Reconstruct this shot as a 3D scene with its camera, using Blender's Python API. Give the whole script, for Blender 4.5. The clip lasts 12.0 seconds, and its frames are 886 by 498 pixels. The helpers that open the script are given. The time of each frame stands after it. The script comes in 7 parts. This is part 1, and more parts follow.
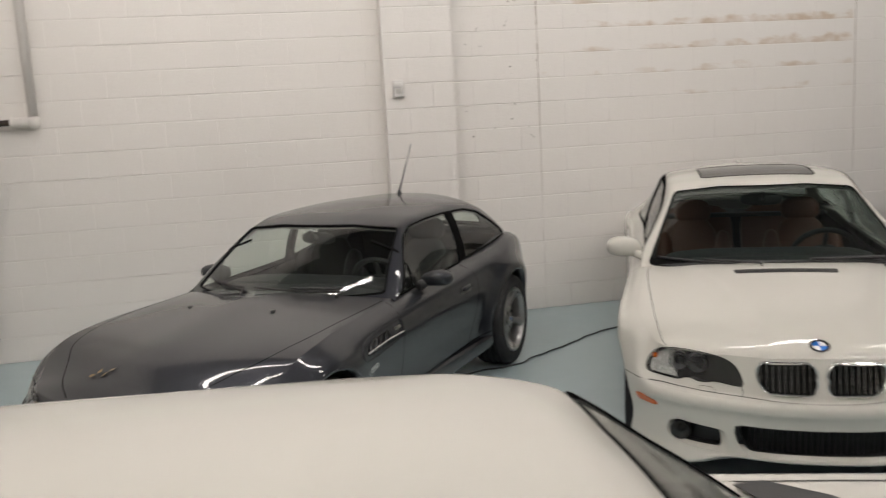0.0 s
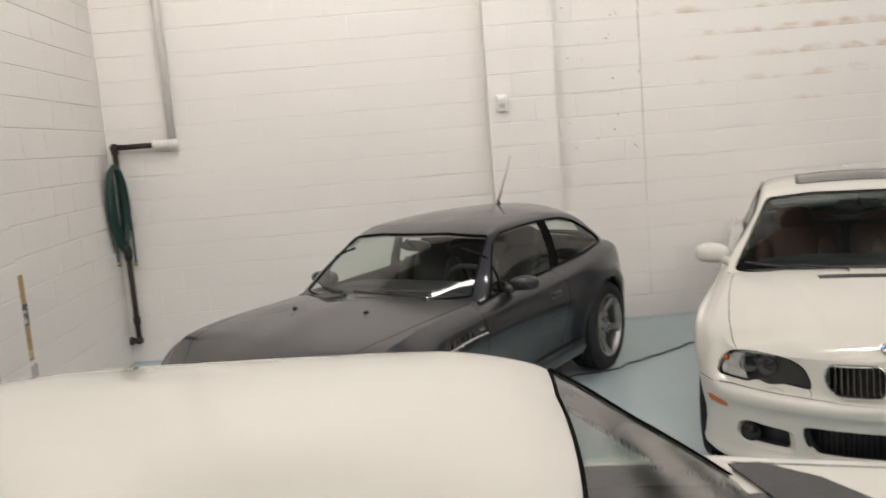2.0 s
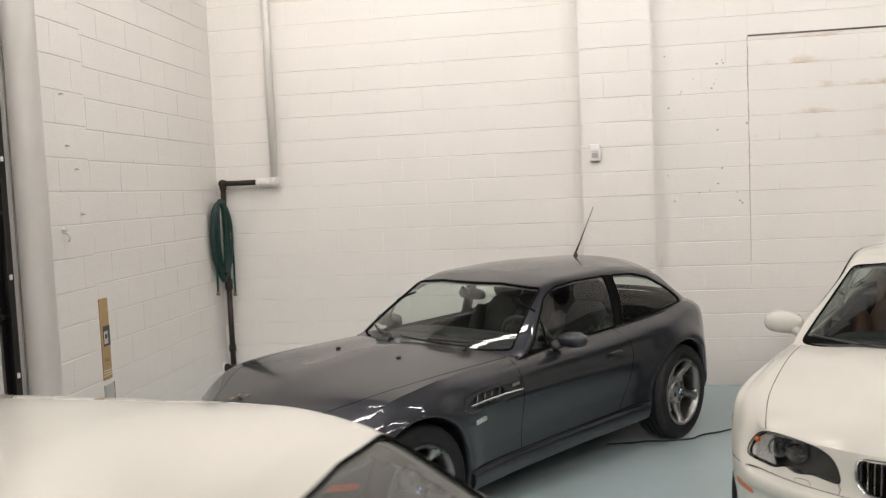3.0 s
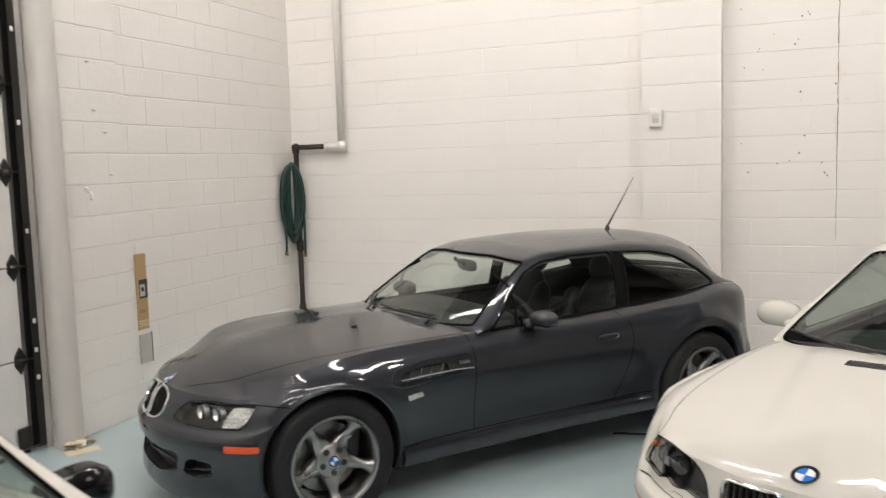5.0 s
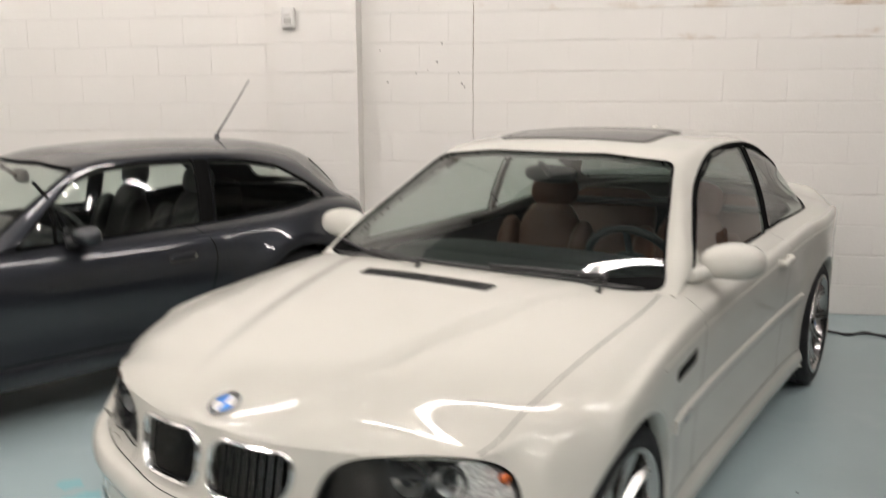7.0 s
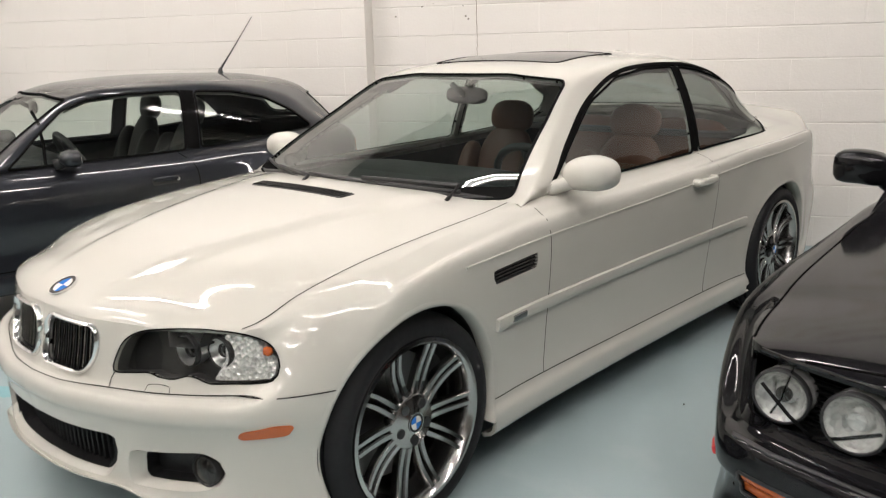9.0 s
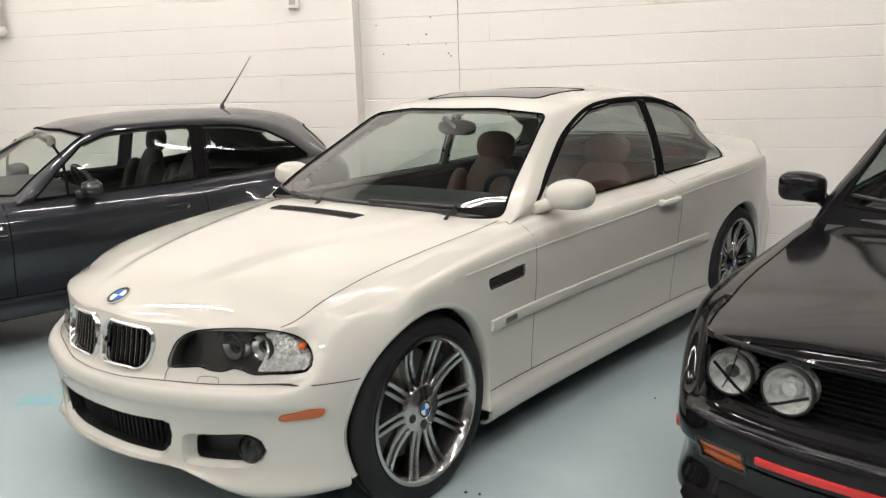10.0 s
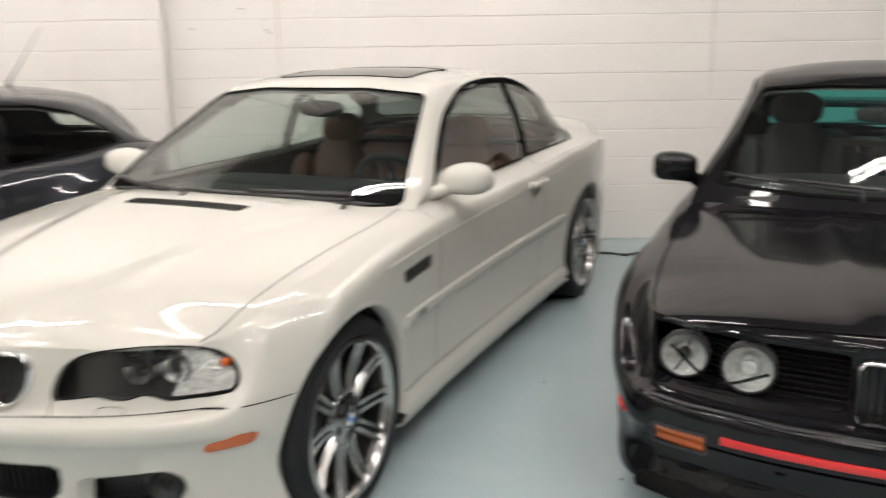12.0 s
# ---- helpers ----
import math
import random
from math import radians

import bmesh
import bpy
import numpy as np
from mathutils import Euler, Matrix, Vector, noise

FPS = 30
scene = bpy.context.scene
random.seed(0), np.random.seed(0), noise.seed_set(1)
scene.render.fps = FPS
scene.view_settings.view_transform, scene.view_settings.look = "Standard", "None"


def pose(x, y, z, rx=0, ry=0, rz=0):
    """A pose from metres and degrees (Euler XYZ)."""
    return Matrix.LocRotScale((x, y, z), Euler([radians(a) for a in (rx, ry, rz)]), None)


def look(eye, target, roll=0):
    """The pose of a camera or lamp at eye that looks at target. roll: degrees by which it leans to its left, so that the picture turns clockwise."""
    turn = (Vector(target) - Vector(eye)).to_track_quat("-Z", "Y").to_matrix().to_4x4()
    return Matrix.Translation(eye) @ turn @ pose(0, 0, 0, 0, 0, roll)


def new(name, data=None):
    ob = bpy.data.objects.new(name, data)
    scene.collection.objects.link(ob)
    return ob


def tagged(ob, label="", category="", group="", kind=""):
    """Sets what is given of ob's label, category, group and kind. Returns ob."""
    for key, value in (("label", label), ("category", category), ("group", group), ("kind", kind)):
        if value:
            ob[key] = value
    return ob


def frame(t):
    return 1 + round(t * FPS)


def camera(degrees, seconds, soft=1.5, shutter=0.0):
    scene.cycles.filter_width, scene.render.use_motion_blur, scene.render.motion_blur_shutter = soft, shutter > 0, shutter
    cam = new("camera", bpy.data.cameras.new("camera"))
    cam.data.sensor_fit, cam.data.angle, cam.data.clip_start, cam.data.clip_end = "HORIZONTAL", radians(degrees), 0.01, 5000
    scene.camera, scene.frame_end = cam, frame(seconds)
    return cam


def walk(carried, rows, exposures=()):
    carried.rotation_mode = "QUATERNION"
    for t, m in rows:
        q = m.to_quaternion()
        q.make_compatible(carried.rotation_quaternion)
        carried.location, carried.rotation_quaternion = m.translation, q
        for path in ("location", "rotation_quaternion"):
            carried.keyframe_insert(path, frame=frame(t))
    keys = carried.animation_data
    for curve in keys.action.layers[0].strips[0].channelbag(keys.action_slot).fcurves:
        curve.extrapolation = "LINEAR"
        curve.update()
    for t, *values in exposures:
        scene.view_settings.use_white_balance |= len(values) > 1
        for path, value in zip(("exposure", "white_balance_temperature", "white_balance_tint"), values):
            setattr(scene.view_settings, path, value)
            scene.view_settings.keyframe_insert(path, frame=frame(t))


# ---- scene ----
cam = camera(55.3, 12.0, soft=1.25, shutter=0.65)
PATH = [
    (0, (0.264, 0.298, 1.779), (0.653, 2.234, 1.462), -3.2),
    (0.5, (0.33, 0.14, 1.828), (0.773, 2.063, 1.503), -5.2),
    (0.8, (0.297, 0.105, 1.787), (0.734, 2.032, 1.476), -4.3),
    (1, (0.309, 0.047, 1.792), (0.706, 1.982, 1.48), -4.1),
    (1.5, (0.41, -0.063, 1.777), (0.644, 1.899, 1.467), -5.3),
    (2, (0.524, -0.008, 1.758), (0.59, 1.973, 1.495), -4.7),
    (2.5, (0.798, 0.046, 1.744), (0.672, 2.033, 1.563), -3.7),
    (3, (1.226, 0.103, 1.736), (0.903, 2.072, 1.599), -2.5),
    (3.2, (1.39, 0.155, 1.723), (1.014, 2.116, 1.586), -2.1),
    (4.8, (2.403, 0.572, 1.715), (1.609, 2.397, 1.524), -1.6),
    (5, (2.489, 0.659, 1.694), (1.68, 2.477, 1.494), -1.7),
    (5.5, (2.673, 0.867, 1.668), (1.834, 2.667, 1.433), -2.3),
    (5.7, (2.709, 0.969, 1.669), (1.9, 2.779, 1.411), -3.4),
    (6, (2.783, 1.108, 1.663), (2.116, 2.977, 1.418), -3.2),
    (6.5, (2.943, 1.345, 1.594), (2.598, 3.3, 1.345), -3.1),
    (7, (3.285, 1.493, 1.458), (2.992, 3.44, 1.105), -0.2),
    (7.5, (3.608, 1.625, 1.378), (3.191, 3.525, 0.911), 0.8),
    (7.7, (3.722, 1.678, 1.348), (3.256, 3.56, 0.854), 0.5),
    (9.3, (4.208, 1.359, 1.371), (3.619, 3.215, 0.914), -1.5),
    (9.5, (4.203, 1.268, 1.39), (3.637, 3.137, 0.956), -1.6),
    (10, (4.222, 1.055, 1.402), (3.691, 2.94, 0.996), -1.9),
    (10.5, (4.188, 0.928, 1.406), (3.704, 2.82, 0.974), -2.1),
    (11, (4.052, 0.937, 1.405), (3.624, 2.841, 0.97), -1.9),
    (11.5, (3.846, 1.009, 1.404), (3.51, 2.931, 0.964), -1.8),
    (12, (3.698, 1.211, 1.387), (3.716, 3.159, 0.932), -0.8),
]
# the clip's camera opens up a little on the way
EXPOSURES = [(0, -0.54), (0.5, -0.38), (1, -0.34), (2, -0.29), (3, -0.20), (5, -0.10), (5.7, 0.03), (6.1, 0.03), (6.5, -0.09), (7.0, -0.07), (7.5, -0.06), (9.5, 0.18), (12, 0.22)]
walk(cam, [(t, look(eye, target, roll)) for t, eye, target, roll in PATH], EXPOSURES)

# ---- light: bare fluorescent tubes hung under a dark steel-deck ceiling ----
CEILING = 5.0
world = bpy.data.worlds.new("world")
world.use_nodes = True
world.node_tree.nodes["Background"].inputs["Color"].default_value = (1.0, 0.92, 0.88, 1)
world.node_tree.nodes["Background"].inputs["Strength"].default_value = 0.02
scene.world = world
# x, y, turn and length of each pair of tubes
# pairs with x below -1 are added or moved to brighten the left wall
TUBES = [(-0.25, 5.3, 0, 2.4), (-1.15, 3.7, 0, 2.0), (3.05, 5.12, 0, 2.4), (6.4, 4.6, 0, 2.4), (6.9, 2.2, 0, 2.4), (-1.2, 2.3, 0, 2.4), (2.2, 2.0, 0, 2.4), (4.9, 1.9, 0, 2.4), (2.2, -0.6, 0, 2.4), (-1.3, 0.3, 0, 2.4), (4.9, -0.6, 0, 2.4), (2.2, -3.2, 0, 2.4)]
TUBE_POWER, TUBE_COLOR = 76.0, (0.972, 0.91, 0.87)

# ---- materials ----
def material(name):
    m = bpy.data.materials.new(name)
    m.use_nodes = True
    nt = m.node_tree
    return m, nt, nt.nodes["Principled BSDF"]


def node(nt, kind, **values):
    n = nt.nodes.new(kind)
    for k, v in values.items():
        key = k.replace("_", " ")
        if key in n.inputs:
            n.inputs[key].default_value = v
    return n


def ramp(nt, fac, stops):
    r = nt.nodes.new("ShaderNodeValToRGB")
    while len(r.color_ramp.elements) < len(stops):
        r.color_ramp.elements.new(0.5)
    for e, (p, c) in zip(r.color_ramp.elements, stops):
        e.position, e.color = p, (*c, 1) if len(c) == 3 else c
    nt.links.new(fac, r.inputs[0])
    return r.outputs[0]


def mix(nt, fac, a, b):
    n = nt.nodes.new("ShaderNodeMix")
    n.data_type = "RGBA"
    for socket, value in ((n.inputs[0], fac), (n.inputs[6], a), (n.inputs[7], b)):
        if isinstance(value, (int, float)):
            socket.default_value = value
        elif isinstance(value, tuple):
            socket.default_value = (*value, 1)
        else:
            nt.links.new(value, socket)
    return n.outputs[2]


def coords(nt, world_space=False, scale=(1, 1, 1)):
    m = nt.nodes.new("ShaderNodeMapping")
    m.inputs["Scale"].default_value = scale
    if world_space:
        nt.links.new(nt.nodes.new("ShaderNodeNewGeometry").outputs["Position"], m.inputs[0])
    else:
        nt.links.new(nt.nodes.new("ShaderNodeTexCoord").outputs["Object"], m.inputs[0])
    return m.outputs[0]


def noisy(nt, vec, scale, detail=4.0, rough=0.55):
    n = nt.nodes.new("ShaderNodeTexNoise")
    n.inputs["Scale"].default_value, n.inputs["Detail"].default_value, n.inputs["Roughness"].default_value = scale, detail, rough
    nt.links.new(vec, n.inputs["Vector"])
    return n.outputs["Fac"]


def bump(nt, b, height, strength, distance=0.01):
    n = nt.nodes.new("ShaderNodeBump")
    n.inputs["Strength"].default_value, n.inputs["Distance"].default_value = strength, distance
    nt.links.new(height, n.inputs["Height"])
    nt.links.new(n.outputs[0], b.inputs["Normal"])


def math_node(nt, op, a, b=0.0):
    n = nt.nodes.new("ShaderNodeMath")
    n.operation = op
    for s, v in ((n.inputs[0], a), (n.inputs[1], b)):
        if isinstance(v, (int, float)):
            s.default_value = v
        else:
            nt.links.new(v, s)
    return n.outputs[0]


def plain(name, color, rough=0.5, metal=0.0, grain=0.0, scale=40.0, bumpiness=0.0, coat=0.0, spec=0.5, darker=0.75):
    """A surface of one paint, with a fine change of tone and relief."""
    m, nt, b = material(name)
    b.inputs["Roughness"].default_value, b.inputs["Metallic"].default_value = rough, metal
    b.inputs["Coat Weight"].default_value, b.inputs["Coat Roughness"].default_value = coat, 0.03
    b.inputs["Specular IOR Level"].default_value = spec
    b.inputs["Base Color"].default_value = (*color, 1)
    if grain or bumpiness:
        v = coords(nt)
        f = noisy(nt, v, scale)
        if grain:
            dark = tuple(c * darker for c in color)
            nt.links.new(mix(nt, math_node(nt, "MULTIPLY", f, grain), color, dark), b.inputs["Base Color"])
            nt.links.new(math_node(nt, "ADD", rough - 0.06, math_node(nt, "MULTIPLY", noisy(nt, v, scale * 0.2), 0.14)), b.inputs["Roughness"])
        if bumpiness:
            bump(nt, b, f, bumpiness, 0.004)
    return m


def wall_paint(name, peeled):
    m, nt, b = material(name)
    w = coords(nt, True)
    big, fine = noisy(nt, w, 1.3, 5), noisy(nt, w, 60, 3)
    col = mix(nt, math_node(nt, "MULTIPLY", big, 0.5), (0.83, 0.80, 0.76), (0.75, 0.72, 0.68))
    info = nt.nodes.new("ShaderNodeObjectInfo")
    col = mix(nt, math_node(nt, "MULTIPLY", info.outputs["Random"], 0.07), col, (0.72, 0.69, 0.65))
    if peeled:
        # worn-through paint that starts at the bed joints of the filled opening, brown underneath
        sep = nt.nodes.new("ShaderNodeSeparateXYZ")
        nt.links.new(w, sep.inputs[0])
        joint = math_node(nt, "FRACT", math_node(nt, "DIVIDE", sep.outputs[2], 0.2032))
        near = ramp(nt, joint, [(0.0, (1, 1, 1)), (0.22, (0.86, 0.86, 0.86)), (0.50, (0.5, 0.5, 0.5)), (0.85, (0.45, 0.45, 0.45))])
        streak = noisy(nt, coords(nt, True, (1.0, 1.0, 2.2)), 3.4, 8, 0.62)
        xs = ramp(nt, math_node(nt, "DIVIDE", math_node(nt, "SUBTRACT", sep.outputs[0], 2.0), 4.0), [(0.155, (0.35, 0.35, 0.35)), (0.16, (0.75, 0.75, 0.75)), (0.45, (0.8, 0.8, 0.8)), (0.55, (1, 1, 1)), (0.92, (1, 1, 1)), (0.926, (0, 0, 0))])
        zs = ramp(nt, math_node(nt, "DIVIDE", sep.outputs[2], 4.0), [(0.36, (0, 0, 0)), (0.44, (0.7, 0.7, 0.7)), (0.58, (1, 1, 1)), (0.722, (1, 1, 1)), (0.724, (0, 0, 0))])
        where = math_node(nt, "MULTIPLY", math_node(nt, "MULTIPLY", xs, zs), near)
        amount = ramp(nt, math_node(nt, "MULTIPLY", where, streak), [(0.355, (0, 0, 0)), (0.47, (1, 1, 1))])
        patchy = math_node(nt, "MULTIPLY", amount, ramp(nt, noisy(nt, w, 9, 4), [(0.35, (0.25, 0.25, 0.25)), (0.65, (1, 1, 1))]))
        col = mix(nt, math_node(nt, "MULTIPLY", patchy, 0.75), col, (0.52, 0.38, 0.25))
        # small dark chips beside the opening
        vor = nt.nodes.new("ShaderNodeTexVoronoi")
        vor.inputs["Scale"].default_value = 24
        nt.links.new(w, vor.inputs["Vector"])
        chip = math_node(nt, "LESS_THAN", vor.outputs["Distance"], math_node(nt, "MULTIPLY", noisy(nt, w, 2.4, 2), 0.34))
        side = math_node(nt, "MULTIPLY", math_node(nt, "GREATER_THAN", sep.outputs[0], 1.95), math_node(nt, "LESS_THAN", sep.outputs[0], 2.60))
        band = math_node(nt, "MULTIPLY", math_node(nt, "GREATER_THAN", sep.outputs[2], 1.5), math_node(nt, "LESS_THAN", sep.outputs[2], 2.8))
        some = math_node(nt, "GREATER_THAN", noisy(nt, w, 6.5, 2), 0.60)
        col = mix(nt, math_node(nt, "MULTIPLY", math_node(nt, "MULTIPLY", chip, side), math_node(nt, "MULTIPLY", band, some)), col, (0.24, 0.21, 0.18))
    nt.links.new(col, b.inputs["Base Color"])
    b.inputs["Roughness"].default_value = 0.55
    bump(nt, b, math_node(nt, "ADD", fine, noisy(nt, w, 17, 4)), 0.40, 0.004)
    return m


def floor_paint():
    m, nt, b = material("epoxy_floor_paint")
    w = coords(nt, True)
    big, mid, fine = noisy(nt, w, 0.7, 4), noisy(nt, w, 4.0, 6), noisy(nt, w, 45, 3)
    col = mix(nt, big, (0.36, 0.455, 0.475), (0.42, 0.51, 0.525))
    col = mix(nt, ramp(nt, mid, [(0.55, (0, 0, 0)), (0.75, (0.5, 0.5, 0.5))]), col, (0.49, 0.56, 0.57))
    col = mix(nt, ramp(nt, fine, [(0.70, (0, 0, 0)), (0.80, (0.6, 0.6, 0.6))]), col, (0.27, 0.34, 0.355))
    nt.links.new(col, b.inputs["Base Color"])
    nt.links.new(math_node(nt, "ADD", 0.20, math_node(nt, "MULTIPLY", mid, 0.28)), b.inputs["Roughness"])
    bump(nt, b, math_node(nt, "ADD", fine, big), 0.10, 0.004)
    return m


WALL = wall_paint("white_block_paint", True)
WALL_PLAIN = wall_paint("white_wall_paint", False)
FLOOR = floor_paint()


def car_paint(name, color, flake=0.0, rough=0.25, dust=0.0, film=0.7, metal=0.0, lacquer=1.5):
    m, nt, b = material(name)
    v = coords(nt)
    col = color
    if flake:
        f = noisy(nt, v, 900, 1)
        col = mix(nt, ramp(nt, f, [(0.45, (0, 0, 0)), (0.7, (flake, flake, flake))]), color, tuple(min(1, c * 3 + 0.05) for c in color))
    if dust:
        # dust settles on faces that look up
        sep = nt.nodes.new("ShaderNodeSeparateXYZ")
        nt.links.new(nt.nodes.new("ShaderNodeNewGeometry").outputs["Normal"], sep.inputs[0])
        up = ramp(nt, sep.outputs[2], [(0.55, (0, 0, 0)), (0.97, (1, 1, 1))])
        patch_noise = noisy(nt, v, 3.5, 6)
        d = math_node(nt, "MULTIPLY", math_node(nt, "MULTIPLY", up, dust), math_node(nt, "ADD", 0.75, math_node(nt, "MULTIPLY", patch_noise, 0.4)))
        col = mix(nt, d, col, (0.36, 0.33, 0.30))
        nt.links.new(math_node(nt, "ADD", rough, math_node(nt, "MULTIPLY", d, 0.5)), b.inputs["Roughness"])
        # the dust film dulls the lacquer
        nt.links.new(math_node(nt, "SUBTRACT", 1.0, math_node(nt, "MULTIPLY", up, film)), b.inputs["Coat Weight"])
        haze = math_node(nt, "MULTIPLY", math_node(nt, "MULTIPLY", up, film), math_node(nt, "ADD", 0.20, math_node(nt, "MULTIPLY", noisy(nt, v, 1.2, 2), 0.06)))
        nt.links.new(math_node(nt, "ADD", 0.02, haze), b.inputs["Coat Roughness"])
    else:
        big = noisy(nt, v, 1.5, 4)
        col = mix(nt, math_node(nt, "MULTIPLY", big, 0.12), col, tuple(c * 0.85 for c in color))
        b.inputs["Roughness"].default_value = rough
        b.inputs["Coat Weight"].default_value = 1.0
    if isinstance(col, tuple):
        b.inputs["Base Color"].default_value = (*col, 1)
    else:
        nt.links.new(col, b.inputs["Base Color"])
    if not dust:
        b.inputs["Coat Roughness"].default_value = 0.02
    b.inputs["Metallic"].default_value = metal
    b.inputs["Coat IOR"].default_value = lacquer
    b.inputs["Specular IOR Level"].default_value = 0.0
    return m


def window_glass(name, tint, ior=1.5, extra=0.0, rough=0.01):
    """Tinted glass: clear straight on, with a mirror's gloss at a slant."""
    m = bpy.data.materials.new(name)
    m.use_nodes = True
    nt = m.node_tree
    nt.nodes.remove(nt.nodes["Principled BSDF"])
    tr, gl, mx, fr = nt.nodes.new("ShaderNodeBsdfTransparent"), nt.nodes.new("ShaderNodeBsdfGlossy"), nt.nodes.new("ShaderNodeMixShader"), nt.nodes.new("ShaderNodeLayerWeight")
    tr.inputs["Color"].default_value = (*tint, 1)
    gl.inputs["Roughness"].default_value = rough
    fr.inputs["Blend"].default_value = 0.5
    f0 = ((ior - 1) / (ior + 1)) ** 2 * 2 + extra
    slant = math_node(nt, "MULTIPLY", math_node(nt, "POWER", fr.outputs["Facing"], 4.5), 1 - f0)
    nt.links.new(math_node(nt, "ADD", slant, f0), mx.inputs[0])
    nt.links.new(tr.outputs[0], mx.inputs[1])
    nt.links.new(gl.outputs[0], mx.inputs[2])
    nt.links.new(mx.outputs[0], nt.nodes["Material Output"].inputs["Surface"])
    return m


def leather(name, color):
    m, nt, b = material(name)
    v = coords(nt)
    vor = nt.nodes.new("ShaderNodeTexVoronoi")
    vor.inputs["Scale"].default_value = 220
    nt.links.new(v, vor.inputs["Vector"])
    nt.links.new(mix(nt, math_node(nt, "MULTIPLY", noisy(nt, v, 6, 4), 0.5), color, tuple(c * 0.6 for c in color)), b.inputs["Base Color"])
    b.inputs["Roughness"].default_value = 0.5
    bump(nt, b, vor.outputs["Distance"], 0.2, 0.002)
    return m


def rubber(name, color=(0.009, 0.009, 0.010)):
    return plain(name, color, 0.66, grain=0.6, scale=60, bumpiness=0.25, spec=0.30, darker=1.8)


PAINT_WHITE = car_paint("alpine_white_paint", (0.60, 0.585, 0.532), rough=0.45)
PAINT_GREY = car_paint("steel_grey_metallic_paint", (0.026, 0.028, 0.034), flake=0.10, rough=0.36, dust=0.020, film=0.20, metal=0.55)
PAINT_BLACK = car_paint("gloss_black_paint", (0.006, 0.006, 0.007), rough=0.30, dust=0.002, film=0.25, lacquer=1.38)
GLASS = window_glass("car_window_glass", (0.80, 0.86, 0.83), rough=0.012)
GLASS_DARK = window_glass("tinted_windscreen_glass", (0.55, 0.63, 0.60))
# raised, blurred gloss imitates an even grey ceiling reflection on the near windscreen
GLASS_SOFT = window_glass("soft_gloss_windscreen_glass", (0.50, 0.56, 0.54), extra=0.03, rough=0.15)
GLASS_REAR = window_glass("dark_rear_window_glass", (0.30, 0.34, 0.33))
BAND = window_glass("green_sun_band_glass", (0.10, 0.50, 0.48))
LENS = window_glass("clear_lamp_lens", (0.92, 0.93, 0.92), 1.4)
SMOKE = window_glass("smoked_lamp_lens", (0.45, 0.45, 0.45), 1.45)
SUNROOF = plain("dark_sunroof_glass", (0.02, 0.02, 0.02), 0.08, spec=0.6)
CHROME = plain("chrome", (0.80, 0.80, 0.80), 0.08, 1.0)
BOWL = plain("lamp_reflector", (0.88, 0.88, 0.88), 0.28, 1.0, bumpiness=0.12, scale=90)
ALLOY = plain("polished_alloy", (0.46, 0.45, 0.44), 0.18, 1.0, grain=0.4, scale=25)
ALLOY_SATIN = plain("satin_alloy", (0.36, 0.355, 0.35), 0.28, 1.0, grain=0.5, scale=25)
TYRE = rubber("tyre_rubber")
SEAL = plain("black_rubber_seal", (0.008, 0.008, 0.008), 0.6, grain=0.4, scale=80, spec=0.0, darker=1.6)
GAP = plain("shadow_gap_black", (0.004, 0.004, 0.004), 0.9, spec=0.0)
TRIM = plain("black_plastic_trim", (0.017, 0.017, 0.018), 0.42, grain=0.5, scale=120, bumpiness=0.15, darker=1.7)
GRILLE = plain("black_gloss_grille", (0.012, 0.012, 0.012), 0.22, grain=0.2, scale=60)
DISC = plain("brake_disc_steel", (0.30, 0.29, 0.28), 0.34, 1.0, grain=0.5, scale=60)
IRON = plain("dark_cast_iron", (0.05, 0.048, 0.045), 0.6, 0.5, grain=0.5, scale=60)
AMBER = plain("amber_marker_plastic", (0.58, 0.125, 0.025), 0.22, grain=0.3, scale=70, coat=0.5)
REDLENS = plain("red_orange_marker_plastic", (0.72, 0.10, 0.03), 0.25, grain=0.3, scale=70, coat=0.5)
REDTRIM = plain("red_bumper_insert", (0.62, 0.03, 0.03), 0.38, grain=0.3, scale=60)
CARPET = plain("black_cabin_carpet", (0.015, 0.015, 0.016), 0.95, grain=0.5, scale=150)
DASH = plain("black_dashboard", (0.02, 0.02, 0.021), 0.6, grain=0.4, scale=120, bumpiness=0.2)
HEADLINER = plain("grey_headliner", (0.20, 0.195, 0.185), 0.9, grain=0.3, scale=150)
LEATHER_RED = leather("cinnamon_leather", (0.125, 0.038, 0.016))
LEATHER_BLACK = leather("black_leather", (0.022, 0.022, 0.024))
CLOTH_GREY = plain("grey_seat_cloth", (0.06, 0.06, 0.062), 0.9, grain=0.5, scale=120)
BADGE_BLACK = plain("badge_black", (0.01, 0.01, 0.012), 0.2)
BADGE_WHITE = plain("badge_white", (0.75, 0.75, 0.75), 0.25)
BADGE_BLUE = plain("badge_blue", (0.02, 0.16, 0.55), 0.25)
WHEEL_KIT = (TYRE, ALLOY, IRON, DISC, TRIM)
WHEEL_KIT_SATIN = (TYRE, ALLOY_SATIN, IRON, DISC, TRIM)

# ---- structure ----
def shape(bm, name, mat, smooth=False):
    me = bpy.data.meshes.new(name)
    if smooth:
        # keep true corners crisp
        for e in bm.edges:
            if len(e.link_faces) == 2 and e.calc_face_angle(0.0) > 0.85:
                e.smooth = False
    bm.to_mesh(me)
    bm.free()
    for p in me.polygons:
        p.use_smooth = smooth
    for k in mat if isinstance(mat, (list, tuple)) else [mat]:
        me.materials.append(k)
    return me


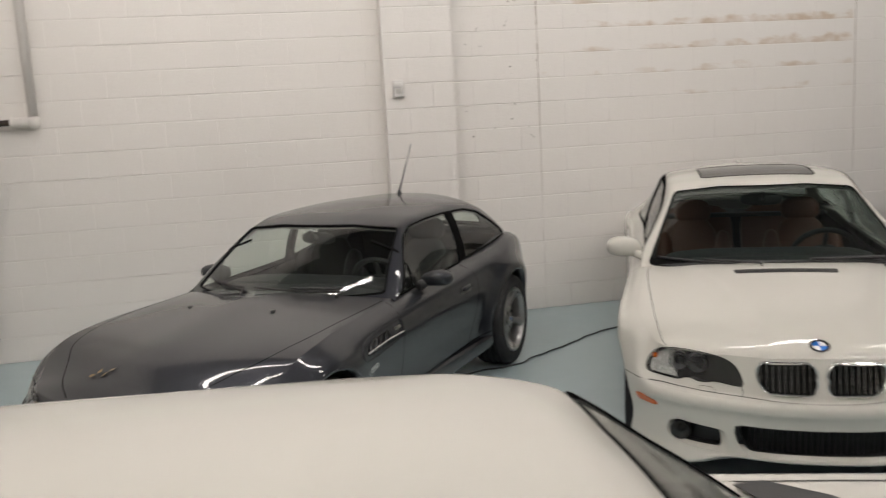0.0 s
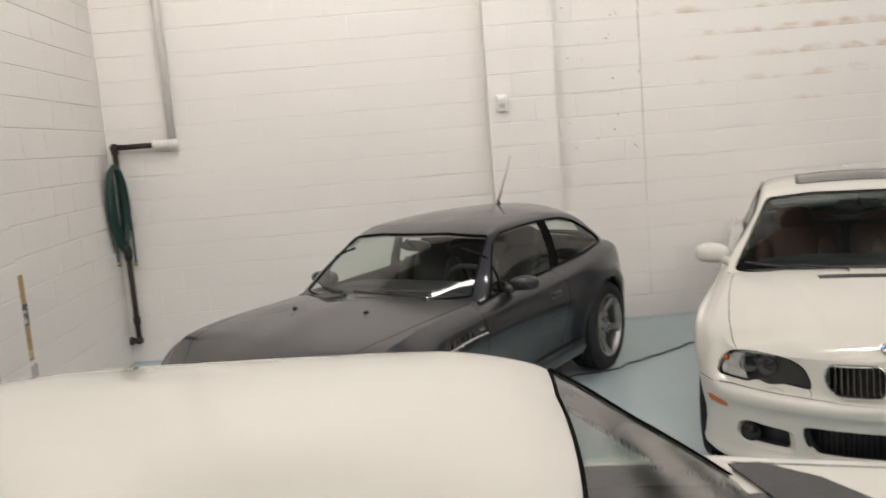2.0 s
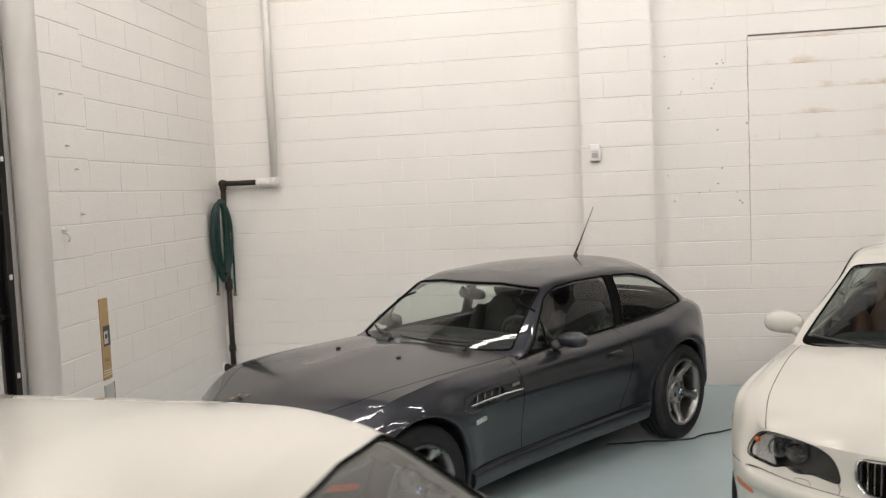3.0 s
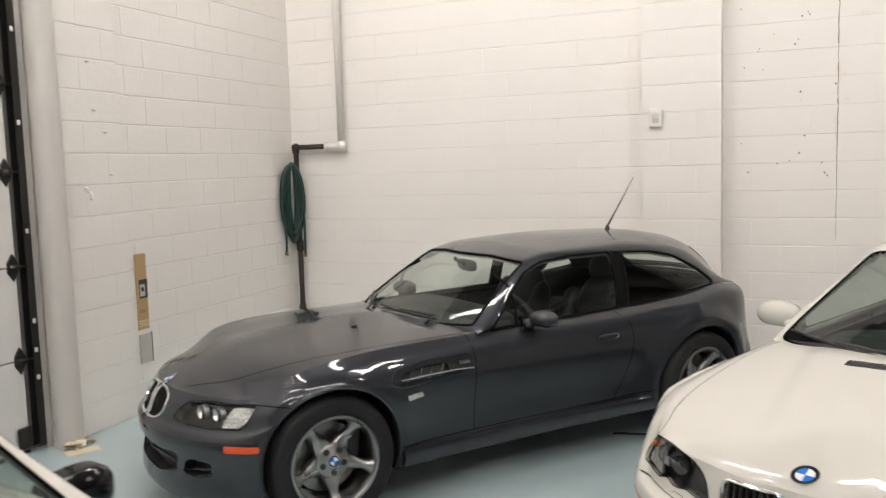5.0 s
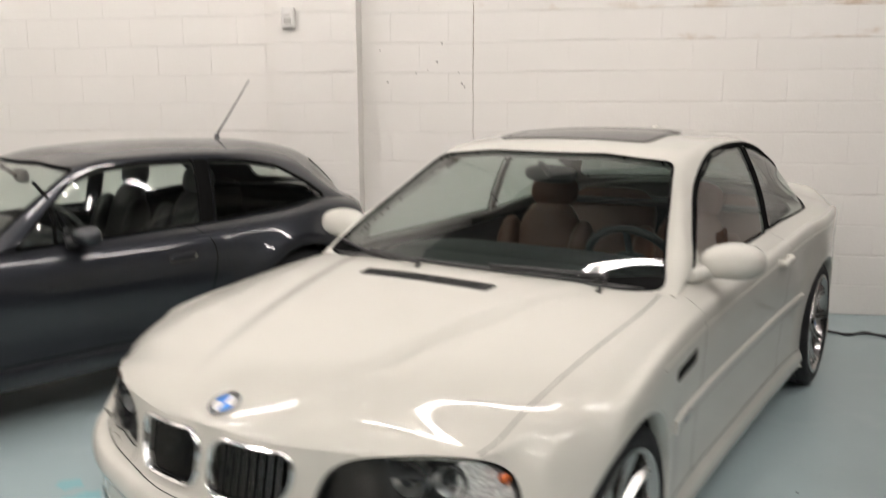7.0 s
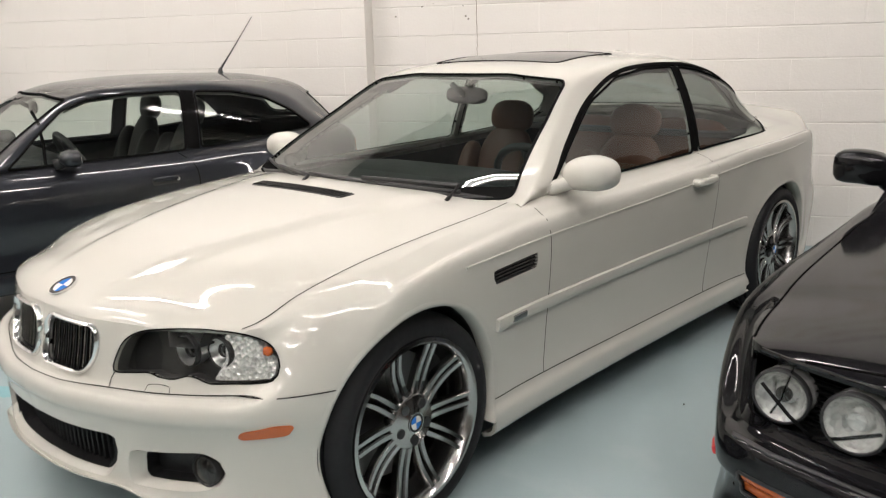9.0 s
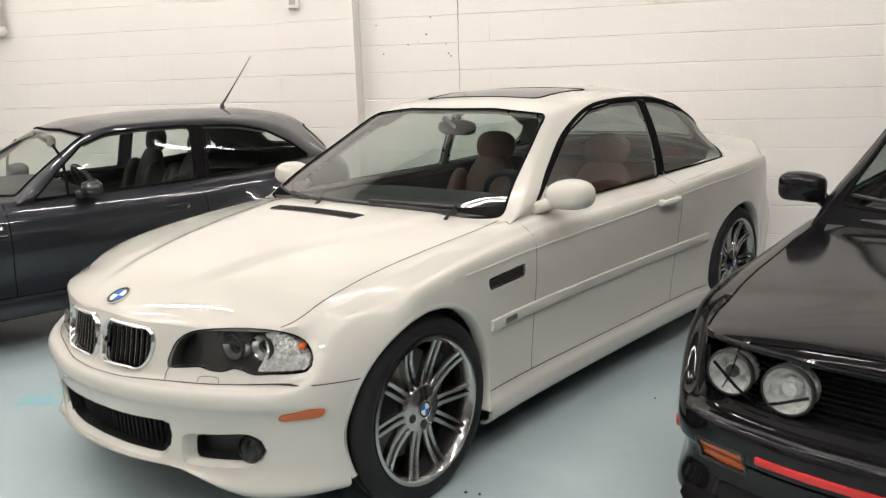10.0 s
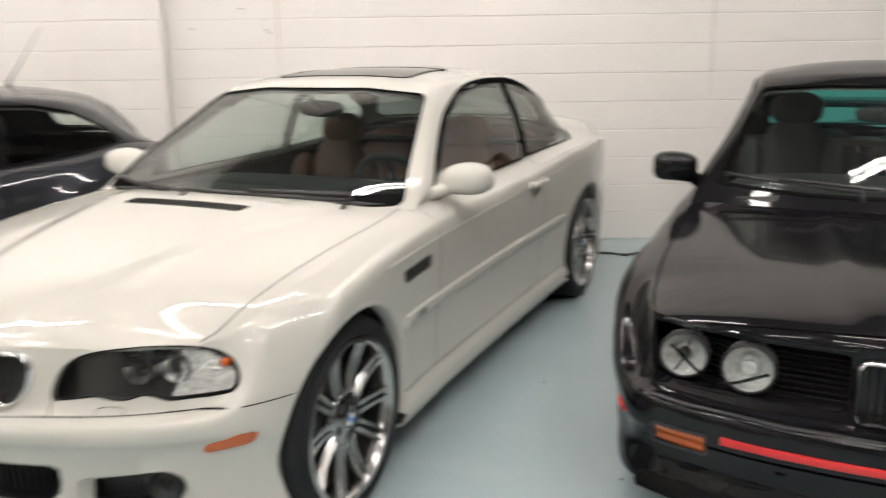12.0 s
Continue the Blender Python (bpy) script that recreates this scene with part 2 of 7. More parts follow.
def part(name, bm, mat, parent=None, label="", smooth=False):
    ob = new(name, shape(bm, name, mat, smooth))
    if parent:
        ob.parent = parent
    return tagged(ob, label) if label else ob


def box_bm(x0, x1, y0, y1, z0, z1, bevel=0.0, segments=1):
    bm = bmesh.new()
    bmesh.ops.create_cube(bm, size=1)
    for v in bm.verts:
        v.co = ((x0 + x1) / 2 + v.co.x * (x1 - x0), (y0 + y1) / 2 + v.co.y * (y1 - y0), (z0 + z1) / 2 + v.co.z * (z1 - z0))
    if bevel:
        bmesh.ops.bevel(bm, geom=bm.edges[:], offset=bevel, segments=segments, affect="EDGES", profile=0.6)
    return bm


BACK, LEFT, RIGHT, FRONT = 7.40, -2.03, 12.0, -9.0
COURSE, BLOCK = 0.2032, 0.4064
PIER = (1.25, 1.83, 7.25)
DOOR_Y0, DOOR_Y1, DOOR_TOP = 1.1, 4.40, 3.4

fl = part("floor", box_bm(LEFT - 0.3, RIGHT + 0.3, FRONT - 0.3, BACK + 0.3, -0.2, 0.0), FLOOR)
tagged(fl, "pale blue-green painted concrete floor with scuffs", "floor", kind="structure")
# for the unseen right and front walls, kept dark to darken car reflections
WALL_UNSEEN = plain("unseen_dark_wall", (0.33, 0.32, 0.30), 0.85, grain=0.5, scale=4, bumpiness=0.2, darker=0.7)
DECK = plain("grey_roof_deck", (0.13, 0.13, 0.13), 0.8, grain=0.5, scale=3, darker=0.7)
ce = part("ceiling", box_bm(LEFT - 0.3, RIGHT + 0.3, FRONT - 0.3, BACK + 0.3, CEILING, CEILING + 0.2), DECK)
tagged(ce, "dull grey roof deck high over the garage", "ceiling", kind="structure")
wall_back = part("wall_back", box_bm(LEFT - 0.2, RIGHT + 0.2, BACK + 0.004, BACK + 0.2, 0, CEILING), WALL)
tagged(wall_back, "white painted concrete block wall with peeling paint", "wall", kind="structure")
wall_left = part("wall_left", box_bm(LEFT - 0.25, LEFT - 0.004, DOOR_Y1 - 0.06, BACK, 0, CEILING), WALL_PLAIN)
tagged(wall_left, "white painted concrete block wall beside the garage door", "wall", kind="structure")
pier_back = part("pier_back", box_bm(PIER[0] + 0.004, PIER[1] - 0.004, PIER[2] + 0.004, BACK + 0.01, 0, CEILING), WALL_PLAIN)
tagged(pier_back, "white painted block pier standing out from the wall", "pier", kind="structure")
pier_left = part("pier_left", box_bm(LEFT - 0.1, -1.954, 4.60, 5.14, 0, CEILING), WALL_PLAIN)
tagged(pier_left, "white painted block pier beside the garage door", "pier", kind="structure")
# walls out of view, added to close the room
for nm, b6 in (("wall_left_far", (LEFT - 0.25, LEFT, FRONT, DOOR_Y0, 0, CEILING)), ("wall_left_lintel", (LEFT - 0.25, LEFT, DOOR_Y0, DOOR_Y1, DOOR_TOP, CEILING)),
               ("wall_right", (RIGHT, RIGHT + 0.2, FRONT, BACK, 0, CEILING)), ("wall_front", (LEFT - 0.2, RIGHT + 0.2, FRONT - 0.2, FRONT, 0, CEILING))):
    tagged(part(nm, box_bm(*b6), WALL_PLAIN if "left" in nm else WALL_UNSEEN), "plain unseen wall added to close the garage", "wall", kind="structure")


def block_mesh(length, mat):
    """One wall block seen from the front, its edges eased into the joints; it looks along -y."""
    hx, hz = length / 2 - 0.0001, COURSE / 2 - 0.0030
    bm = bmesh.new()
    rings = []
    for inset, y in ((0.0, 0.006), (0.0, 0.0010), (0.0032, -0.0014)):
        rings.append([bm.verts.new((sx * (hx - inset * 0.12), y, sz * (hz - inset))) for sx, sz in ((-1, -1), (1, -1), (1, 1), (-1, 1))])
    for a, b in zip(rings, rings[1:]):
        for i in range(4):
            bm.faces.new((a[i], a[(i + 1) % 4], b[(i + 1) % 4], b[i]))
    bm.faces.new(rings[-1])
    bmesh.ops.recalc_face_normals(bm, faces=bm.faces[:])
    return shape(bm, "block", mat)


BLOCKS = {}


def lay_blocks(wall, u0, u1, z1, place, mat, phase=0.0, single=lambda u, z: True, z0=0.0):
    """Lays a running bond between u0 and u1; place(u, z) gives a block's pose. Those not picked singly are joined."""
    rng = random.Random(int(u0 * 100) + int(u1 * 10))
    rest = bmesh.new()
    spare = 0
    for k in range(int(round(z0 / COURSE)), int(z1 / COURSE)):
        z = (k + 0.5) * COURSE
        u = u0
        first = (BLOCK * 0.5 if k % 2 else BLOCK) - phase % BLOCK
        cuts_at = [u0]
        e = u0 + (first if first > 0.06 else first + BLOCK)
        while e < u1 - 0.05:
            cuts_at.append(e)
            e += BLOCK
        cuts_at.append(u1)
        for a, b in zip(cuts_at, cuts_at[1:]):
            key = (round(b - a, 3), mat.name)
            if key not in BLOCKS:
                BLOCKS[key] = block_mesh(key[0], mat)
            m = place((a + b) / 2, z) @ pose(0, rng.uniform(-0.0003, 0.0003), 0, rng.uniform(-0.2, 0.2), 0, rng.uniform(-0.02, 0.02))
            if single((a + b) / 2, z):
                ob = new("block", BLOCKS[key])
                ob.parent = wall
                ob.matrix_basis = m
            else:
                spare += 1
                n0 = len(rest.verts)
                rest.from_mesh(BLOCKS[key])
                rest.verts.ensure_lookup_table()
                bmesh.ops.transform(rest, matrix=m, verts=rest.verts[n0:])
    if spare:
        tagged(part("block_field", rest, mat, wall), kind="stuff")
    else:
        rest.free()


# ---- wall fittings ----
STEEL_DARK = plain("dark_oiled_steel", (0.045, 0.042, 0.040), 0.45, 0.7, grain=0.6, scale=50)
IRON_PIPE = plain("dark_brown_iron_pipe", (0.042, 0.032, 0.025), 0.55, 0.4, grain=0.7, scale=45, bumpiness=0.3)
PVC = plain("white_painted_pipe", (0.78, 0.75, 0.71), 0.45, grain=0.3, scale=20)
PLASTIC_WHITE = plain("white_plastic", (0.80, 0.78, 0.75), 0.35, grain=0.15, scale=60)
COLUMN_PAINT = plain("light_grey_column_paint", (0.52, 0.50, 0.47), 0.45, grain=0.6, scale=6)
DOOR_PAINT = plain("white_door_steel", (0.76, 0.74, 0.71), 0.40, grain=0.5, scale=7, bumpiness=0.1)
CARD = plain("brown_cardboard", (0.46, 0.31, 0.15), 0.85, grain=0.5, scale=40)
GREYPLATE = plain("grey_cover_plate", (0.50, 0.48, 0.45), 0.5, grain=0.4, scale=30)
HOSE_GREEN = plain("dark_green_hose", (0.008, 0.044, 0.035), 0.40, grain=0.4, scale=50)
HOSE_DARK = plain("black_green_hose", (0.012, 0.030, 0.028), 0.42, grain=0.4, scale=50)
BRASS = plain("dull_brass", (0.35, 0.25, 0.12), 0.4, 1.0, grain=0.4, scale=50)
CABLE = plain("black_cable_rubber", (0.012, 0.012, 0.012), 0.55, grain=0.3, scale=60)
PAPER = plain("cream_paper", (0.70, 0.63, 0.48), 0.8, grain=0.3, scale=30)
GRIME = plain("joint_grime", (0.30, 0.24, 0.17), 0.9, grain=0.8, scale=14)
LINTEL = plain("grey_lintel_steel", (0.14, 0.12, 0.11), 0.6, 0.2, grain=0.6, scale=12)

# ---- car building ----
from mathutils.bvhtree import BVHTree


def curve(*pts):
    """A smooth function through (x, value) points, without overshoot."""
    p = sorted(pts)
    xs, ys = [a for a, _ in p], [b for _, b in p]
    n = len(p)
    d = [(ys[i + 1] - ys[i]) / (xs[i + 1] - xs[i]) for i in range(n - 1)]
    m = [d[0]] + [0 if d[i - 1] * d[i] <= 0 else 2 * d[i - 1] * d[i] / (d[i - 1] + d[i]) for i in range(1, n - 1)] + [d[-1]]

    def f(x):
        if x <= xs[0]:
            return ys[0]
        if x >= xs[-1]:
            return ys[-1]
        i = next(k for k in range(n - 1) if x <= xs[k + 1])
        h = xs[i + 1] - xs[i]
        t = (x - xs[i]) / h
        return ((1 + 2 * t) * (1 - t) ** 2 * ys[i] + t * (1 - t) ** 2 * h * m[i] + t * t * (3 - 2 * t) * ys[i + 1] + t * t * (t - 1) * h * m[i + 1])
    return f


def smooth(pts, step, closed=False):
    """Points along a Catmull-Rom line through pts, about step apart."""
    P = [Vector(p) for p in pts]
    n = len(P)
    out = []
    for i in range(n if closed else n - 1):
        a, b, c, d = (P[(i + k) % n] if closed else P[min(max(i + k, 0), n - 1)] for k in (-1, 0, 1, 2))
        k = max(1, int((c - b).length / step))
        for j in range(k):
            t = j / k
            out.append(0.5 * (2 * b + (c - a) * t + (2 * a - 5 * b + 4 * c - d) * t * t + (3 * b - a - 3 * c + d) * t ** 3))
    if not closed:
        out.append(P[-1])
    return out


def polyline(pts, step, closed=True):
    """Points along straight legs, about step apart."""
    P = [Vector(p) for p in pts]
    out = []
    for i in range(len(P) if closed else len(P) - 1):
        a, b = P[i], P[(i + 1) % len(P)]
        k = max(1, int((b - a).length / step))
        out += [a.lerp(b, j / k) for j in range(k)]
    return out if closed else out + [P[-1]]


def rounded(pts, radius, step=0.012):
    """A closed polygon with rounded corners."""
    P = [Vector(p) for p in pts]
    n = len(P)
    out = []
    for i in range(n):
        a, b, c = P[i - 1], P[i], P[(i + 1) % n]
        r = min(radius, (a - b).length * 0.48, (c - b).length * 0.48)
        s, e = b + (a - b).normalized() * r, b + (c - b).normalized() * r
        out += [s.lerp(b, t).lerp(b.lerp(e, t), t) for t in (0, 0.2, 0.4, 0.6, 0.8, 1)]
    return polyline(out, step)


def even(poly, n):
    """n points at even steps round a closed outline."""
    p = [Vector((q[0], q[1])) for q in poly]
    p.append(p[0])
    length = [0.0]
    for a, b in zip(p, p[1:]):
        length.append(length[-1] + (b - a).length)
    out, k = [], 0
    for i in range(n):
        d = length[-1] * i / n
        while length[k + 1] < d:
            k += 1
        out.append(p[k].lerp(p[k + 1], (d - length[k]) / max(length[k + 1] - length[k], 1e-9)))
    return out


def step01(a, b, x):
    t = min(1, max(0, (x - a) / (b - a)))
    return t * t * (3 - 2 * t)


def inside(poly, x, y):
    hit = False
    for i in range(len(poly)):
        (x1, y1), (x2, y2) = poly[i - 1], poly[i]
        if (y1 > y) != (y2 > y) and x < (x2 - x1) * (y - y1) / (y2 - y1) + x1:
            hit = not hit
    return hit


def nearest(poly, x, y):
    best = None
    for i in range(len(poly)):
        (x1, y1), (x2, y2) = poly[i - 1], poly[i]
        dx, dy = x2 - x1, y2 - y1
        t = min(1, max(0, ((x - x1) * dx + (y - y1) * dy) / (dx * dx + dy * dy + 1e-12)))
        q = (x1 + t * dx, y1 + t * dy)
        d = (q[0] - x) ** 2 + (q[1] - y) ** 2
        if best is None or d < best[0]:
            best = (d, q)
    return best[1]


WAYS = {"left": (Vector((0, -1, 0)), 0, 2), "right": (Vector((0, 1, 0)), 0, 2), "front": (Vector((-1, 0, 0)), 1, 2), "rear": (Vector((1, 0, 0)), 1, 2), "top": (Vector((0, 0, -1)), 0, 1)}


class Skin:
    """A surface onto which outlines are thrown from one of five sides."""
    def __init__(self, bm):
        self.tree = BVHTree.FromBMesh(bm)

    def at(self, side, a, b):
        way, i, j = WAYS[side]
        o = Vector((0, 0, 0))
        o[i], o[j] = a, b
        hit = self.tree.ray_cast(o - way * 6, way)
        if hit[0] is None:
            near = self.tree.find_nearest(o - way * 1.0)
            return near[0].copy(), -way
        n = hit[1].copy()
        return hit[0], n if n.dot(way) < 0 else -n


def mirrored(side):
    return {"left": "right", "right": "left"}.get(side, side)


def flip(side, poly):
    """The same outline on the other flank of the car."""
    return poly if side in ("left", "right") else [(-p[0], p[1]) for p in poly] if side in ("front", "rear") else [(p[0], -p[1]) for p in poly]


def cut(bm, skin, side, poly, keep=None):
    """Cuts an opening of that outline through the faces that look to that side."""
    poly = [(p[0], p[1]) for p in poly]
    way, i, j = WAYS[side]
    lo = (min(p[0] for p in poly), min(p[1] for p in poly))
    hi = (max(p[0] for p in poly), max(p[1] for p in poly))
    gone = []
    for f in bm.faces:
        c = f.calc_center_median()
        if lo[0] <= c[i] <= hi[0] and lo[1] <= c[j] <= hi[1] and f.normal.dot(way) < -0.12 and (keep is None or keep(c)) and inside(poly, c[i], c[j]):
            gone.append(f)
    marked = set(gone)
    rim = {v for f in gone for v in f.verts if any(g not in marked for g in v.link_faces)}
    bmesh.ops.delete(bm, geom=gone, context="FACES")
    for v in rim:
        if v.is_valid:
            q = nearest(poly, v.co[i], v.co[j])
            if (q[0] - v.co[i]) ** 2 + (q[1] - v.co[j]) ** 2 < 0.035 ** 2:
                v.co = skin.at(side, *q)[0]


def patch(skin, side, poly, lift=0.002, depth=0.004, rings=5, dome=0.0):
    """A thin shaped piece of that outline laid on the skin."""
    poly = [Vector((p[0], p[1])) for p in poly]
    mid = sum(poly, Vector((0, 0))) / len(poly)
    bm = bmesh.new()
    loops = []
    for k in range(rings):
        s = 1 - k / rings
        row = []
        for p in poly:
            q = mid + (p - mid) * s
            co, n = skin.at(side, q.x, q.y)
            row.append(bm.verts.new(co + n * (lift + dome * (1 - s * s))))
        loops.append(row)
    co, n = skin.at(side, mid.x, mid.y)
    tip = bm.verts.new(co + n * (lift + dome))
    way = WAYS[side][0]
    if depth:
        low = [bm.verts.new(v.co + way * depth) for v in loops[0]]
        loops.insert(0, low)
    m = len(poly)
    for a, b in zip(loops, loops[1:]):
        for k in range(m):
            bm.faces.new((a[k], a[(k + 1) % m], b[(k + 1) % m], b[k]))
    for k in range(m):
        bm.faces.new((loops[-1][k], loops[-1][(k + 1) % m], tip))
    bmesh.ops.recalc_face_normals(bm, faces=bm.faces[:])
    if sum((f.normal.dot(way) for f in bm.faces)) > 0:
        bmesh.ops.reverse_faces(bm, faces=bm.faces[:])
    return bm


def ribbon(skin, side, line, width, lift=0.0012, closed=False, height=0.0):
    """A strip that follows a line on the skin; with a height it is a raised bead."""
    bm = bmesh.new()
    pts = [skin.at(side, p[0], p[1]) for p in line]
    rows = []
    n = len(pts)
    for k in range(n):
        a, b = pts[k - 1 if closed or k else 0][0], pts[(k + 1) % n if closed else min(k + 1, n - 1)][0]
        t = (b - a).normalized() if (b - a).length > 1e-9 else Vector((1, 0, 0))
        co, nn = pts[k]
        w = nn.cross(t).normalized() * width / 2
        base = co + nn * lift
        if height:
            rows.append([bm.verts.new(base + w - nn * 0.004), bm.verts.new(base + w * 0.85 + nn * height * 0.7), bm.verts.new(base + nn * height), bm.verts.new(base - w * 0.85 + nn * height * 0.7), bm.verts.new(base - w - nn * 0.004)])
        else:
            rows.append([bm.verts.new(base + w), bm.verts.new(base - w)])
    for k in range(n if closed else n - 1):
        a, b = rows[k], rows[(k + 1) % n]
        for i in range(len(a) - 1):
            bm.faces.new((a[i], a[i + 1], b[i + 1], b[i]))
    if height and not closed:
        bm.faces.new(rows[0])
        bm.faces.new(rows[-1][::-1])
    bmesh.ops.recalc_face_normals(bm, faces=bm.faces[:])
    if sum(f.normal.dot(WAYS[side][0]) for f in bm.faces) > 0:
        bmesh.ops.reverse_faces(bm, faces=bm.faces[:])
    return bm


def tube(line, radius, sides=8, closed=False, taper=None):
    """A round bar along a line."""
    P = [Vector(p) for p in line]
    bm = bmesh.new()
    rings = []
    n = len(P)
    up = None
    for k in range(n):
        a, b = P[k - 1 if closed or k else 0], P[(k + 1) % n if closed else min(k + 1, n - 1)]
        t = (b - a).normalized()
        if up is None:
            up = t.orthogonal().normalized()
        up = (up - t * up.dot(t)).normalized()
        w = t.cross(up)
        r = radius * (taper(k / (n - 1)) if taper else 1)
        rings.append([bm.verts.new(P[k] + (up * math.cos(q) + w * math.sin(q)) * r) for q in (2 * math.pi * i / sides for i in range(sides))])
    for k in range(n if closed else n - 1):
        a, b = rings[k], rings[(k + 1) % n]
        for i in range(sides):
            bm.faces.new((a[i], a[(i + 1) % sides], b[(i + 1) % sides], b[i]))
    if not closed:
        bm.faces.new(rings[0][::-1])
        bm.faces.new(rings[-1])
    return bm


def lathe(profile, sides=48, axis="y", closed=False):
    """A profile of (radius, along) turned about an axis."""
    bm = bmesh.new()
    rings = []
    for r, h in profile:
        row = []
        for i in range(sides):
            q = 2 * math.pi * i / sides
            c, s = r * math.cos(q), r * math.sin(q)
            row.append(bm.verts.new({"y": (c, h, s), "z": (c, s, h), "x": (h, c, s)}[axis]))
        rings.append(row)
    pairs = list(zip(rings, rings[1:])) + ([(rings[-1], rings[0])] if closed else [])
    for a, b in pairs:
        for i in range(sides):
            bm.faces.new((a[i], a[(i + 1) % sides], b[(i + 1) % sides], b[i]))
    bmesh.ops.remove_doubles(bm, verts=bm.verts[:], dist=1e-5)
    bmesh.ops.recalc_face_normals(bm, faces=bm.faces[:])
    return bm


def moved(bm, m):
    bmesh.ops.transform(bm, matrix=m, verts=bm.verts[:])
    if m.determinant() < 0:
        bmesh.ops.reverse_faces(bm, faces=bm.faces[:])
    return bm


def joined(*bms):
    me = bpy.data.meshes.new("join")
    out = bmesh.new()
    for b in bms:
        b.to_mesh(me)
        out.from_mesh(me)
        b.free()
    bpy.data.meshes.remove(me)
    return out


def blob(x, y, z, sx, sy, sz, power=2.6, n=14):
    """A rounded block: a ball with squared sides."""
    bm = bmesh.new()
    bmesh.ops.create_uvsphere(bm, u_segments=2 * n, v_segments=n, radius=1)
    for v in bm.verts:
        c = v.co
        k = (abs(c.x) ** power + abs(c.y) ** power + abs(c.z) ** power) ** (-1 / power)
        v.co = (x + c.x * k * sx, y + c.y * k * sy, z + c.z * k * sz)
    return bm


def body_shell(c):
    """The closed lower body, from the sills to bonnet and boot lid."""
    outline = smooth([(*p, 0) for p in c["outline"]], 0.022)
    K = len(c["front"])
    half = []
    n = len(outline)
    rise = c["rise"]
    for k in range(n):
        p = outline[k]
        t = (outline[min(k + 1, n - 1)] - outline[max(k - 1, 0)]).normalized()
        nrm = Vector((t.y, -t.x, 0))
        if nrm.y < 0 and 0 < k < n - 1:
            nrm = -nrm
        if k == n - 1:
            nrm = Vector((1, 0, 0))
        if k == 0:
            nrm = Vector((-1, 0, 0))
        wf = step01(c["fx"][0], c["fx"][1], p.x)
        wr = step01(-c["rx"][0], -c["rx"][1], -p.x)
        side = c["side"](p.x)
        ctrl = []
        for i in range(K):
            z, o = side[i]
            z, o = z + (c["front"][i][0] - z) * wf, o + (c["front"][i][1] - o) * wf
            z, o = z + (c["rear"][i][0] - z) * wr, o + (c["rear"][i][1] - o) * wr
            if i < 2 and "lip" in c:
                z += c["lip"](p.x, abs(p.y)) * wf
            ctrl.append((o, z, 0))
        col = []
        # a fixed count along each leg, so that the rows match
        P = [Vector(q) for q in ctrl]
        for i in range(K - 1):
            a, b, d, e = P[max(i - 1, 0)], P[i], P[i + 1], P[min(i + 2, K - 1)]
            for j in range(c["legs"][i]):
                u = j / c["legs"][i]
                col.append(0.5 * (2 * b + (d - a) * u + (2 * a - 5 * b + 4 * d - e) * u * u + (3 * b - a - 3 * d + e) * u ** 3))
        col.append(P[-1])
        verts = []
        for q in col:
            o = q.x
            for ax, rad, amount in c["flares"]:
                far = math.hypot(p.x - ax, q.y - c["axle_z"])
                if abs(p.y) > 0.5:
                    o -= amount * math.exp(-((far - rad) / 0.075) ** 2) * step01(0.15, 0.35, q.y) * step01(0.5, 0.7, abs(p.y))
            pt = p - nrm * o
            verts.append(Vector((pt.x, max(pt.y, 0), q.y)))
        edge = verts[-1]
        bend = c["bend"]
        cx = edge.x + bend * (edge.y / 0.8) ** 2 * step01(-1.2, 0.5, edge.x) - bend * (edge.y / 0.8) ** 2 * step01(1.5, 3.2, -edge.x)
        cz = c["spine"](cx)
        m = c["deck"]
        for j in range(1, m + 1):
            r = 1 - j / m
            x, y = cx + (edge.x - cx) * r * r, edge.y * r
            z = cz + (edge.z - cz) * r ** c["crown"]
            if 0 < k < n - 1:
                z += rise(x, y) * (1 - r ** 6)
            verts.append(Vector((x, y, z)))
        half.append(verts)
    bm = bmesh.new()
    rows = {}
    for sgn in (1, -1):
        rows[sgn] = [[bm.verts.new((v.x, sgn * v.y, v.z)) for v in col] for col in half]
        for a, b in zip(rows[sgn], rows[sgn][1:]):
            for i in range(len(a) - 1):
                q = (a[i], a[i + 1], b[i + 1], b[i])
                try:
                    bm.faces.new(q if sgn > 0 else q[::-1])
                except ValueError:
                    pass
    bmesh.ops.remove_doubles(bm, verts=bm.verts[:], dist=4e-4)
    bmesh.ops.dissolve_degenerate(bm, dist=1e-4, edges=bm.edges[:])
    bmesh.ops.recalc_face_normals(bm, faces=bm.faces[:])
    if max(bm.faces, key=lambda f: f.calc_center_median().y).normal.y < 0:
        bmesh.ops.reverse_faces(bm, faces=bm.faces[:])
    return bm


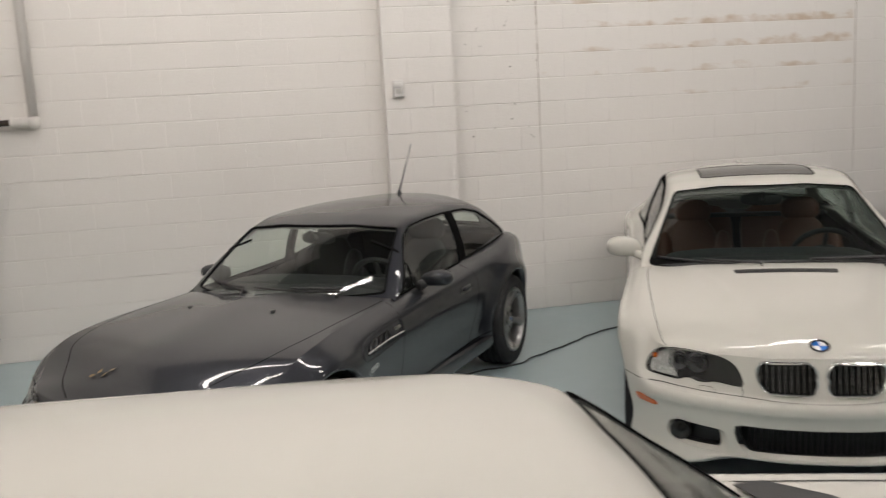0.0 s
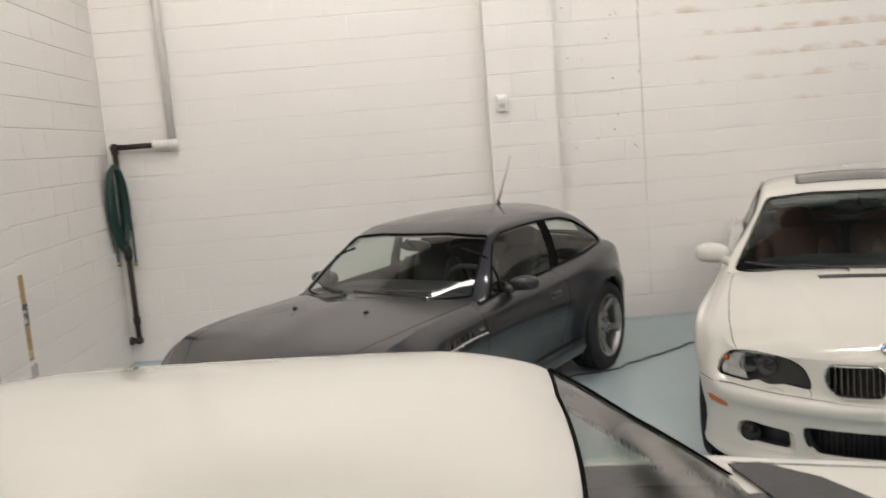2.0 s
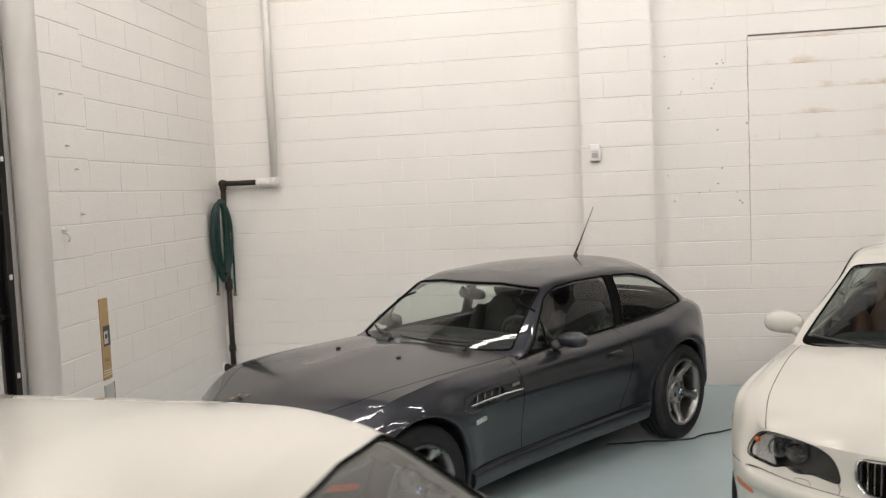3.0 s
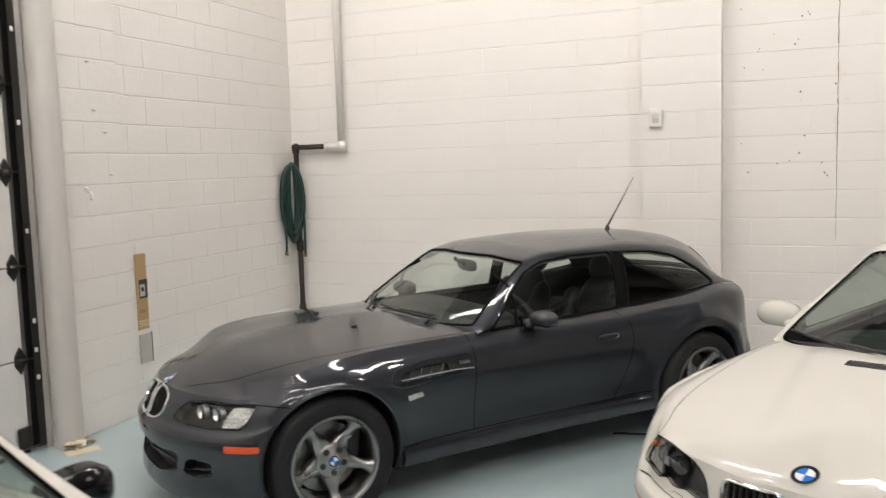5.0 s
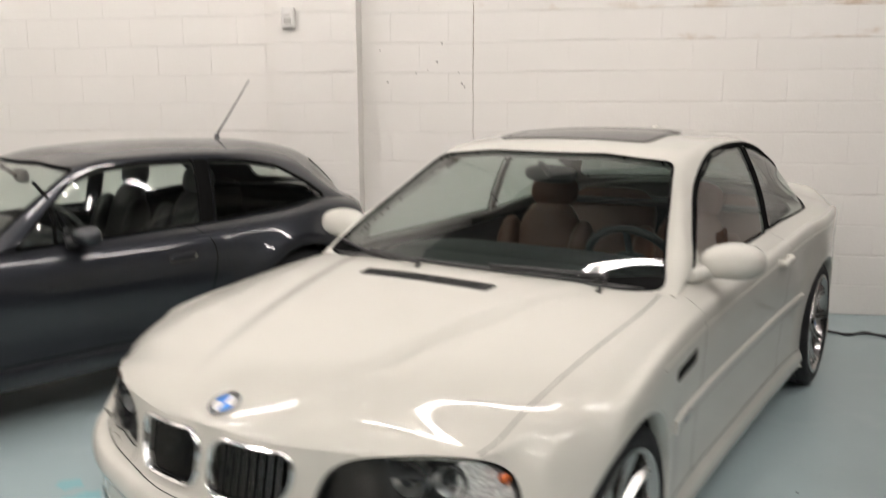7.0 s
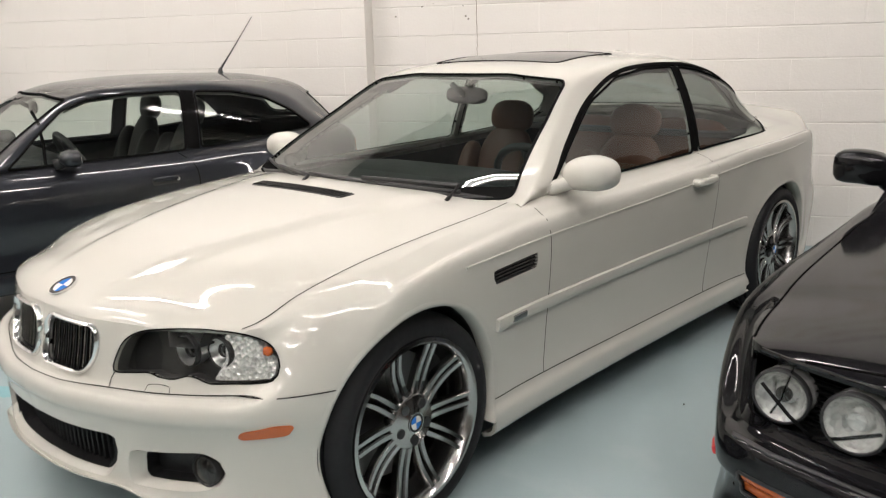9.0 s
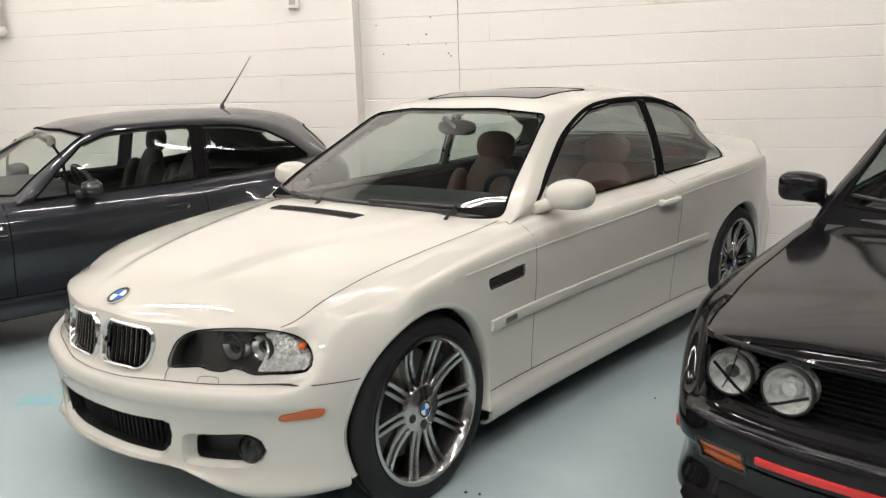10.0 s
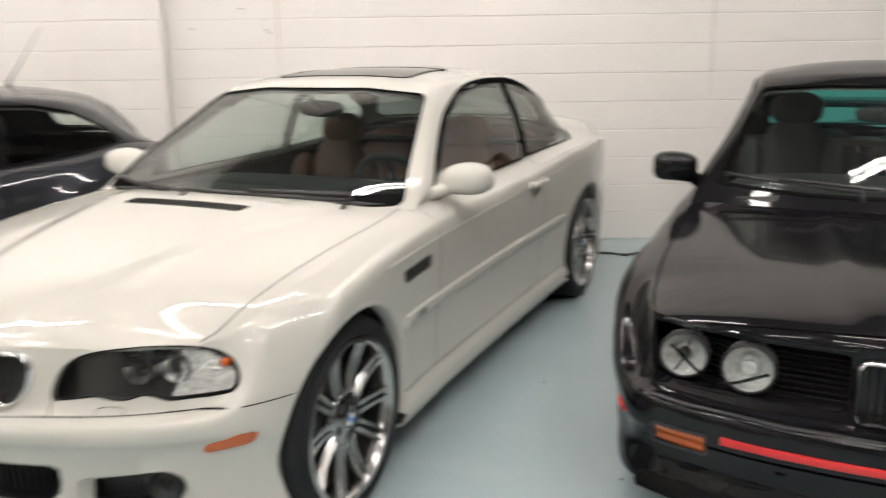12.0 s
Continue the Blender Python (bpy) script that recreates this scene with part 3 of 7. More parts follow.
def cabin_shell(c):
    """The closed upper body: glass, pillars and roof in one skin."""
    g = c["cabin"]
    N = int((g["x"][0] - g["x"][1]) / 0.02)
    half = []
    for k in range(N + 1):
        x = g["x"][0] + (g["x"][1] - g["x"][0]) * k / N
        b = g["bend"](x)
        xr = x - b
        zc, yr, zr = g["spine"](x), g["rail_y"](x), g["rail_z"](x)
        yb, zb = g["belt_y"](xr), g["belt_z"](xr)
        zr = max(zr, zb + 0.004)
        zc = max(zc, zr)
        col = []
        A, B, C = Vector((xr, yb, zb)), Vector((xr, yr, zr)), None
        ns, nt = 22, 26
        pts = []
        for j in range(ns):
            u = j / ns
            q = A.lerp(B, u)
            q.y += 0.022 * math.sin(math.pi * u)
            pts.append(q)
        for j in range(nt + 1):
            r = 1 - j / nt
            pts.append(Vector((x - b * r * r, yr * r, zc + (zr - zc) * r ** 2.3)))
        # soften the roof edge
        for _ in range(g.get("soft", 3)):
            lo, hi = ns - 3, ns + 4
            new_pts = list(pts)
            for j in range(lo, hi):
                new_pts[j] = (pts[j - 1] + pts[j] * 2 + pts[j + 1]) / 4
            pts = new_pts
        half.append(pts)
    bm = bmesh.new()
    for sgn in (1, -1):
        rows = [[bm.verts.new((v.x, sgn * v.y, v.z)) for v in col] for col in half]
        for a, b in zip(rows, rows[1:]):
            for i in range(len(a) - 1):
                q = (a[i], b[i], b[i + 1], a[i + 1])
                bm.faces.new(q if sgn > 0 else q[::-1])
    bmesh.ops.remove_doubles(bm, verts=bm.verts[:], dist=4e-4)
    bmesh.ops.dissolve_degenerate(bm, dist=1e-4, edges=bm.edges[:])
    bmesh.ops.recalc_face_normals(bm, faces=bm.faces[:])
    if max(bm.faces, key=lambda f: f.calc_center_median().z).normal.z < 0:
        bmesh.ops.reverse_faces(bm, faces=bm.faces[:])
    return bm


def arch(cx, cz, r, n=48):
    """A wheel opening: a half circle on two upright sides."""
    return [(cx + r * math.cos(math.pi * i / n), cz + r * math.sin(math.pi * i / n)) for i in range(n + 1)] + [(cx - r * 0.985, cz - 0.1), (cx - r * 0.97, 0.0), (cx + r * 0.97, 0.0), (cx + r * 0.985, cz - 0.1)]


def thicken(bm, depth):
    """Turns the free edges of a skin inwards, so that it shows a thickness."""
    rim = [e for e in bm.edges if len(e.link_faces) == 1]
    ends = {}
    for e in rim:
        for v in e.verts:
            if v not in ends:
                ends[v] = v.normal.copy()
    bmesh.ops.recalc_face_normals(bm, faces=bm.faces[:])
    made = {v: bm.verts.new(v.co - n * depth) for v, n in ends.items()}
    for e in rim:
        a, b = e.verts
        try:
            bm.faces.new((b, a, made[a], made[b]))
        except ValueError:
            pass


def split_parts(bm, rule, parent, mats, labels):
    """Shares the faces of a skin out among named parts of a car."""
    names = {}
    for f in bm.faces:
        mid = f.calc_center_median()
        nm = rule(mid, f.normal)
        if nm and nm.startswith("wing"):
            nm = ("front_" if mid.x > -1.2 else "rear_") + nm
        names.setdefault(nm, []).append(f.index)
    me = bpy.data.meshes.new("skin")
    bm.to_mesh(me)
    made = {}
    for name, faces in names.items():
        if name is None:
            continue
        b2 = bmesh.new()
        b2.from_mesh(me)
        b2.faces.ensure_lookup_table()
        keep = set(faces)
        bmesh.ops.delete(b2, geom=[f for f in b2.faces if f.index not in keep], context="FACES")
        thicken(b2, 0.012)
        nm = name.split(":")[0]
        made[name] = part(nm, b2, mats.get(nm, mats["body"]), parent, labels.get(nm, ""), smooth=True)
    bpy.data.meshes.remove(me)
    bm.free()
    return made


def twin_line(skin, name, side, line, width, mat, parent, label="", **kw):
    return [part(name, ribbon(skin, side if s > 0 else mirrored(side), line if s > 0 else flip(side, line), width, **kw), mat, parent, label, smooth=True) for s in (1, -1)]


def wheel(parent, x, y, z, radius, rim_r, width, sgn, style, mats):
    """A tyre, a spoked rim with its cap and bolts, and a brake disc behind it."""
    w = new("wheel")
    w.parent = parent
    w.matrix_basis = pose(x, y, z)
    tyre_m, rim_m, dark_m, disc_m, bolt_m = mats
    o = width / 2
    prof = [(rim_r - 0.012, -o * 0.86), (rim_r + 0.012, -o * 0.97), (rim_r + 0.03, -o), (radius - 0.03, -o * 0.98), (radius - 0.012, -o * 0.9)]
    grooves = (-0.55, -0.18, 0.18, 0.55)
    for g in grooves:
        prof += [(radius - 0.001, o * (g - 0.07)), (radius - 0.010, o * (g - 0.06)), (radius - 0.010, o * (g + 0.06)), (radius - 0.001, o * (g + 0.07))]
    prof += [(radius - 0.012, o * 0.9), (radius - 0.03, o * 0.98), (rim_r + 0.03, o), (rim_r + 0.012, o * 0.97), (rim_r - 0.012, o * 0.86)]
    part("tyre", lathe([(r, sgn * h) for r, h in prof], 72, closed=True), tyre_m, w, "black rubber tyre with grooved tread", smooth=True)
    f = sgn
    R = rim_r
    barrel = lathe([(R + 0.004, f * o * 0.93), (R + 0.002, f * o * 0.99), (R - 0.010, f * o * 1.0), (R - 0.018, f * o * 0.93), (R - 0.024, f * o * 0.6), (R - 0.03, f * -o * 0.9), (R - 0.012, f * -o * 0.9)], 72, closed=True)
    rim = part("rim", barrel, rim_m, w, "bright alloy rim", smooth=True)
    face = f * o * 0.80
    hubf = f * o * (0.70 if style == "twin" else 0.60)
    if style == "twin":
        for k in range(10):
            pieces = []
            for d in (-1, 1):
                line = []
                for j in range(9):
                    u = j / 8
                    r = 0.050 + (R - 0.066) * u
                    q = 2 * math.pi * k / 10 + d * (0.0125 + 0.0015 * u) / max(r, 0.06) + 0.03 * math.sin(u * math.pi) * (1 if k % 2 else -1)
                    depth = hubf + (face * 1.06 - hubf) * u ** 1.5 - f * 0.012 * math.sin(math.pi * u)
                    line.append((r * math.cos(q), depth, r * math.sin(q)))
                b = bmesh.new()
                rows = []
                for j, pnt in enumerate(line):
                    pnt = Vector(pnt)
                    t = (Vector(line[min(j + 1, 8)]) - Vector(line[max(j - 1, 0)])).normalized()
                    wv = t.cross(Vector((0, f, 0))).normalized() * (0.0078 + 0.0030 * (1 - j / 8) ** 2)
                    up = Vector((0, f, 0))
                    rows.append([b.verts.new(pnt + wv), b.verts.new(pnt + wv * 0.7 + up * 0.006), b.verts.new(pnt - wv * 0.7 + up * 0.006), b.verts.new(pnt - wv), b.verts.new(pnt - wv - up * 0.022), b.verts.new(pnt + wv - up * 0.022)])
                for a, c2 in zip(rows, rows[1:]):
                    for i in range(6):
                        b.faces.new((a[i], a[(i + 1) % 6], c2[(i + 1) % 6], c2[i]))
                bmesh.ops.recalc_face_normals(b, faces=b.faces[:])
                pieces.append(b)
            part("spoke", joined(*pieces), rim_m, rim)
    else:
        for k in range(5):
            q0 = 2 * math.pi * k / 5 - math.pi / 2
            b = bmesh.new()
            rows = []
            for j in range(15):
                u = j / 14
                r = 0.045 + (R - 0.062) * u
                half = 0.052 * (1 - u) ** 1.5 + 0.0125 + 0.034 * max(0, (u - 0.62) / 0.38) ** 2.2
                depth = hubf - f * 0.016 * math.sin(math.pi * min(1, u * 1.1)) + (face * 1.08 - hubf) * u ** 1.6
                row = []
                for s in (-1, -0.8, -0.35, 0, 0.35, 0.8, 1):
                    crest = f * (0.010 * (1 - abs(s)) - 0.010 * (abs(s) > 0.9))
                    a, t2 = r, half * s
                    row.append(b.verts.new((a * math.cos(q0) - t2 * math.sin(q0), depth + crest, a * math.sin(q0) + t2 * math.cos(q0))))
                for s in (1, -1):
                    t2 = half * s
                    row.append(b.verts.new((r * math.cos(q0) - t2 * math.sin(q0), depth - f * 0.03, r * math.sin(q0) + t2 * math.cos(q0))))
                rows.append(row)
            m = len(rows[0])
            for a, c2 in zip(rows, rows[1:]):
                for i in range(m):
                    b.faces.new((a[i], a[(i + 1) % m], c2[(i + 1) % m], c2[i]))
            bmesh.ops.recalc_face_normals(b, faces=b.faces[:])
            part("spoke", b, rim_m, rim, smooth=True)
    hub = lathe([(0.0, hubf + f * 0.012), (0.030, hubf + f * 0.012), (0.034, hubf + f * 0.008), (0.076, hubf + f * 0.005), (0.086, hubf - f * 0.004), (0.088, hubf - f * 0.03)], 40)
    part("hub", hub, rim_m, rim, smooth=True)
    for k in range(5):
        q = 2 * math.pi * (k + 0.5) / 5 + math.pi / 2
        hole = lathe([(0.0, 0), (0.0148, 0), (0.0148, -f * 0.012)], 16)
        part("bolt", moved(hole, Matrix.Translation((0.057 * math.cos(q), hubf + f * 0.0092, 0.057 * math.sin(q)))), bolt_m, rim)
    part("brake_disc", lathe([(0.0, -f * o * 0.1), (R * 0.76, -f * o * 0.1), (R * 0.76, -f * o * 0.3), (0, -f * o * 0.3)], 40), disc_m, w)
    part("brake_caliper", moved(box_bm(-0.09, 0.09, -0.03, 0.03, -0.035, 0.035, 0.012, 2), Matrix.Translation((-R * 0.60, -f * o * 0.12, 0.05)) @ Matrix.Rotation(radians(82), 4, "Y")), dark_m, w, smooth=True)
    roundel(rim, Matrix.Translation((0, hubf + f * 0.0135, 0)) @ Matrix.Rotation(radians(-90 * f), 4, "X"), 0.029)
    return w


def roundel(parent, m, r):
    """A round badge: a dark ring round four quarters in blue and white."""
    part("badge", moved(lathe([(0, 0.0), (r * 0.70, 0.0), (r * 0.72, 0.002), (r * 0.96, 0.002), (r, 0.0), (r, -0.004)], 32, "z"), m), BADGE_BLACK, parent, "round blue, white and black badge", smooth=True)
    part("badge_ring", moved(lathe([(r * 0.97, -0.002), (r * 0.97, 0.0028), (r * 1.03, 0.0028), (r * 1.03, -0.003)], 32, "z"), m), CHROME, parent, smooth=True)
    for k, mat in enumerate((BADGE_WHITE, BADGE_BLUE, BADGE_WHITE, BADGE_BLUE)):
        b = bmesh.new()
        vs = [b.verts.new((0, 0, 0.0022))]
        for j in range(9):
            q = math.pi / 2 * (k + j / 8)
            vs.append(b.verts.new((r * 0.70 * math.cos(q), r * 0.70 * math.sin(q), 0.0022)))
        for j in range(1, 9):
            b.faces.new((vs[0], vs[j], vs[j + 1]))
        part("badge_quarter", moved(b, m), mat, parent)


def seat(parent, x, y, z, mat, trim, tall=1.0, wide=0.25):
    """A bolstered front seat with its headrest."""
    s = new("seat")
    s.parent = parent
    s.matrix_basis = pose(x, y, z)
    base = joined(blob(0.02, 0, 0.10, 0.27, wide * 0.72, 0.08), blob(0.02, wide * 0.78, 0.12, 0.26, 0.065, 0.09), blob(0.02, -wide * 0.78, 0.12, 0.26, 0.065, 0.09))
    part("cushion", base, mat, s, smooth=True)
    back = joined(blob(0, 0, 0.33, 0.06, wide * 0.72, 0.33), blob(0.035, wide * 0.80, 0.29, 0.075, 0.06, 0.26), blob(0.035, -wide * 0.80, 0.29, 0.075, 0.06, 0.26))
    part("backrest", moved(back, pose(-0.24, 0, 0.12, 0, -16, 0) @ Matrix.Diagonal((1, 1, tall, 1))), mat, s, smooth=True)
    part("headrest", moved(blob(0, 0, 0, 0.05, 0.128, 0.085, 2.6), pose(-0.42, 0, 0.12 + 0.68 * tall, 0, -12, 0)), mat, s, smooth=True)
    for yy in (0.05, -0.05):
        part("headrest_rod", tube([(-0.40, yy, 0.12 + 0.58 * tall), (-0.425, yy, 0.12 + 0.70 * tall)], 0.007), trim, s, smooth=True)
    return s


def steering_wheel(parent, x, y, z, mat):
    """A wheel rim with a boss and three spokes."""
    w = new("steering_wheel")
    w.parent = parent
    w.matrix_basis = pose(x, y, z, 0, -62, 0)
    ring = [(0.185 * math.cos(2 * math.pi * i / 40), 0.185 * math.sin(2 * math.pi * i / 40), 0) for i in range(40)]
    part("rim", tube(ring, 0.016, 8, closed=True), mat, w, smooth=True)
    part("boss", blob(0, 0, -0.005, 0.075, 0.085, 0.028), mat, w, smooth=True)
    for q in (0, 180, 270):
        a = radians(q + 90)
        part("spoke", tube([(0.05 * math.cos(a), 0.05 * math.sin(a), 0), (0.18 * math.cos(a), 0.18 * math.sin(a), 0)], 0.014, 8), mat, w, smooth=True)
    return w


def wiper(parent, skin, line, mat):
    """A blade on the glass with its arm above it."""
    p = [skin.at("front", a, b) for a, b in polyline(line, 0.05, False)]
    w = new("wiper")
    w.parent = parent
    part("blade", tube([q + n * 0.012 for q, n in p], 0.007, 6), mat, w, smooth=True)
    part("arm", tube([p[0][0] + p[0][1] * 0.012 + Vector((0.07, 0, -0.02)), p[0][0] + p[0][1] * 0.04, p[len(p) // 2][0] + p[len(p) // 2][1] * 0.03], 0.008, 6), mat, w, smooth=True)
    return w


def lamp_cup(parent, at, r, depth, way, mats, lens=True, name="headlamp"):
    """A round lamp: a bright bowl with a bulb shield, behind a clear lens."""
    bowl, glass, rim = mats
    m = Matrix.Translation(at) @ Vector(way).to_track_quat("Z", "Y").to_matrix().to_4x4()
    l = part(name, moved(lathe([(0, -depth), (r * 0.35, -depth * 0.95), (r * 0.75, -depth * 0.55), (r * 0.95, -0.004), (r * 1.0, 0.0), (r * 1.04, -0.004), (r * 1.04, -depth)], 36, "z"), m), bowl, parent, smooth=True)
    part("projector", moved(lathe([(0, -depth * 0.30), (r * (0.25 if lens else 0.32), -depth * 0.36), (r * (0.42 if lens else 0.52), -depth * 0.55), (r * (0.45 if lens else 0.56), -depth * 0.9)], 24, "z"), m), bowl if lens else SUNROOF, l, smooth=True)
    part("bezel", moved(lathe([(r * 0.97, 0.003), (r * 1.0, 0.006), (r * 1.08, 0.004), (r * 1.1, -0.01)], 36, "z"), m), rim, l, smooth=True)
    if lens:
        part("lens", moved(lathe([(0, 0.012), (r * 0.5, 0.010), (r * 0.98, 0.0)], 36, "z"), m), glass, l, smooth=True).visible_shadow = False
    return l


def make_car(c):
    """Builds the body, cabin, glass, wheels and cabin fittings that every car here has."""
    root = new(c["name"])
    tagged(root, c["label"], "car", c.get("group", ""))
    paint = c["paint"]
    body = body_shell(c)
    skin = Skin(body)
    cabin = cabin_shell(c)
    top = Skin(cabin)
    g = c["cabin"]
    # the opening under the cabin, then lamps, grilles and wheel arches
    hole = g["opening"]
    cut(body, skin, "top", hole + [(x, -y) for x, y in reversed(hole) if y > 0.001], keep=lambda p: p.z > 0.6)
    for side, poly in c["cuts"]:
        for s in ((1, -1) if side in ("left", "front2", "rear2", "top2") else (1,)):
            sd = side.rstrip("2")
            cut(body, skin, sd if s > 0 else mirrored(sd), poly if s > 0 else flip(sd, poly))
    az = c["axle_z"]
    for ax, rad in c["arches"]:
        for sd in ("left", "right"):
            cut(body, skin, sd, arch(ax, az + 0.01, rad), keep=lambda p: abs(p.y) > 0.45)
    labels = c.get("labels", {})
    split_parts(body, c["rule"], root, {"body": paint, **c.get("mats", {})}, labels)
    # wheel wells
    for ax, rad in c["arches"]:
        for s in (1, -1):
            well = bmesh.new()
            rows = []
            for i in range(25):
                q = math.pi * (i / 24) * 1.22 - 0.345
                rows.append([well.verts.new((ax + (rad + 0.004) * math.cos(q), s * y, az + 0.01 + (rad + 0.004) * math.sin(q))) for y in (c["well"][1], c["well"][0])])
            for a, b in zip(rows, rows[1:]):
                well.faces.new((a[0], a[1], b[1], b[0]))
            well.faces.new([r[1] for r in rows])
            part("wheel_well", well, TRIM, root)
    # a rolled lip round each wheel opening
    for ax, rad in c["arches"]:
        for sd, s in (("left", 1), ("right", -1)):
            lip = bmesh.new()
            rows = []
            for i in range(61):
                q = -0.36 + (math.pi + 0.72) * i / 60
                ring = [skin.at(sd, ax + r * math.cos(q), az + 0.01 + r * math.sin(q)) for r in (rad + 0.014, rad + 0.005, rad - 0.004)]
                if abs(ring[0][0].y) < 0.5 or abs(ring[2][0].y) < 0.5:
                    continue
                rows.append([lip.verts.new(co + n * h) for (co, n), h in zip(ring, (-0.0005, 0.0026, 0.0008))] + [lip.verts.new(ring[2][0] - Vector((0, s * 0.05, 0)))])
            for a, b in zip(rows, rows[1:]):
                for i in range(3):
                    lip.faces.new((a[i], b[i], b[i + 1], a[i + 1]) if s > 0 else (a[i + 1], b[i + 1], b[i], a[i]))
            part("arch_lip", lip, paint, root, smooth=True)
    # windows
    for side, poly, mat in g["windows"]:
        sides = [(side, poly)] if side in ("front", "rear") else [(side, poly), (mirrored(side), poly)]
        for sd, pl in sides:
            pl = [(q[0], q[1]) for q in pl]
            cut(cabin, top, sd, pl)
            nm = {"front": "windscreen", "rear": "rear_window"}.get(sd, "side_window")
            pane = part(nm, patch(top, sd, pl, lift=-0.003, depth=0, rings=9), mat, root, smooth=True)
            part("window_seal", ribbon(top, sd, pl, g.get("seal", 0.020), 0.002, closed=True, height=0.003), SEAL, root, smooth=True)
    # the cabin's inner lining under the roof
    liner = cabin.copy()
    bmesh.ops.delete(liner, geom=[f for f in liner.faces if f.calc_center_median().z < g["liner"]], context="FACES")
    for v in liner.verts:
        v.co -= Vector((0, v.normal.y * 0.016, 0.022))
    bmesh.ops.reverse_faces(liner, faces=liner.faces[:])
    part("headliner", liner, HEADLINER, root, smooth=True)
    thicken(cabin, 0.014)
    part("roof", cabin, g.get("paint", paint), root, g.get("roof_label", ""), smooth=True)
    # tub, seats and dashboard
    x0, x1, hw = g["tub"]
    floor_z = 0.26
    tub = bmesh.new()
    rows = []
    for x in (x0, x0 - 0.12, (x0 + x1) / 2, x1 + 0.1, x1):
        tp = g["belt_z"](x) - 0.025
        rows.append([tub.verts.new((x, y, z)) for y, z in ((hw, tp), (hw - 0.02, 0.6), (hw - 0.05, floor_z), (0.13, floor_z), (0.11, 0.42), (-0.11, 0.42), (-0.13, floor_z), (0.05 - hw, floor_z), (0.02 - hw, 0.6), (-hw, tp))])
    for a, b in zip(rows, rows[1:]):
        for i in range(9):
            tub.faces.new((a[i], a[i + 1], b[i + 1], b[i]))
    tub.faces.new(rows[0])
    tub.faces.new(rows[-1][::-1])
    part("interior_lining", tub, CARPET, root)
    dx, dz = g["dash"]
    dash = joined(blob(dx, 0, dz - 0.10, 0.20, hw - 0.03, 0.12, 4), blob(dx + 0.18, 0, dz - 0.08, 0.22, hw - 0.06, 0.09, 4), blob(dx - 0.03, 0.36, dz - 0.035, 0.13, 0.2, 0.05, 3))
    part("dashboard", dash, DASH, root, smooth=True)
    for s in (1, -1):
        seat(root, g["seat"][0], s * 0.36, g["seat"][1], g["leather"], TRIM, g["seat"][2])
    steering_wheel(root, dx - 0.26, 0.36, dz - 0.06, DASH)
    if g.get("bench"):
        bx = g["bench"]
        bench = joined(blob(bx, 0, 0.46, 0.24, hw - 0.06, 0.09, 4), moved(blob(0, 0.30, 0.26, 0.07, 0.27, 0.27, 4), pose(bx - 0.22, 0, 0.46, 0, -24, 0)), moved(blob(0, -0.30, 0.26, 0.07, 0.27, 0.27, 4), pose(bx - 0.22, 0, 0.46, 0, -24, 0)))
        part("rear_seat", bench, g["leather"], root, smooth=True)
        part("parcel_shelf", box_bm(x1 + 0.02, bx - 0.28, 0.02 - hw, hw - 0.02, 0.87, 0.90, 0.006), DASH, root)
    mx, mz = g["mirror"]
    rear_view = new("rear_view_mirror")
    rear_view.parent = root
    part("housing", moved(blob(0, 0, 0, 0.022, 0.125, 0.036, 3), pose(mx, 0.0, mz, 0, 0, -8)), TRIM, rear_view, smooth=True)
    part("stem", tube([(mx + 0.015, 0, mz), (mx + 0.09, 0, mz + 0.05)], 0.012), TRIM, rear_view, smooth=True)
    # wheels
    for ax, half in ((0, c["track"][0]), (-c["base"], c["track"][1])):
        for s in (1, -1):
            wheel(root, ax, s * half, az, c["tyre"][0], c["tyre"][1], c["tyre"][2], s, c["style"], c["kit"])
    part("underbody", box_bm(c["under"][1], c["under"][0], -0.60, 0.60, 0.17, 0.30, 0.03), TRIM, root)
    return root, skin, top


def door_mirror(root, at, size, arm, mat, foot_mat=None, power=2.5):
    """Two door mirrors with shell, glass and foot."""
    for s in (1, -1):
        x, y, z = at
        e = new("door_mirror")
        e.parent = root
        shell = blob(0, 0, 0, size[0], size[1], size[2], power)
        for v in shell.verts:
            if v.co.x < -size[0] * 0.35:
                v.co.x = -size[0] * 0.35 + (v.co.x + size[0] * 0.35) * 0.15
            v.co.z -= 0.12 * abs(v.co.y) * (v.co.y < 0)
            v.co.y *= s
        if s < 0:
            bmesh.ops.reverse_faces(shell, faces=shell.faces[:])
        part("shell", moved(shell, pose(x, s * y, z, 0, 0, -6 * s)), mat, e, smooth=True)
        part("mirror_glass", moved(blob(0, 0, 0, 0.004, size[1] * 0.84, size[2] * 0.8, 3), pose(x - size[0] * 0.44, s * y, z, 0, 0, -6 * s)), CHROME, e, smooth=True)
        part("foot", tube([(x, s * (y - size[1] * 0.6), z - size[2] * 0.35), ((x + arm[0]) / 2, s * (arm[1] + y - size[1] * 0.6) / 2, (z - size[2] * 0.5 + arm[2]) / 2), (arm[0], s * arm[1], arm[2])], 0.028, 10), foot_mat or mat, e, smooth=True)


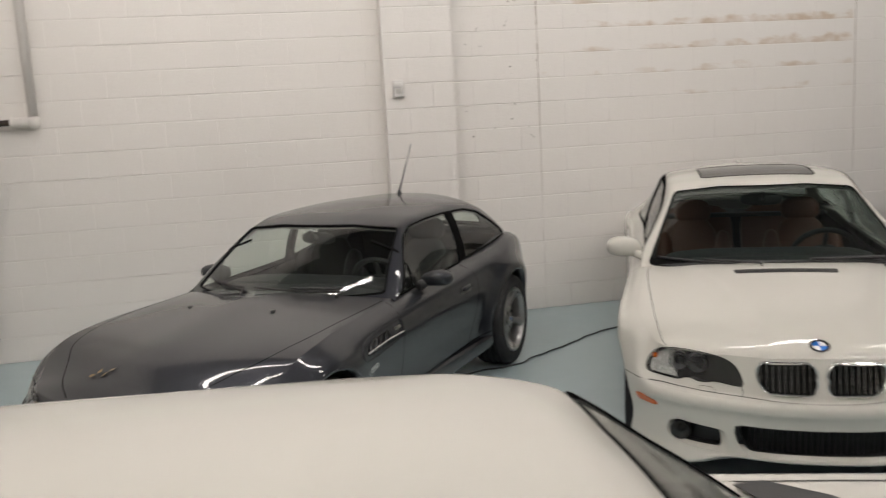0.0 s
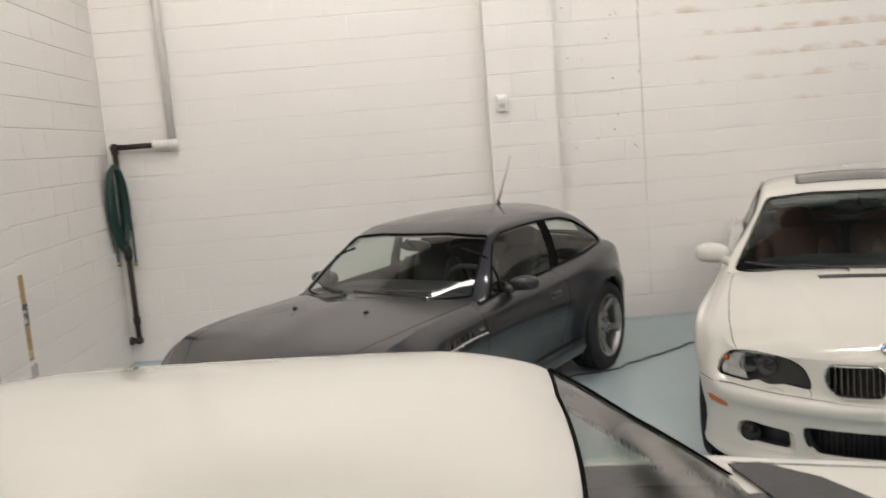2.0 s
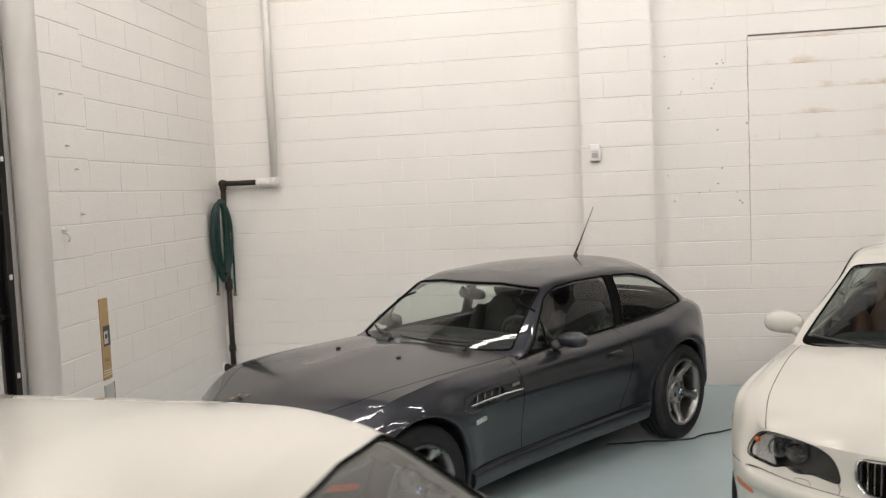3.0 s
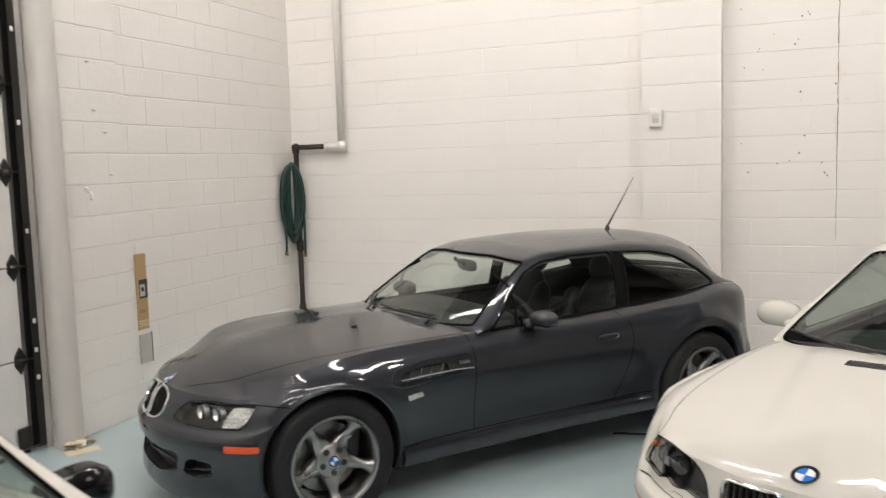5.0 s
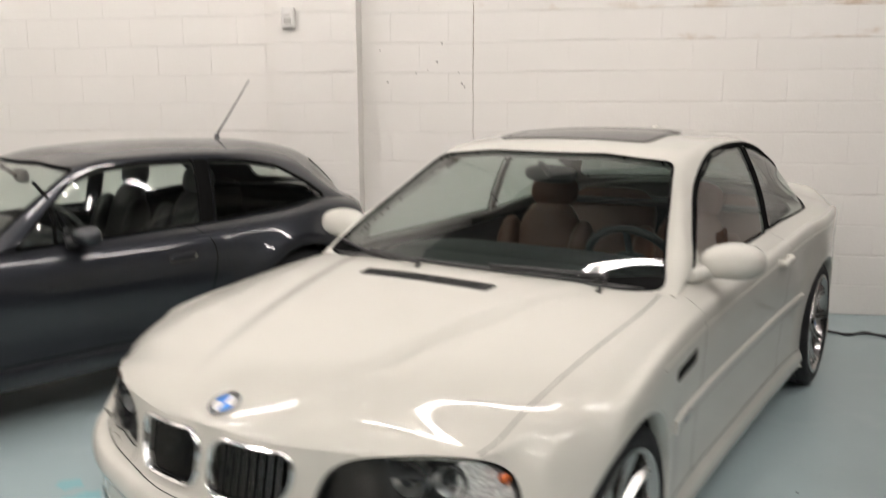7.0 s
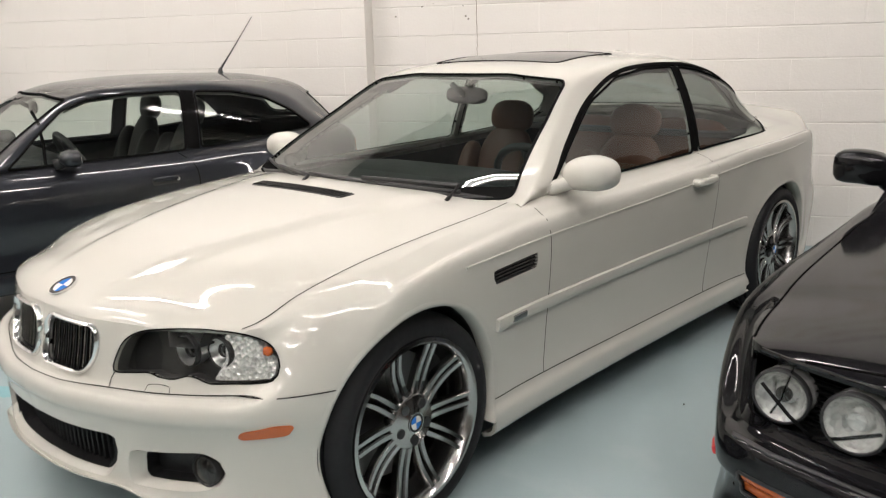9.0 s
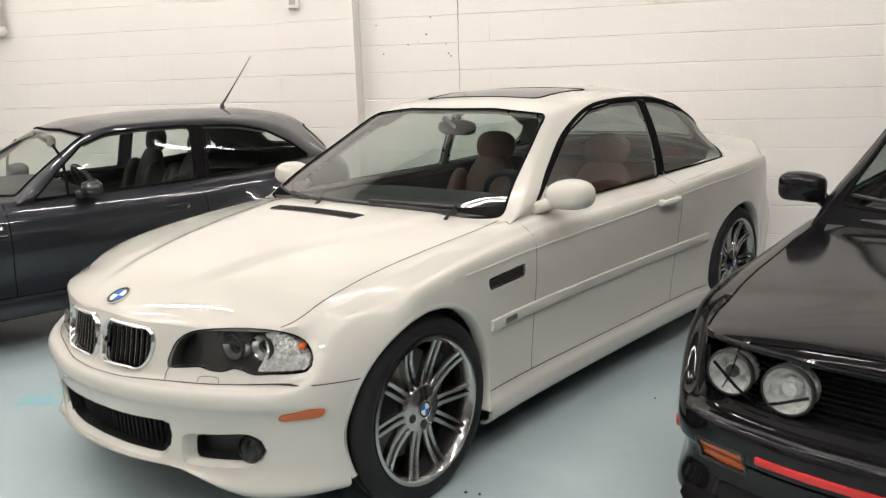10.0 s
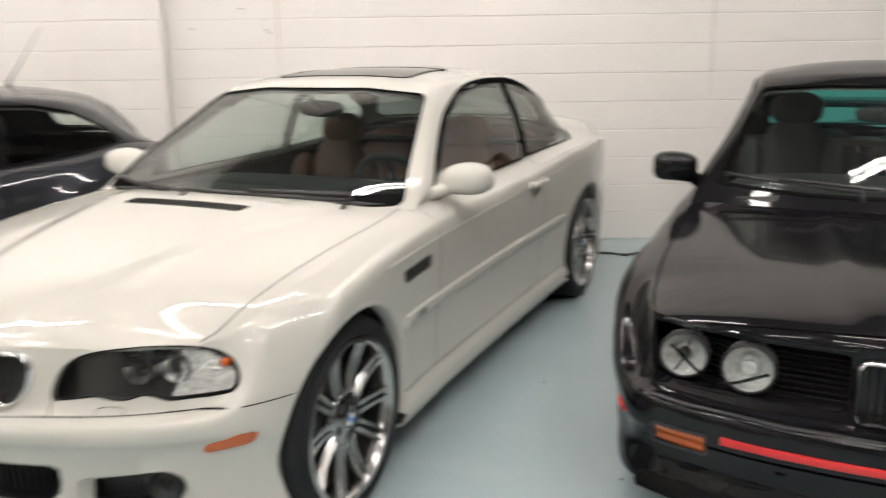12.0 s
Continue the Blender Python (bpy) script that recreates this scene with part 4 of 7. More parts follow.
# ---- the white coupe ----
def white_coupe():
    crease = curve((0.3, 0.70), (-0.19, 0.736), (-0.61, 0.747), (-1.61, 0.772), (-2.84, 0.833), (-3.5, 0.83))
    ztop = curve((0.55, 0.655), (0.44, 0.69), (0.3, 0.728), (0.15, 0.760), (0.0, 0.786), (-0.3, 0.824), (-0.6, 0.848), (-0.78, 0.857), (-1.5, 0.863), (-2.0, 0.876), (-2.5, 0.900), (-3.0, 0.912), (-3.4, 0.88))

    def side(x):
        zt = ztop(x)
        cr = min(crease(x), zt - 0.07)
        flank = [(0.140, 0.060), (0.162, 0.014), (0.225, 0.004), (0.275, 0.022), (0.42, 0.020), (cr, 0.0), (zt - 0.028, 0.045), (zt, 0.105)]
        corner = [(0.160, 0.055), (0.184, 0.010), (0.240, 0.012), (0.345, 0.020), (0.450, 0.008), (0.545, 0.012), (zt - 0.052, 0.050), (zt, 0.105)]
        w = step01(0.06, 0.34, x)
        return [(a[0] + (b[0] - a[0]) * w, a[1] + (b[1] - a[1]) * w) for a, b in zip(flank, corner)]

    def rise(x, y):
        edge = 0.215 + (0.5 - x) * 0.28
        return 0.013 * (1 - step01(edge - 0.05, edge + 0.015, abs(y))) * step01(-0.62, -0.35, -x) * step01(-0.62, -0.35, x)

    kidney = rounded([(0.024, 0.533), (0.215, 0.533), (0.254, 0.588), (0.250, 0.662), (0.048, 0.668), (0.019, 0.635)], 0.035)
    lamp = [(p[0], p[1]) for p in smooth([(*p, 0) for p in ((0.312, 0.556), (0.318, 0.600), (0.345, 0.642), (0.405, 0.670), (0.515, 0.681), (0.615, 0.673), (0.672, 0.640), (0.706, 0.588), (0.702, 0.556), (0.66, 0.548), (0.62, 0.548), (0.575, 0.547), (0.548, 0.558), (0.52, 0.564), (0.49, 0.554), (0.45, 0.556), (0.42, 0.564), (0.37, 0.558))], 0.012, closed=True)]
    intake = rounded([(-0.352, 0.396), (0.352, 0.396), (0.345, 0.325), (0.300, 0.264), (-0.300, 0.264), (-0.345, 0.325)], 0.03)
    fog = rounded([(0.372, 0.262), (0.380, 0.362), (0.592, 0.378), (0.632, 0.336), (0.610, 0.280), (0.55, 0.264)], 0.03)
    fog_hole = rounded([(0.405, 0.276), (0.412, 0.350), (0.588, 0.368), (0.622, 0.334), (0.604, 0.288), (0.55, 0.276)], 0.02)
    gill = rounded([(-0.332, 0.652), (-0.322, 0.698), (-0.572, 0.708), (-0.566, 0.657)], 0.012)
    spec = dict(
        name="coupe", label="glossy white two-door coupe with chrome double-spoke wheels", paint=PAINT_WHITE,
        outline=[(-3.50, 0), (-3.49, 0.3), (-3.44, 0.60), (-3.30, 0.745), (-3.02, 0.820), (-2.59, 0.846), (-2.2, 0.815), (-1.4, 0.803), (-0.7, 0.806), (-0.3, 0.824), (0, 0.838), (0.20, 0.828), (0.36, 0.778), (0.50, 0.685), (0.62, 0.51), (0.695, 0.31), (0.730, 0.16), (0.74, 0)],
        fx=(0.32, 0.52), rx=(-2.95, -3.35), legs=[3, 5, 5, 7, 12, 8, 6], axle_z=0.319,
        front=[(0.160, 0.05), (0.186, 0.006), (0.26, 0.024), (0.415, 0.018), (0.465, 0.0), (0.503, 0.010), (0.528, 0.056), (0.680, 0.088)],
        rear=[(0.22, 0.10), (0.26, 0.05), (0.35, 0.02), (0.45, 0.0), (0.55, 0.0), (0.72, 0.05), (0.90, 0.08), (0.95, 0.12)],
        side=side, rise=rise, flares=[(0, 0.362, 0.005), (-2.59, 0.362, 0.012)], bend=0.12, deck=26, crown=2.3,
        spine=curve((0.66, 0.680), (0.62, 0.710), (0.48, 0.760), (0.2, 0.815), (0.0, 0.842), (-0.3, 0.872), (-0.55, 0.890), (-1.0, 0.92), (-2.5, 0.97), (-3.0, 0.985), (-3.45, 0.985), (-3.6, 0.93)),
        cuts=[("front2", kidney), ("front2", lamp), ("front", intake), ("front2", fog), ("left", gill)],
        arches=[(0, 0.340), (-2.59, 0.336)], lip=lambda x, y: 0.075 * (1 - step01(0.32, 0.62, y)), well=(0.47, 0.775), track=(0.700, 0.722), base=2.59, tyre=(0.319, 0.249, 0.225), style="twin", kit=WHEEL_KIT, under=(0.36, -3.2),
        cabin=dict(
            x=(-0.36, -3.0), bend=curve((-0.36, 0.23), (-0.5, 0.205), (-1.13, 0.085), (-1.6, 0.0), (-2.2, -0.03), (-3.0, -0.22)),
            spine=curve((-0.36, 0.840), (-0.5, 0.924), (-0.8, 1.090), (-1.13, 1.243), (-1.3, 1.280), (-1.7, 1.313), (-2.1, 1.312), (-2.42, 1.268), (-2.75, 1.135), (-3.0, 0.955)),
            rail_y=curve((-0.36, 0.706), (-0.5, 0.698), (-0.8, 0.612), (-1.13, 0.536), (-1.6, 0.548), (-2.1, 0.545), (-2.4, 0.560), (-2.6, 0.590), (-3.0, 0.60)),
            rail_z=curve((-0.36, 0.846), (-0.5, 0.922), (-0.8, 1.076), (-1.13, 1.224), (-1.3, 1.252), (-1.6, 1.272), (-1.9, 1.273), (-2.15, 1.252), (-2.4, 1.198), (-2.62, 1.105), (-2.85, 0.945)),
            belt_y=lambda x: 0.702 + 0.03 * step01(2.0, 2.6, -x), belt_z=lambda x: ztop(x) - 0.012,
            opening=[(-0.47, 0.0), (-0.485, 0.3), (-0.535, 0.48), (-0.635, 0.640), (-0.79, 0.688), (-2.45, 0.69), (-2.7, 0.6), (-2.85, 0.3), (-2.9, 0.0)],
            windows=[("front", rounded([(-0.682, 0.863), (-0.3, 0.850), (0.3, 0.850), (0.682, 0.863), (0.510, 1.214), (0.25, 1.239), (-0.25, 1.239), (-0.510, 1.214)], 0.03), GLASS_DARK),
                     ("left", rounded([(-0.755, 0.864), (-0.95, 0.990), (-1.22, 1.138), (-1.44, 1.220), (-1.66, 1.243), (-1.905, 1.243), (-1.868, 0.878)], 0.025), GLASS),
                     ("left", rounded([(-1.930, 0.882), (-1.962, 1.240), (-2.14, 1.224), (-2.40, 1.163), (-2.570, 1.062), (-2.618, 0.960), (-2.585, 0.905)], 0.025), GLASS),
                     ("rear", rounded([(-0.54, 1.0), (0.54, 1.0), (0.44, 1.205), (-0.44, 1.205)], 0.05), GLASS_REAR)],
            liner=1.175, tub=(-0.62, -2.75, 0.655), dash=(-0.92, 0.860), seat=(-1.55, 0.235, 0.93), bench=-2.20, leather=LEATHER_RED, mirror=(-1.18, 1.150), seal=0.010),
    )

    def rule(p, n):
        ay = abs(p.y)
        if p.x > 0.0 and p.z < 0.516 and p.x > 0.24:
            return "front_bumper"
        if p.x < -3.05 and p.z < 0.62:
            return "rear_bumper"
        if -1.90 < p.x < -0.640 and p.z > 0.272 and ay > 0.6:
            return "door:left" if p.y > 0 else "door:right"
        if p.z < 0.272 and -2.4 < p.x < -0.3:
            return "sill:left" if p.y > 0 else "sill:right"
        if p.x > -0.75 and n.z > 0.3 and ay < 0.630 + 0.055 * step01(-0.45, 0.30, -p.x) and p.z > 0.6:
            return "bonnet"
        if p.x < -2.8 and ay < 0.62 and p.z > 0.7:
            return "boot_lid"
        return "wing:left" if p.y > 0 else "wing:right"

    spec["rule"] = rule
    root, skin, top = make_car(spec)
    # shut lines
    for line in ([(-0.632, 0.850), (-0.641, 0.76), (-0.645, 0.6), (-0.640, 0.40), (-0.630, 0.272)], [(-1.898, 0.872), (-1.906, 0.78), (-1.885, 0.55), (-1.84, 0.272)], [(-0.630, 0.272), (-1.2, 0.268), (-1.84, 0.268)], [(-0.335, 0.275), (-0.630, 0.272)], [(-1.84, 0.268), (-2.26, 0.266)]):
        twin_line(skin, "shut_line", "left", smooth([(*p, 0) for p in line], 0.03), 0.0032, GAP, root)
    nose_x = skin.at("front", 0.622, 0.676)[0].x - 0.004
    twin_line(skin, "shut_line", "top", smooth([(nose_x, 0.622, 0), (nose_x - 0.07, 0.640, 0), (0.2, 0.664, 0), (0.0, 0.677, 0), (-0.27, 0.688, 0), (-0.45, 0.688, 0), (-0.60, 0.674, 0)], 0.02), 0.0032, GAP, root)
    twin_line(skin, "shut_line", "front", smooth([(0.0, 0.508, 0), (0.15, 0.509, 0), (0.30, 0.514, 0), (0.5, 0.518, 0), (0.62, 0.520, 0), (0.70, 0.521, 0)], 0.02), 0.003, GAP, root)
    twin_line(skin, "shut_line", "left", smooth([(0.52, 0.520, 0), (0.42, 0.520, 0), (0.284, 0.518, 0)], 0.02), 0.003, GAP, root)
    twin_line(skin, "shut_line", "front", smooth([(0.312, 0.516, 0), (0.308, 0.535, 0), (0.316, 0.552, 0)], 0.01), 0.003, GAP, root)
    twin_line(skin, "shut_line", "front", smooth([(0.42, 0.519, 0), (0.424, 0.534, 0), (0.458, 0.538, 0), (0.484, 0.533, 0), (0.487, 0.520, 0)], 0.01), 0.0018, GAP, root)
    twin_line(skin, "crease", "left", smooth([(-0.19, 0.737, 0), (-0.61, 0.748, 0), (-1.61, 0.773, 0), (-2.84, 0.834, 0)], 0.06), 0.008, PAINT_WHITE, root, lift=0.0, height=0.004)
    twin_line(skin, "side_moulding", "left", smooth([(-0.345, 0.520, 0), (-1.2, 0.525, 0), (-2.22, 0.528, 0)], 0.06), 0.044, PAINT_WHITE, root, lift=0.0, height=0.014)
    for s in (1, -1):
        part("moulding_badge", ribbon(skin, "left" if s > 0 else "right", [(-0.425, 0.5205), (-0.46, 0.521), (-0.50, 0.5215)], 0.022, 0.0145, height=0.002), ALLOY, root)
    # kidneys
    for s in (1, -1):
        kp = [(s * a, b) for a, b in [(p[0], p[1]) for p in kidney]]
        part("grille_backing", patch(skin, "front", kp, lift=-0.045, depth=0), GRILLE, root)
        part("grille_surround", ribbon(skin, "front", kp, 0.013, 0.0, closed=True, height=0.014), CHROME, root, "chrome grille surround", smooth=True)
        for k in range(9):
            y = 0.046 + k * 0.0242
            part("grille_slat", ribbon(skin, "front", [(s * y, 0.536 + t * (0.110 if y < 0.23 else 0.100)) for t in (0, 0.33, 0.66, 1)], 0.009, -0.024, height=0.014), GRILLE, root)
            part("slat_edge", ribbon(skin, "front", [(s * y, 0.545 + t * (0.112 if y < 0.23 else 0.100)) for t in (0, 0.33, 0.66, 1)], 0.0030, -0.009, height=0.002), ALLOY, root)
    roundel(root, Matrix.Translation(skin.at("front", 0, 0.722)[0] + skin.at("front", 0, 0.722)[1] * 0.004) @ skin.at("front", 0, 0.722)[1].to_track_quat("Z", "Y").to_matrix().to_4x4(), 0.041)
    # lamps
    for s in (1, -1):
        lp = [(s * a, b) for a, b in lamp]
        unit = new("headlight")
        unit.parent = root
        part("housing", patch(skin, "front", lp, lift=-0.055, depth=-0.05, rings=4), TRIM, unit, smooth=True)
        for y, r, z in ((0.488, 0.041, 0.618), (0.566, 0.039, 0.616)):
            co, n = skin.at("front", s * y, z)
            lamp_cup(unit, co + Vector((-0.030, 0, 0)), r, 0.04, (1, 0.12 * s, 0.0), (BOWL, LENS, TRIM), lens=False, name="reflector")
        outer = [(s * a, b) for a, b in rounded([(0.578, 0.554), (0.598, 0.602), (0.590, 0.670), (0.640, 0.659), (0.670, 0.633), (0.697, 0.586), (0.693, 0.560), (0.65, 0.554)], 0.010)]
        part("indicator", patch(skin, "front", outer, lift=-0.012, depth=0.01), INDICATOR, unit, "clear faceted indicator", smooth=True)
        part("indicator_bulb", moved(blob(0, 0, 0, 0.012, 0.012, 0.012), Matrix.Translation(skin.at("front", s * 0.672, 0.624)[0] + skin.at("front", s * 0.672, 0.624)[1] * -0.006)), AMBER, unit, smooth=True)
        part("lens", patch(skin, "front", lp, lift=0.001, depth=0, rings=6), LENS, unit, smooth=True).visible_shadow = False
        part("lens_seal", ribbon(skin, "front", lp, 0.0045, 0.001, closed=True), SEAL, unit)
        # a body-coloured ramp leads into the black hole
        ramp_bm = bmesh.new()
        count = 48
        ring_a = [skin.at("front", s * p.x, p.y) for p in even(fog, count)]
        ring_b = [skin.at("front", s * p.x, p.y) for p in even(fog_hole, count)]
        va = [ramp_bm.verts.new(c + n * 0.001) for c, n in ring_a]
        vb = [ramp_bm.verts.new(c - n * 0.030) for c, n in ring_b]
        duct = bmesh.new()
        vd = [duct.verts.new(c - n * 0.029) for c, n in ring_b]
        ve = [duct.verts.new(c - n * 0.080) for c, n in ring_b]
        for i in range(count):
            j = (i + 1) % count
            ramp_bm.faces.new((va[i], va[j], vb[j], vb[i]) if s < 0 else (va[j], va[i], vb[i], vb[j]))
        for i in range(count):
            duct.faces.new((vd[i], vd[(i + 1) % count], ve[(i + 1) % count], ve[i]))
        part("fog_duct", duct, TRIM, root, smooth=True)
        part("fog_ramp", ramp_bm, PAINT_WHITE, root, smooth=True)
        part("fog_recess", patch(skin, "front", [(s * p[0], p[1]) for p in fog_hole], lift=-0.075, depth=0), TRIM, root, smooth=True)
        co, n = skin.at("front", s * 0.566, 0.318)
        lamp_cup(root, co + Vector((-0.020, 0, 0)), 0.040, 0.035, (1, 0.2 * s, 0), (IRON, SMOKE, TRIM), name="fog_lamp")
        sd = "left" if s > 0 else "right"
        part("side_marker", patch(skin, sd, rounded([(0.497, 0.416), (0.495, 0.440), (0.44, 0.453), (0.394, 0.448), (0.406, 0.421)], 0.012), lift=0.004, depth=0.006), AMBER, root, "amber side marker", smooth=True)
        part("gill_recess", patch(skin, sd, gill, lift=-0.02, depth=-0.018), TRIM, root)
        for k in range(4):
            z = 0.664 + k * 0.0110
            part("gill_slat", ribbon(skin, sd, [(-0.333, z - 0.002), (-0.45, z + 0.001), (-0.563, z + 0.004)], 0.0055, -0.006, height=0.006), GRILLE, root)
        co, n = skin.at(sd, -1.755, 0.778)
        part("door_handle", joined(moved(blob(0, 0, 0, 0.095, 0.014, 0.015, 3), Matrix.Translation(co + n * 0.024)), moved(blob(0, 0, 0, 0.018, 0.024, 0.017), Matrix.Translation(co + Vector((0.075, 0, 0)) + n * 0.008)), moved(blob(0, 0, 0, 0.018, 0.024, 0.017), Matrix.Translation(co + Vector((-0.075, 0, 0)) + n * 0.008))), PAINT_WHITE, root, smooth=True)
        part("handle_recess", patch(skin, sd, [(-1.755 + 0.065 * math.cos(q), 0.776 + 0.026 * math.sin(q)) for q in [2 * math.pi * i / 24 for i in range(24)]], lift=0.001, depth=0), PAINT_WHITE, root, smooth=True)
        arc = smooth([(-0.77, 0.882, 0), (-0.95, 1.002, 0), (-1.22, 1.150, 0), (-1.44, 1.231, 0), (-1.66, 1.253, 0), (-1.92, 1.252, 0), (-2.14, 1.235, 0), (-2.41, 1.173, 0), (-2.585, 1.068, 0), (-2.633, 0.962, 0), (-2.60, 0.902, 0)], 0.04)
        part("window_trim", ribbon(top, sd, arc, 0.020, 0.002, height=0.004), SEAL, root, "black trim round the side windows", smooth=True)
        part("door_pillar", ribbon(top, sd, [(-1.898, 0.880), (-1.907, 0.960), (-1.916, 1.05), (-1.925, 1.15), (-1.935, 1.240)], 0.050, 0.001, height=0.003), SEAL, root, "black pillar between the side windows", smooth=True)
        part("mirror_sail", patch(top, sd, rounded([(-0.745, 0.866), (-0.875, 0.868), (-0.890, 0.950)], 0.006), lift=0.006), PAINT_WHITE, root)
    part("intake_recess", patch(skin, "front", [(p[0], p[1]) for p in intake], lift=-0.09, depth=-0.08), TRIM, root)
    ledge = bmesh.new()
    rows = []
    for k in range(33):
        y = -0.32 + 0.02 * k
        low = 0.264 + max(0, abs(y) - 0.295) * 1.05
        c0, n0 = skin.at("front", y, low)
        c1, n1 = skin.at("front", y * 0.97, low + 0.014)
        rows.append([ledge.verts.new(c0 + n0 * 0.001), ledge.verts.new(c0 + Vector((-0.012, 0, 0.012))), ledge.verts.new(c1 - Vector((0.020, 0, 0)))])
    for a, b in zip(rows, rows[1:]):
        for i in range(2):
            ledge.faces.new((a[i], b[i], b[i + 1], a[i + 1]))
    part("intake_ledge", ledge, PAINT_WHITE, root, smooth=True)
    for k in range(26):
        y = -0.30 + k * 0.024
        part("intake_bar", ribbon(skin, "front", [(y, 0.276 + max(0, abs(y) - 0.27) * 0.9), (y, 0.35), (y, 0.398)], 0.006, -0.066, height=0.01), TRIM, root)
    part("tow_cover", patch(skin, "front", [(-0.41 + 0.022 * math.cos(q), 0.42 + 0.022 * math.sin(q)) for q in [2 * math.pi * i / 24 for i in range(24)]], lift=0.0012, depth=0.001), PAINT_WHITE, root)
    door_mirror(root, (-0.86, 0.822, 0.927), (0.080, 0.104, 0.060), (-0.83, 0.700, 0.882), PAINT_WHITE)
    for s in (1, -1):
        part("mirror_arm", joined(tube(smooth([(-0.775, s * 0.690, 0.868), (-0.80, s * 0.730, 0.882), (-0.84, s * 0.790, 0.905)], 0.02), 0.026, 12), blob(-0.79, s * 0.705, 0.876, 0.045, 0.018, 0.026)), PAINT_WHITE, root, smooth=True)
    # bonnet slot, sunroof, wipers, aerial
    slot = rounded([(-0.235, -0.246), (-0.235, 0.246), (-0.298, 0.254), (-0.298, -0.254)], 0.01)
    part("bonnet_vent", patch(skin, "top", [(p[0], p[1]) for p in slot], lift=0.002), TRIM, root)
    for k in range(30):
        y = -0.240 + k * 0.0166
        part("vent_slat", ribbon(skin, "top", [(-0.241, y), (-0.292, y)], 0.006, 0.003, height=0.003), GRILLE, root)
    sun = [(p[0], p[1]) for p in rounded([(-1.35, -0.34), (-1.35, 0.34), (-1.80, 0.34), (-1.80, -0.34)], 0.05)]
    part("sunroof", patch(top, "top", sun, lift=0.002, depth=0.004), SUNROOF, root, "dark glass sunroof", smooth=True)
    part("sunroof_seal", ribbon(top, "top", sun, 0.010, 0.001, closed=True, height=0.003), SEAL, root)
    part("roof_aerial", moved(blob(0, 0, 0.012, 0.045, 0.016, 0.026), Matrix.Translation(top.at("top", -2.40, 0)[0])), PAINT_WHITE, root, smooth=True)
    wiper(root, top, [(0.52, 0.872), (0.20, 0.884), (-0.16, 0.890)], TRIM)
    wiper(root, top, [(-0.10, 0.868), (-0.38, 0.882), (-0.62, 0.893)], TRIM)
    part("glass_border", ribbon(top, "front", [(0.668, 0.882), (0.5, 0.879), (0.3, 0.875), (0.15, 0.873), (0, 0.872), (-0.15, 0.873), (-0.3, 0.875), (-0.5, 0.879), (-0.668, 0.882)], 0.056, -0.001, height=0.001), SEAL, root, "black border at the foot of the windscreen")
    part("cowl", ribbon(skin, "top", [(-0.60, -0.64), (-0.525, -0.48), (-0.48, -0.3), (-0.46, 0), (-0.48, 0.3), (-0.525, 0.48), (-0.60, 0.64)], 0.06, 0.003, height=0.006), TRIM, root, smooth=True)
    return root


def faceted(name, color, metal, scale):
    """Moulded lamp plastic with small facets that glint one by one."""
    m, nt, b = material(name)
    v = coords(nt)
    vor = nt.nodes.new("ShaderNodeTexVoronoi")
    vor.inputs["Scale"].default_value = scale
    nt.links.new(v, vor.inputs["Vector"])
    tone = nt.nodes.new("ShaderNodeRGBToBW")
    nt.links.new(vor.outputs["Color"], tone.inputs[0])
    nt.links.new(mix(nt, math_node(nt, "MULTIPLY", tone.outputs[0], 0.7), color, tuple(c * 0.45 for c in color)), b.inputs["Base Color"])
    b.inputs["Roughness"].default_value, b.inputs["Metallic"].default_value = 0.12, metal
    b.inputs["Coat Weight"].default_value = 1.0
    bump(nt, b, math_node(nt, "ADD", vor.outputs["Distance"], tone.outputs[0]), 1.0, 0.006)
    return m


INDICATOR = faceted("clear_faceted_indicator", (0.95, 0.94, 0.92), 0.45, 85)
# pale diffuse colour stands in for bright reflections in the round headlamps
LAMP_RIBS = faceted("ribbed_headlamp_glass", (0.88, 0.88, 0.86), 0.25, 60)
wc = white_coupe()
wc.matrix_basis = pose(2.715, 3.895, 0, 0, 0, -114.7)


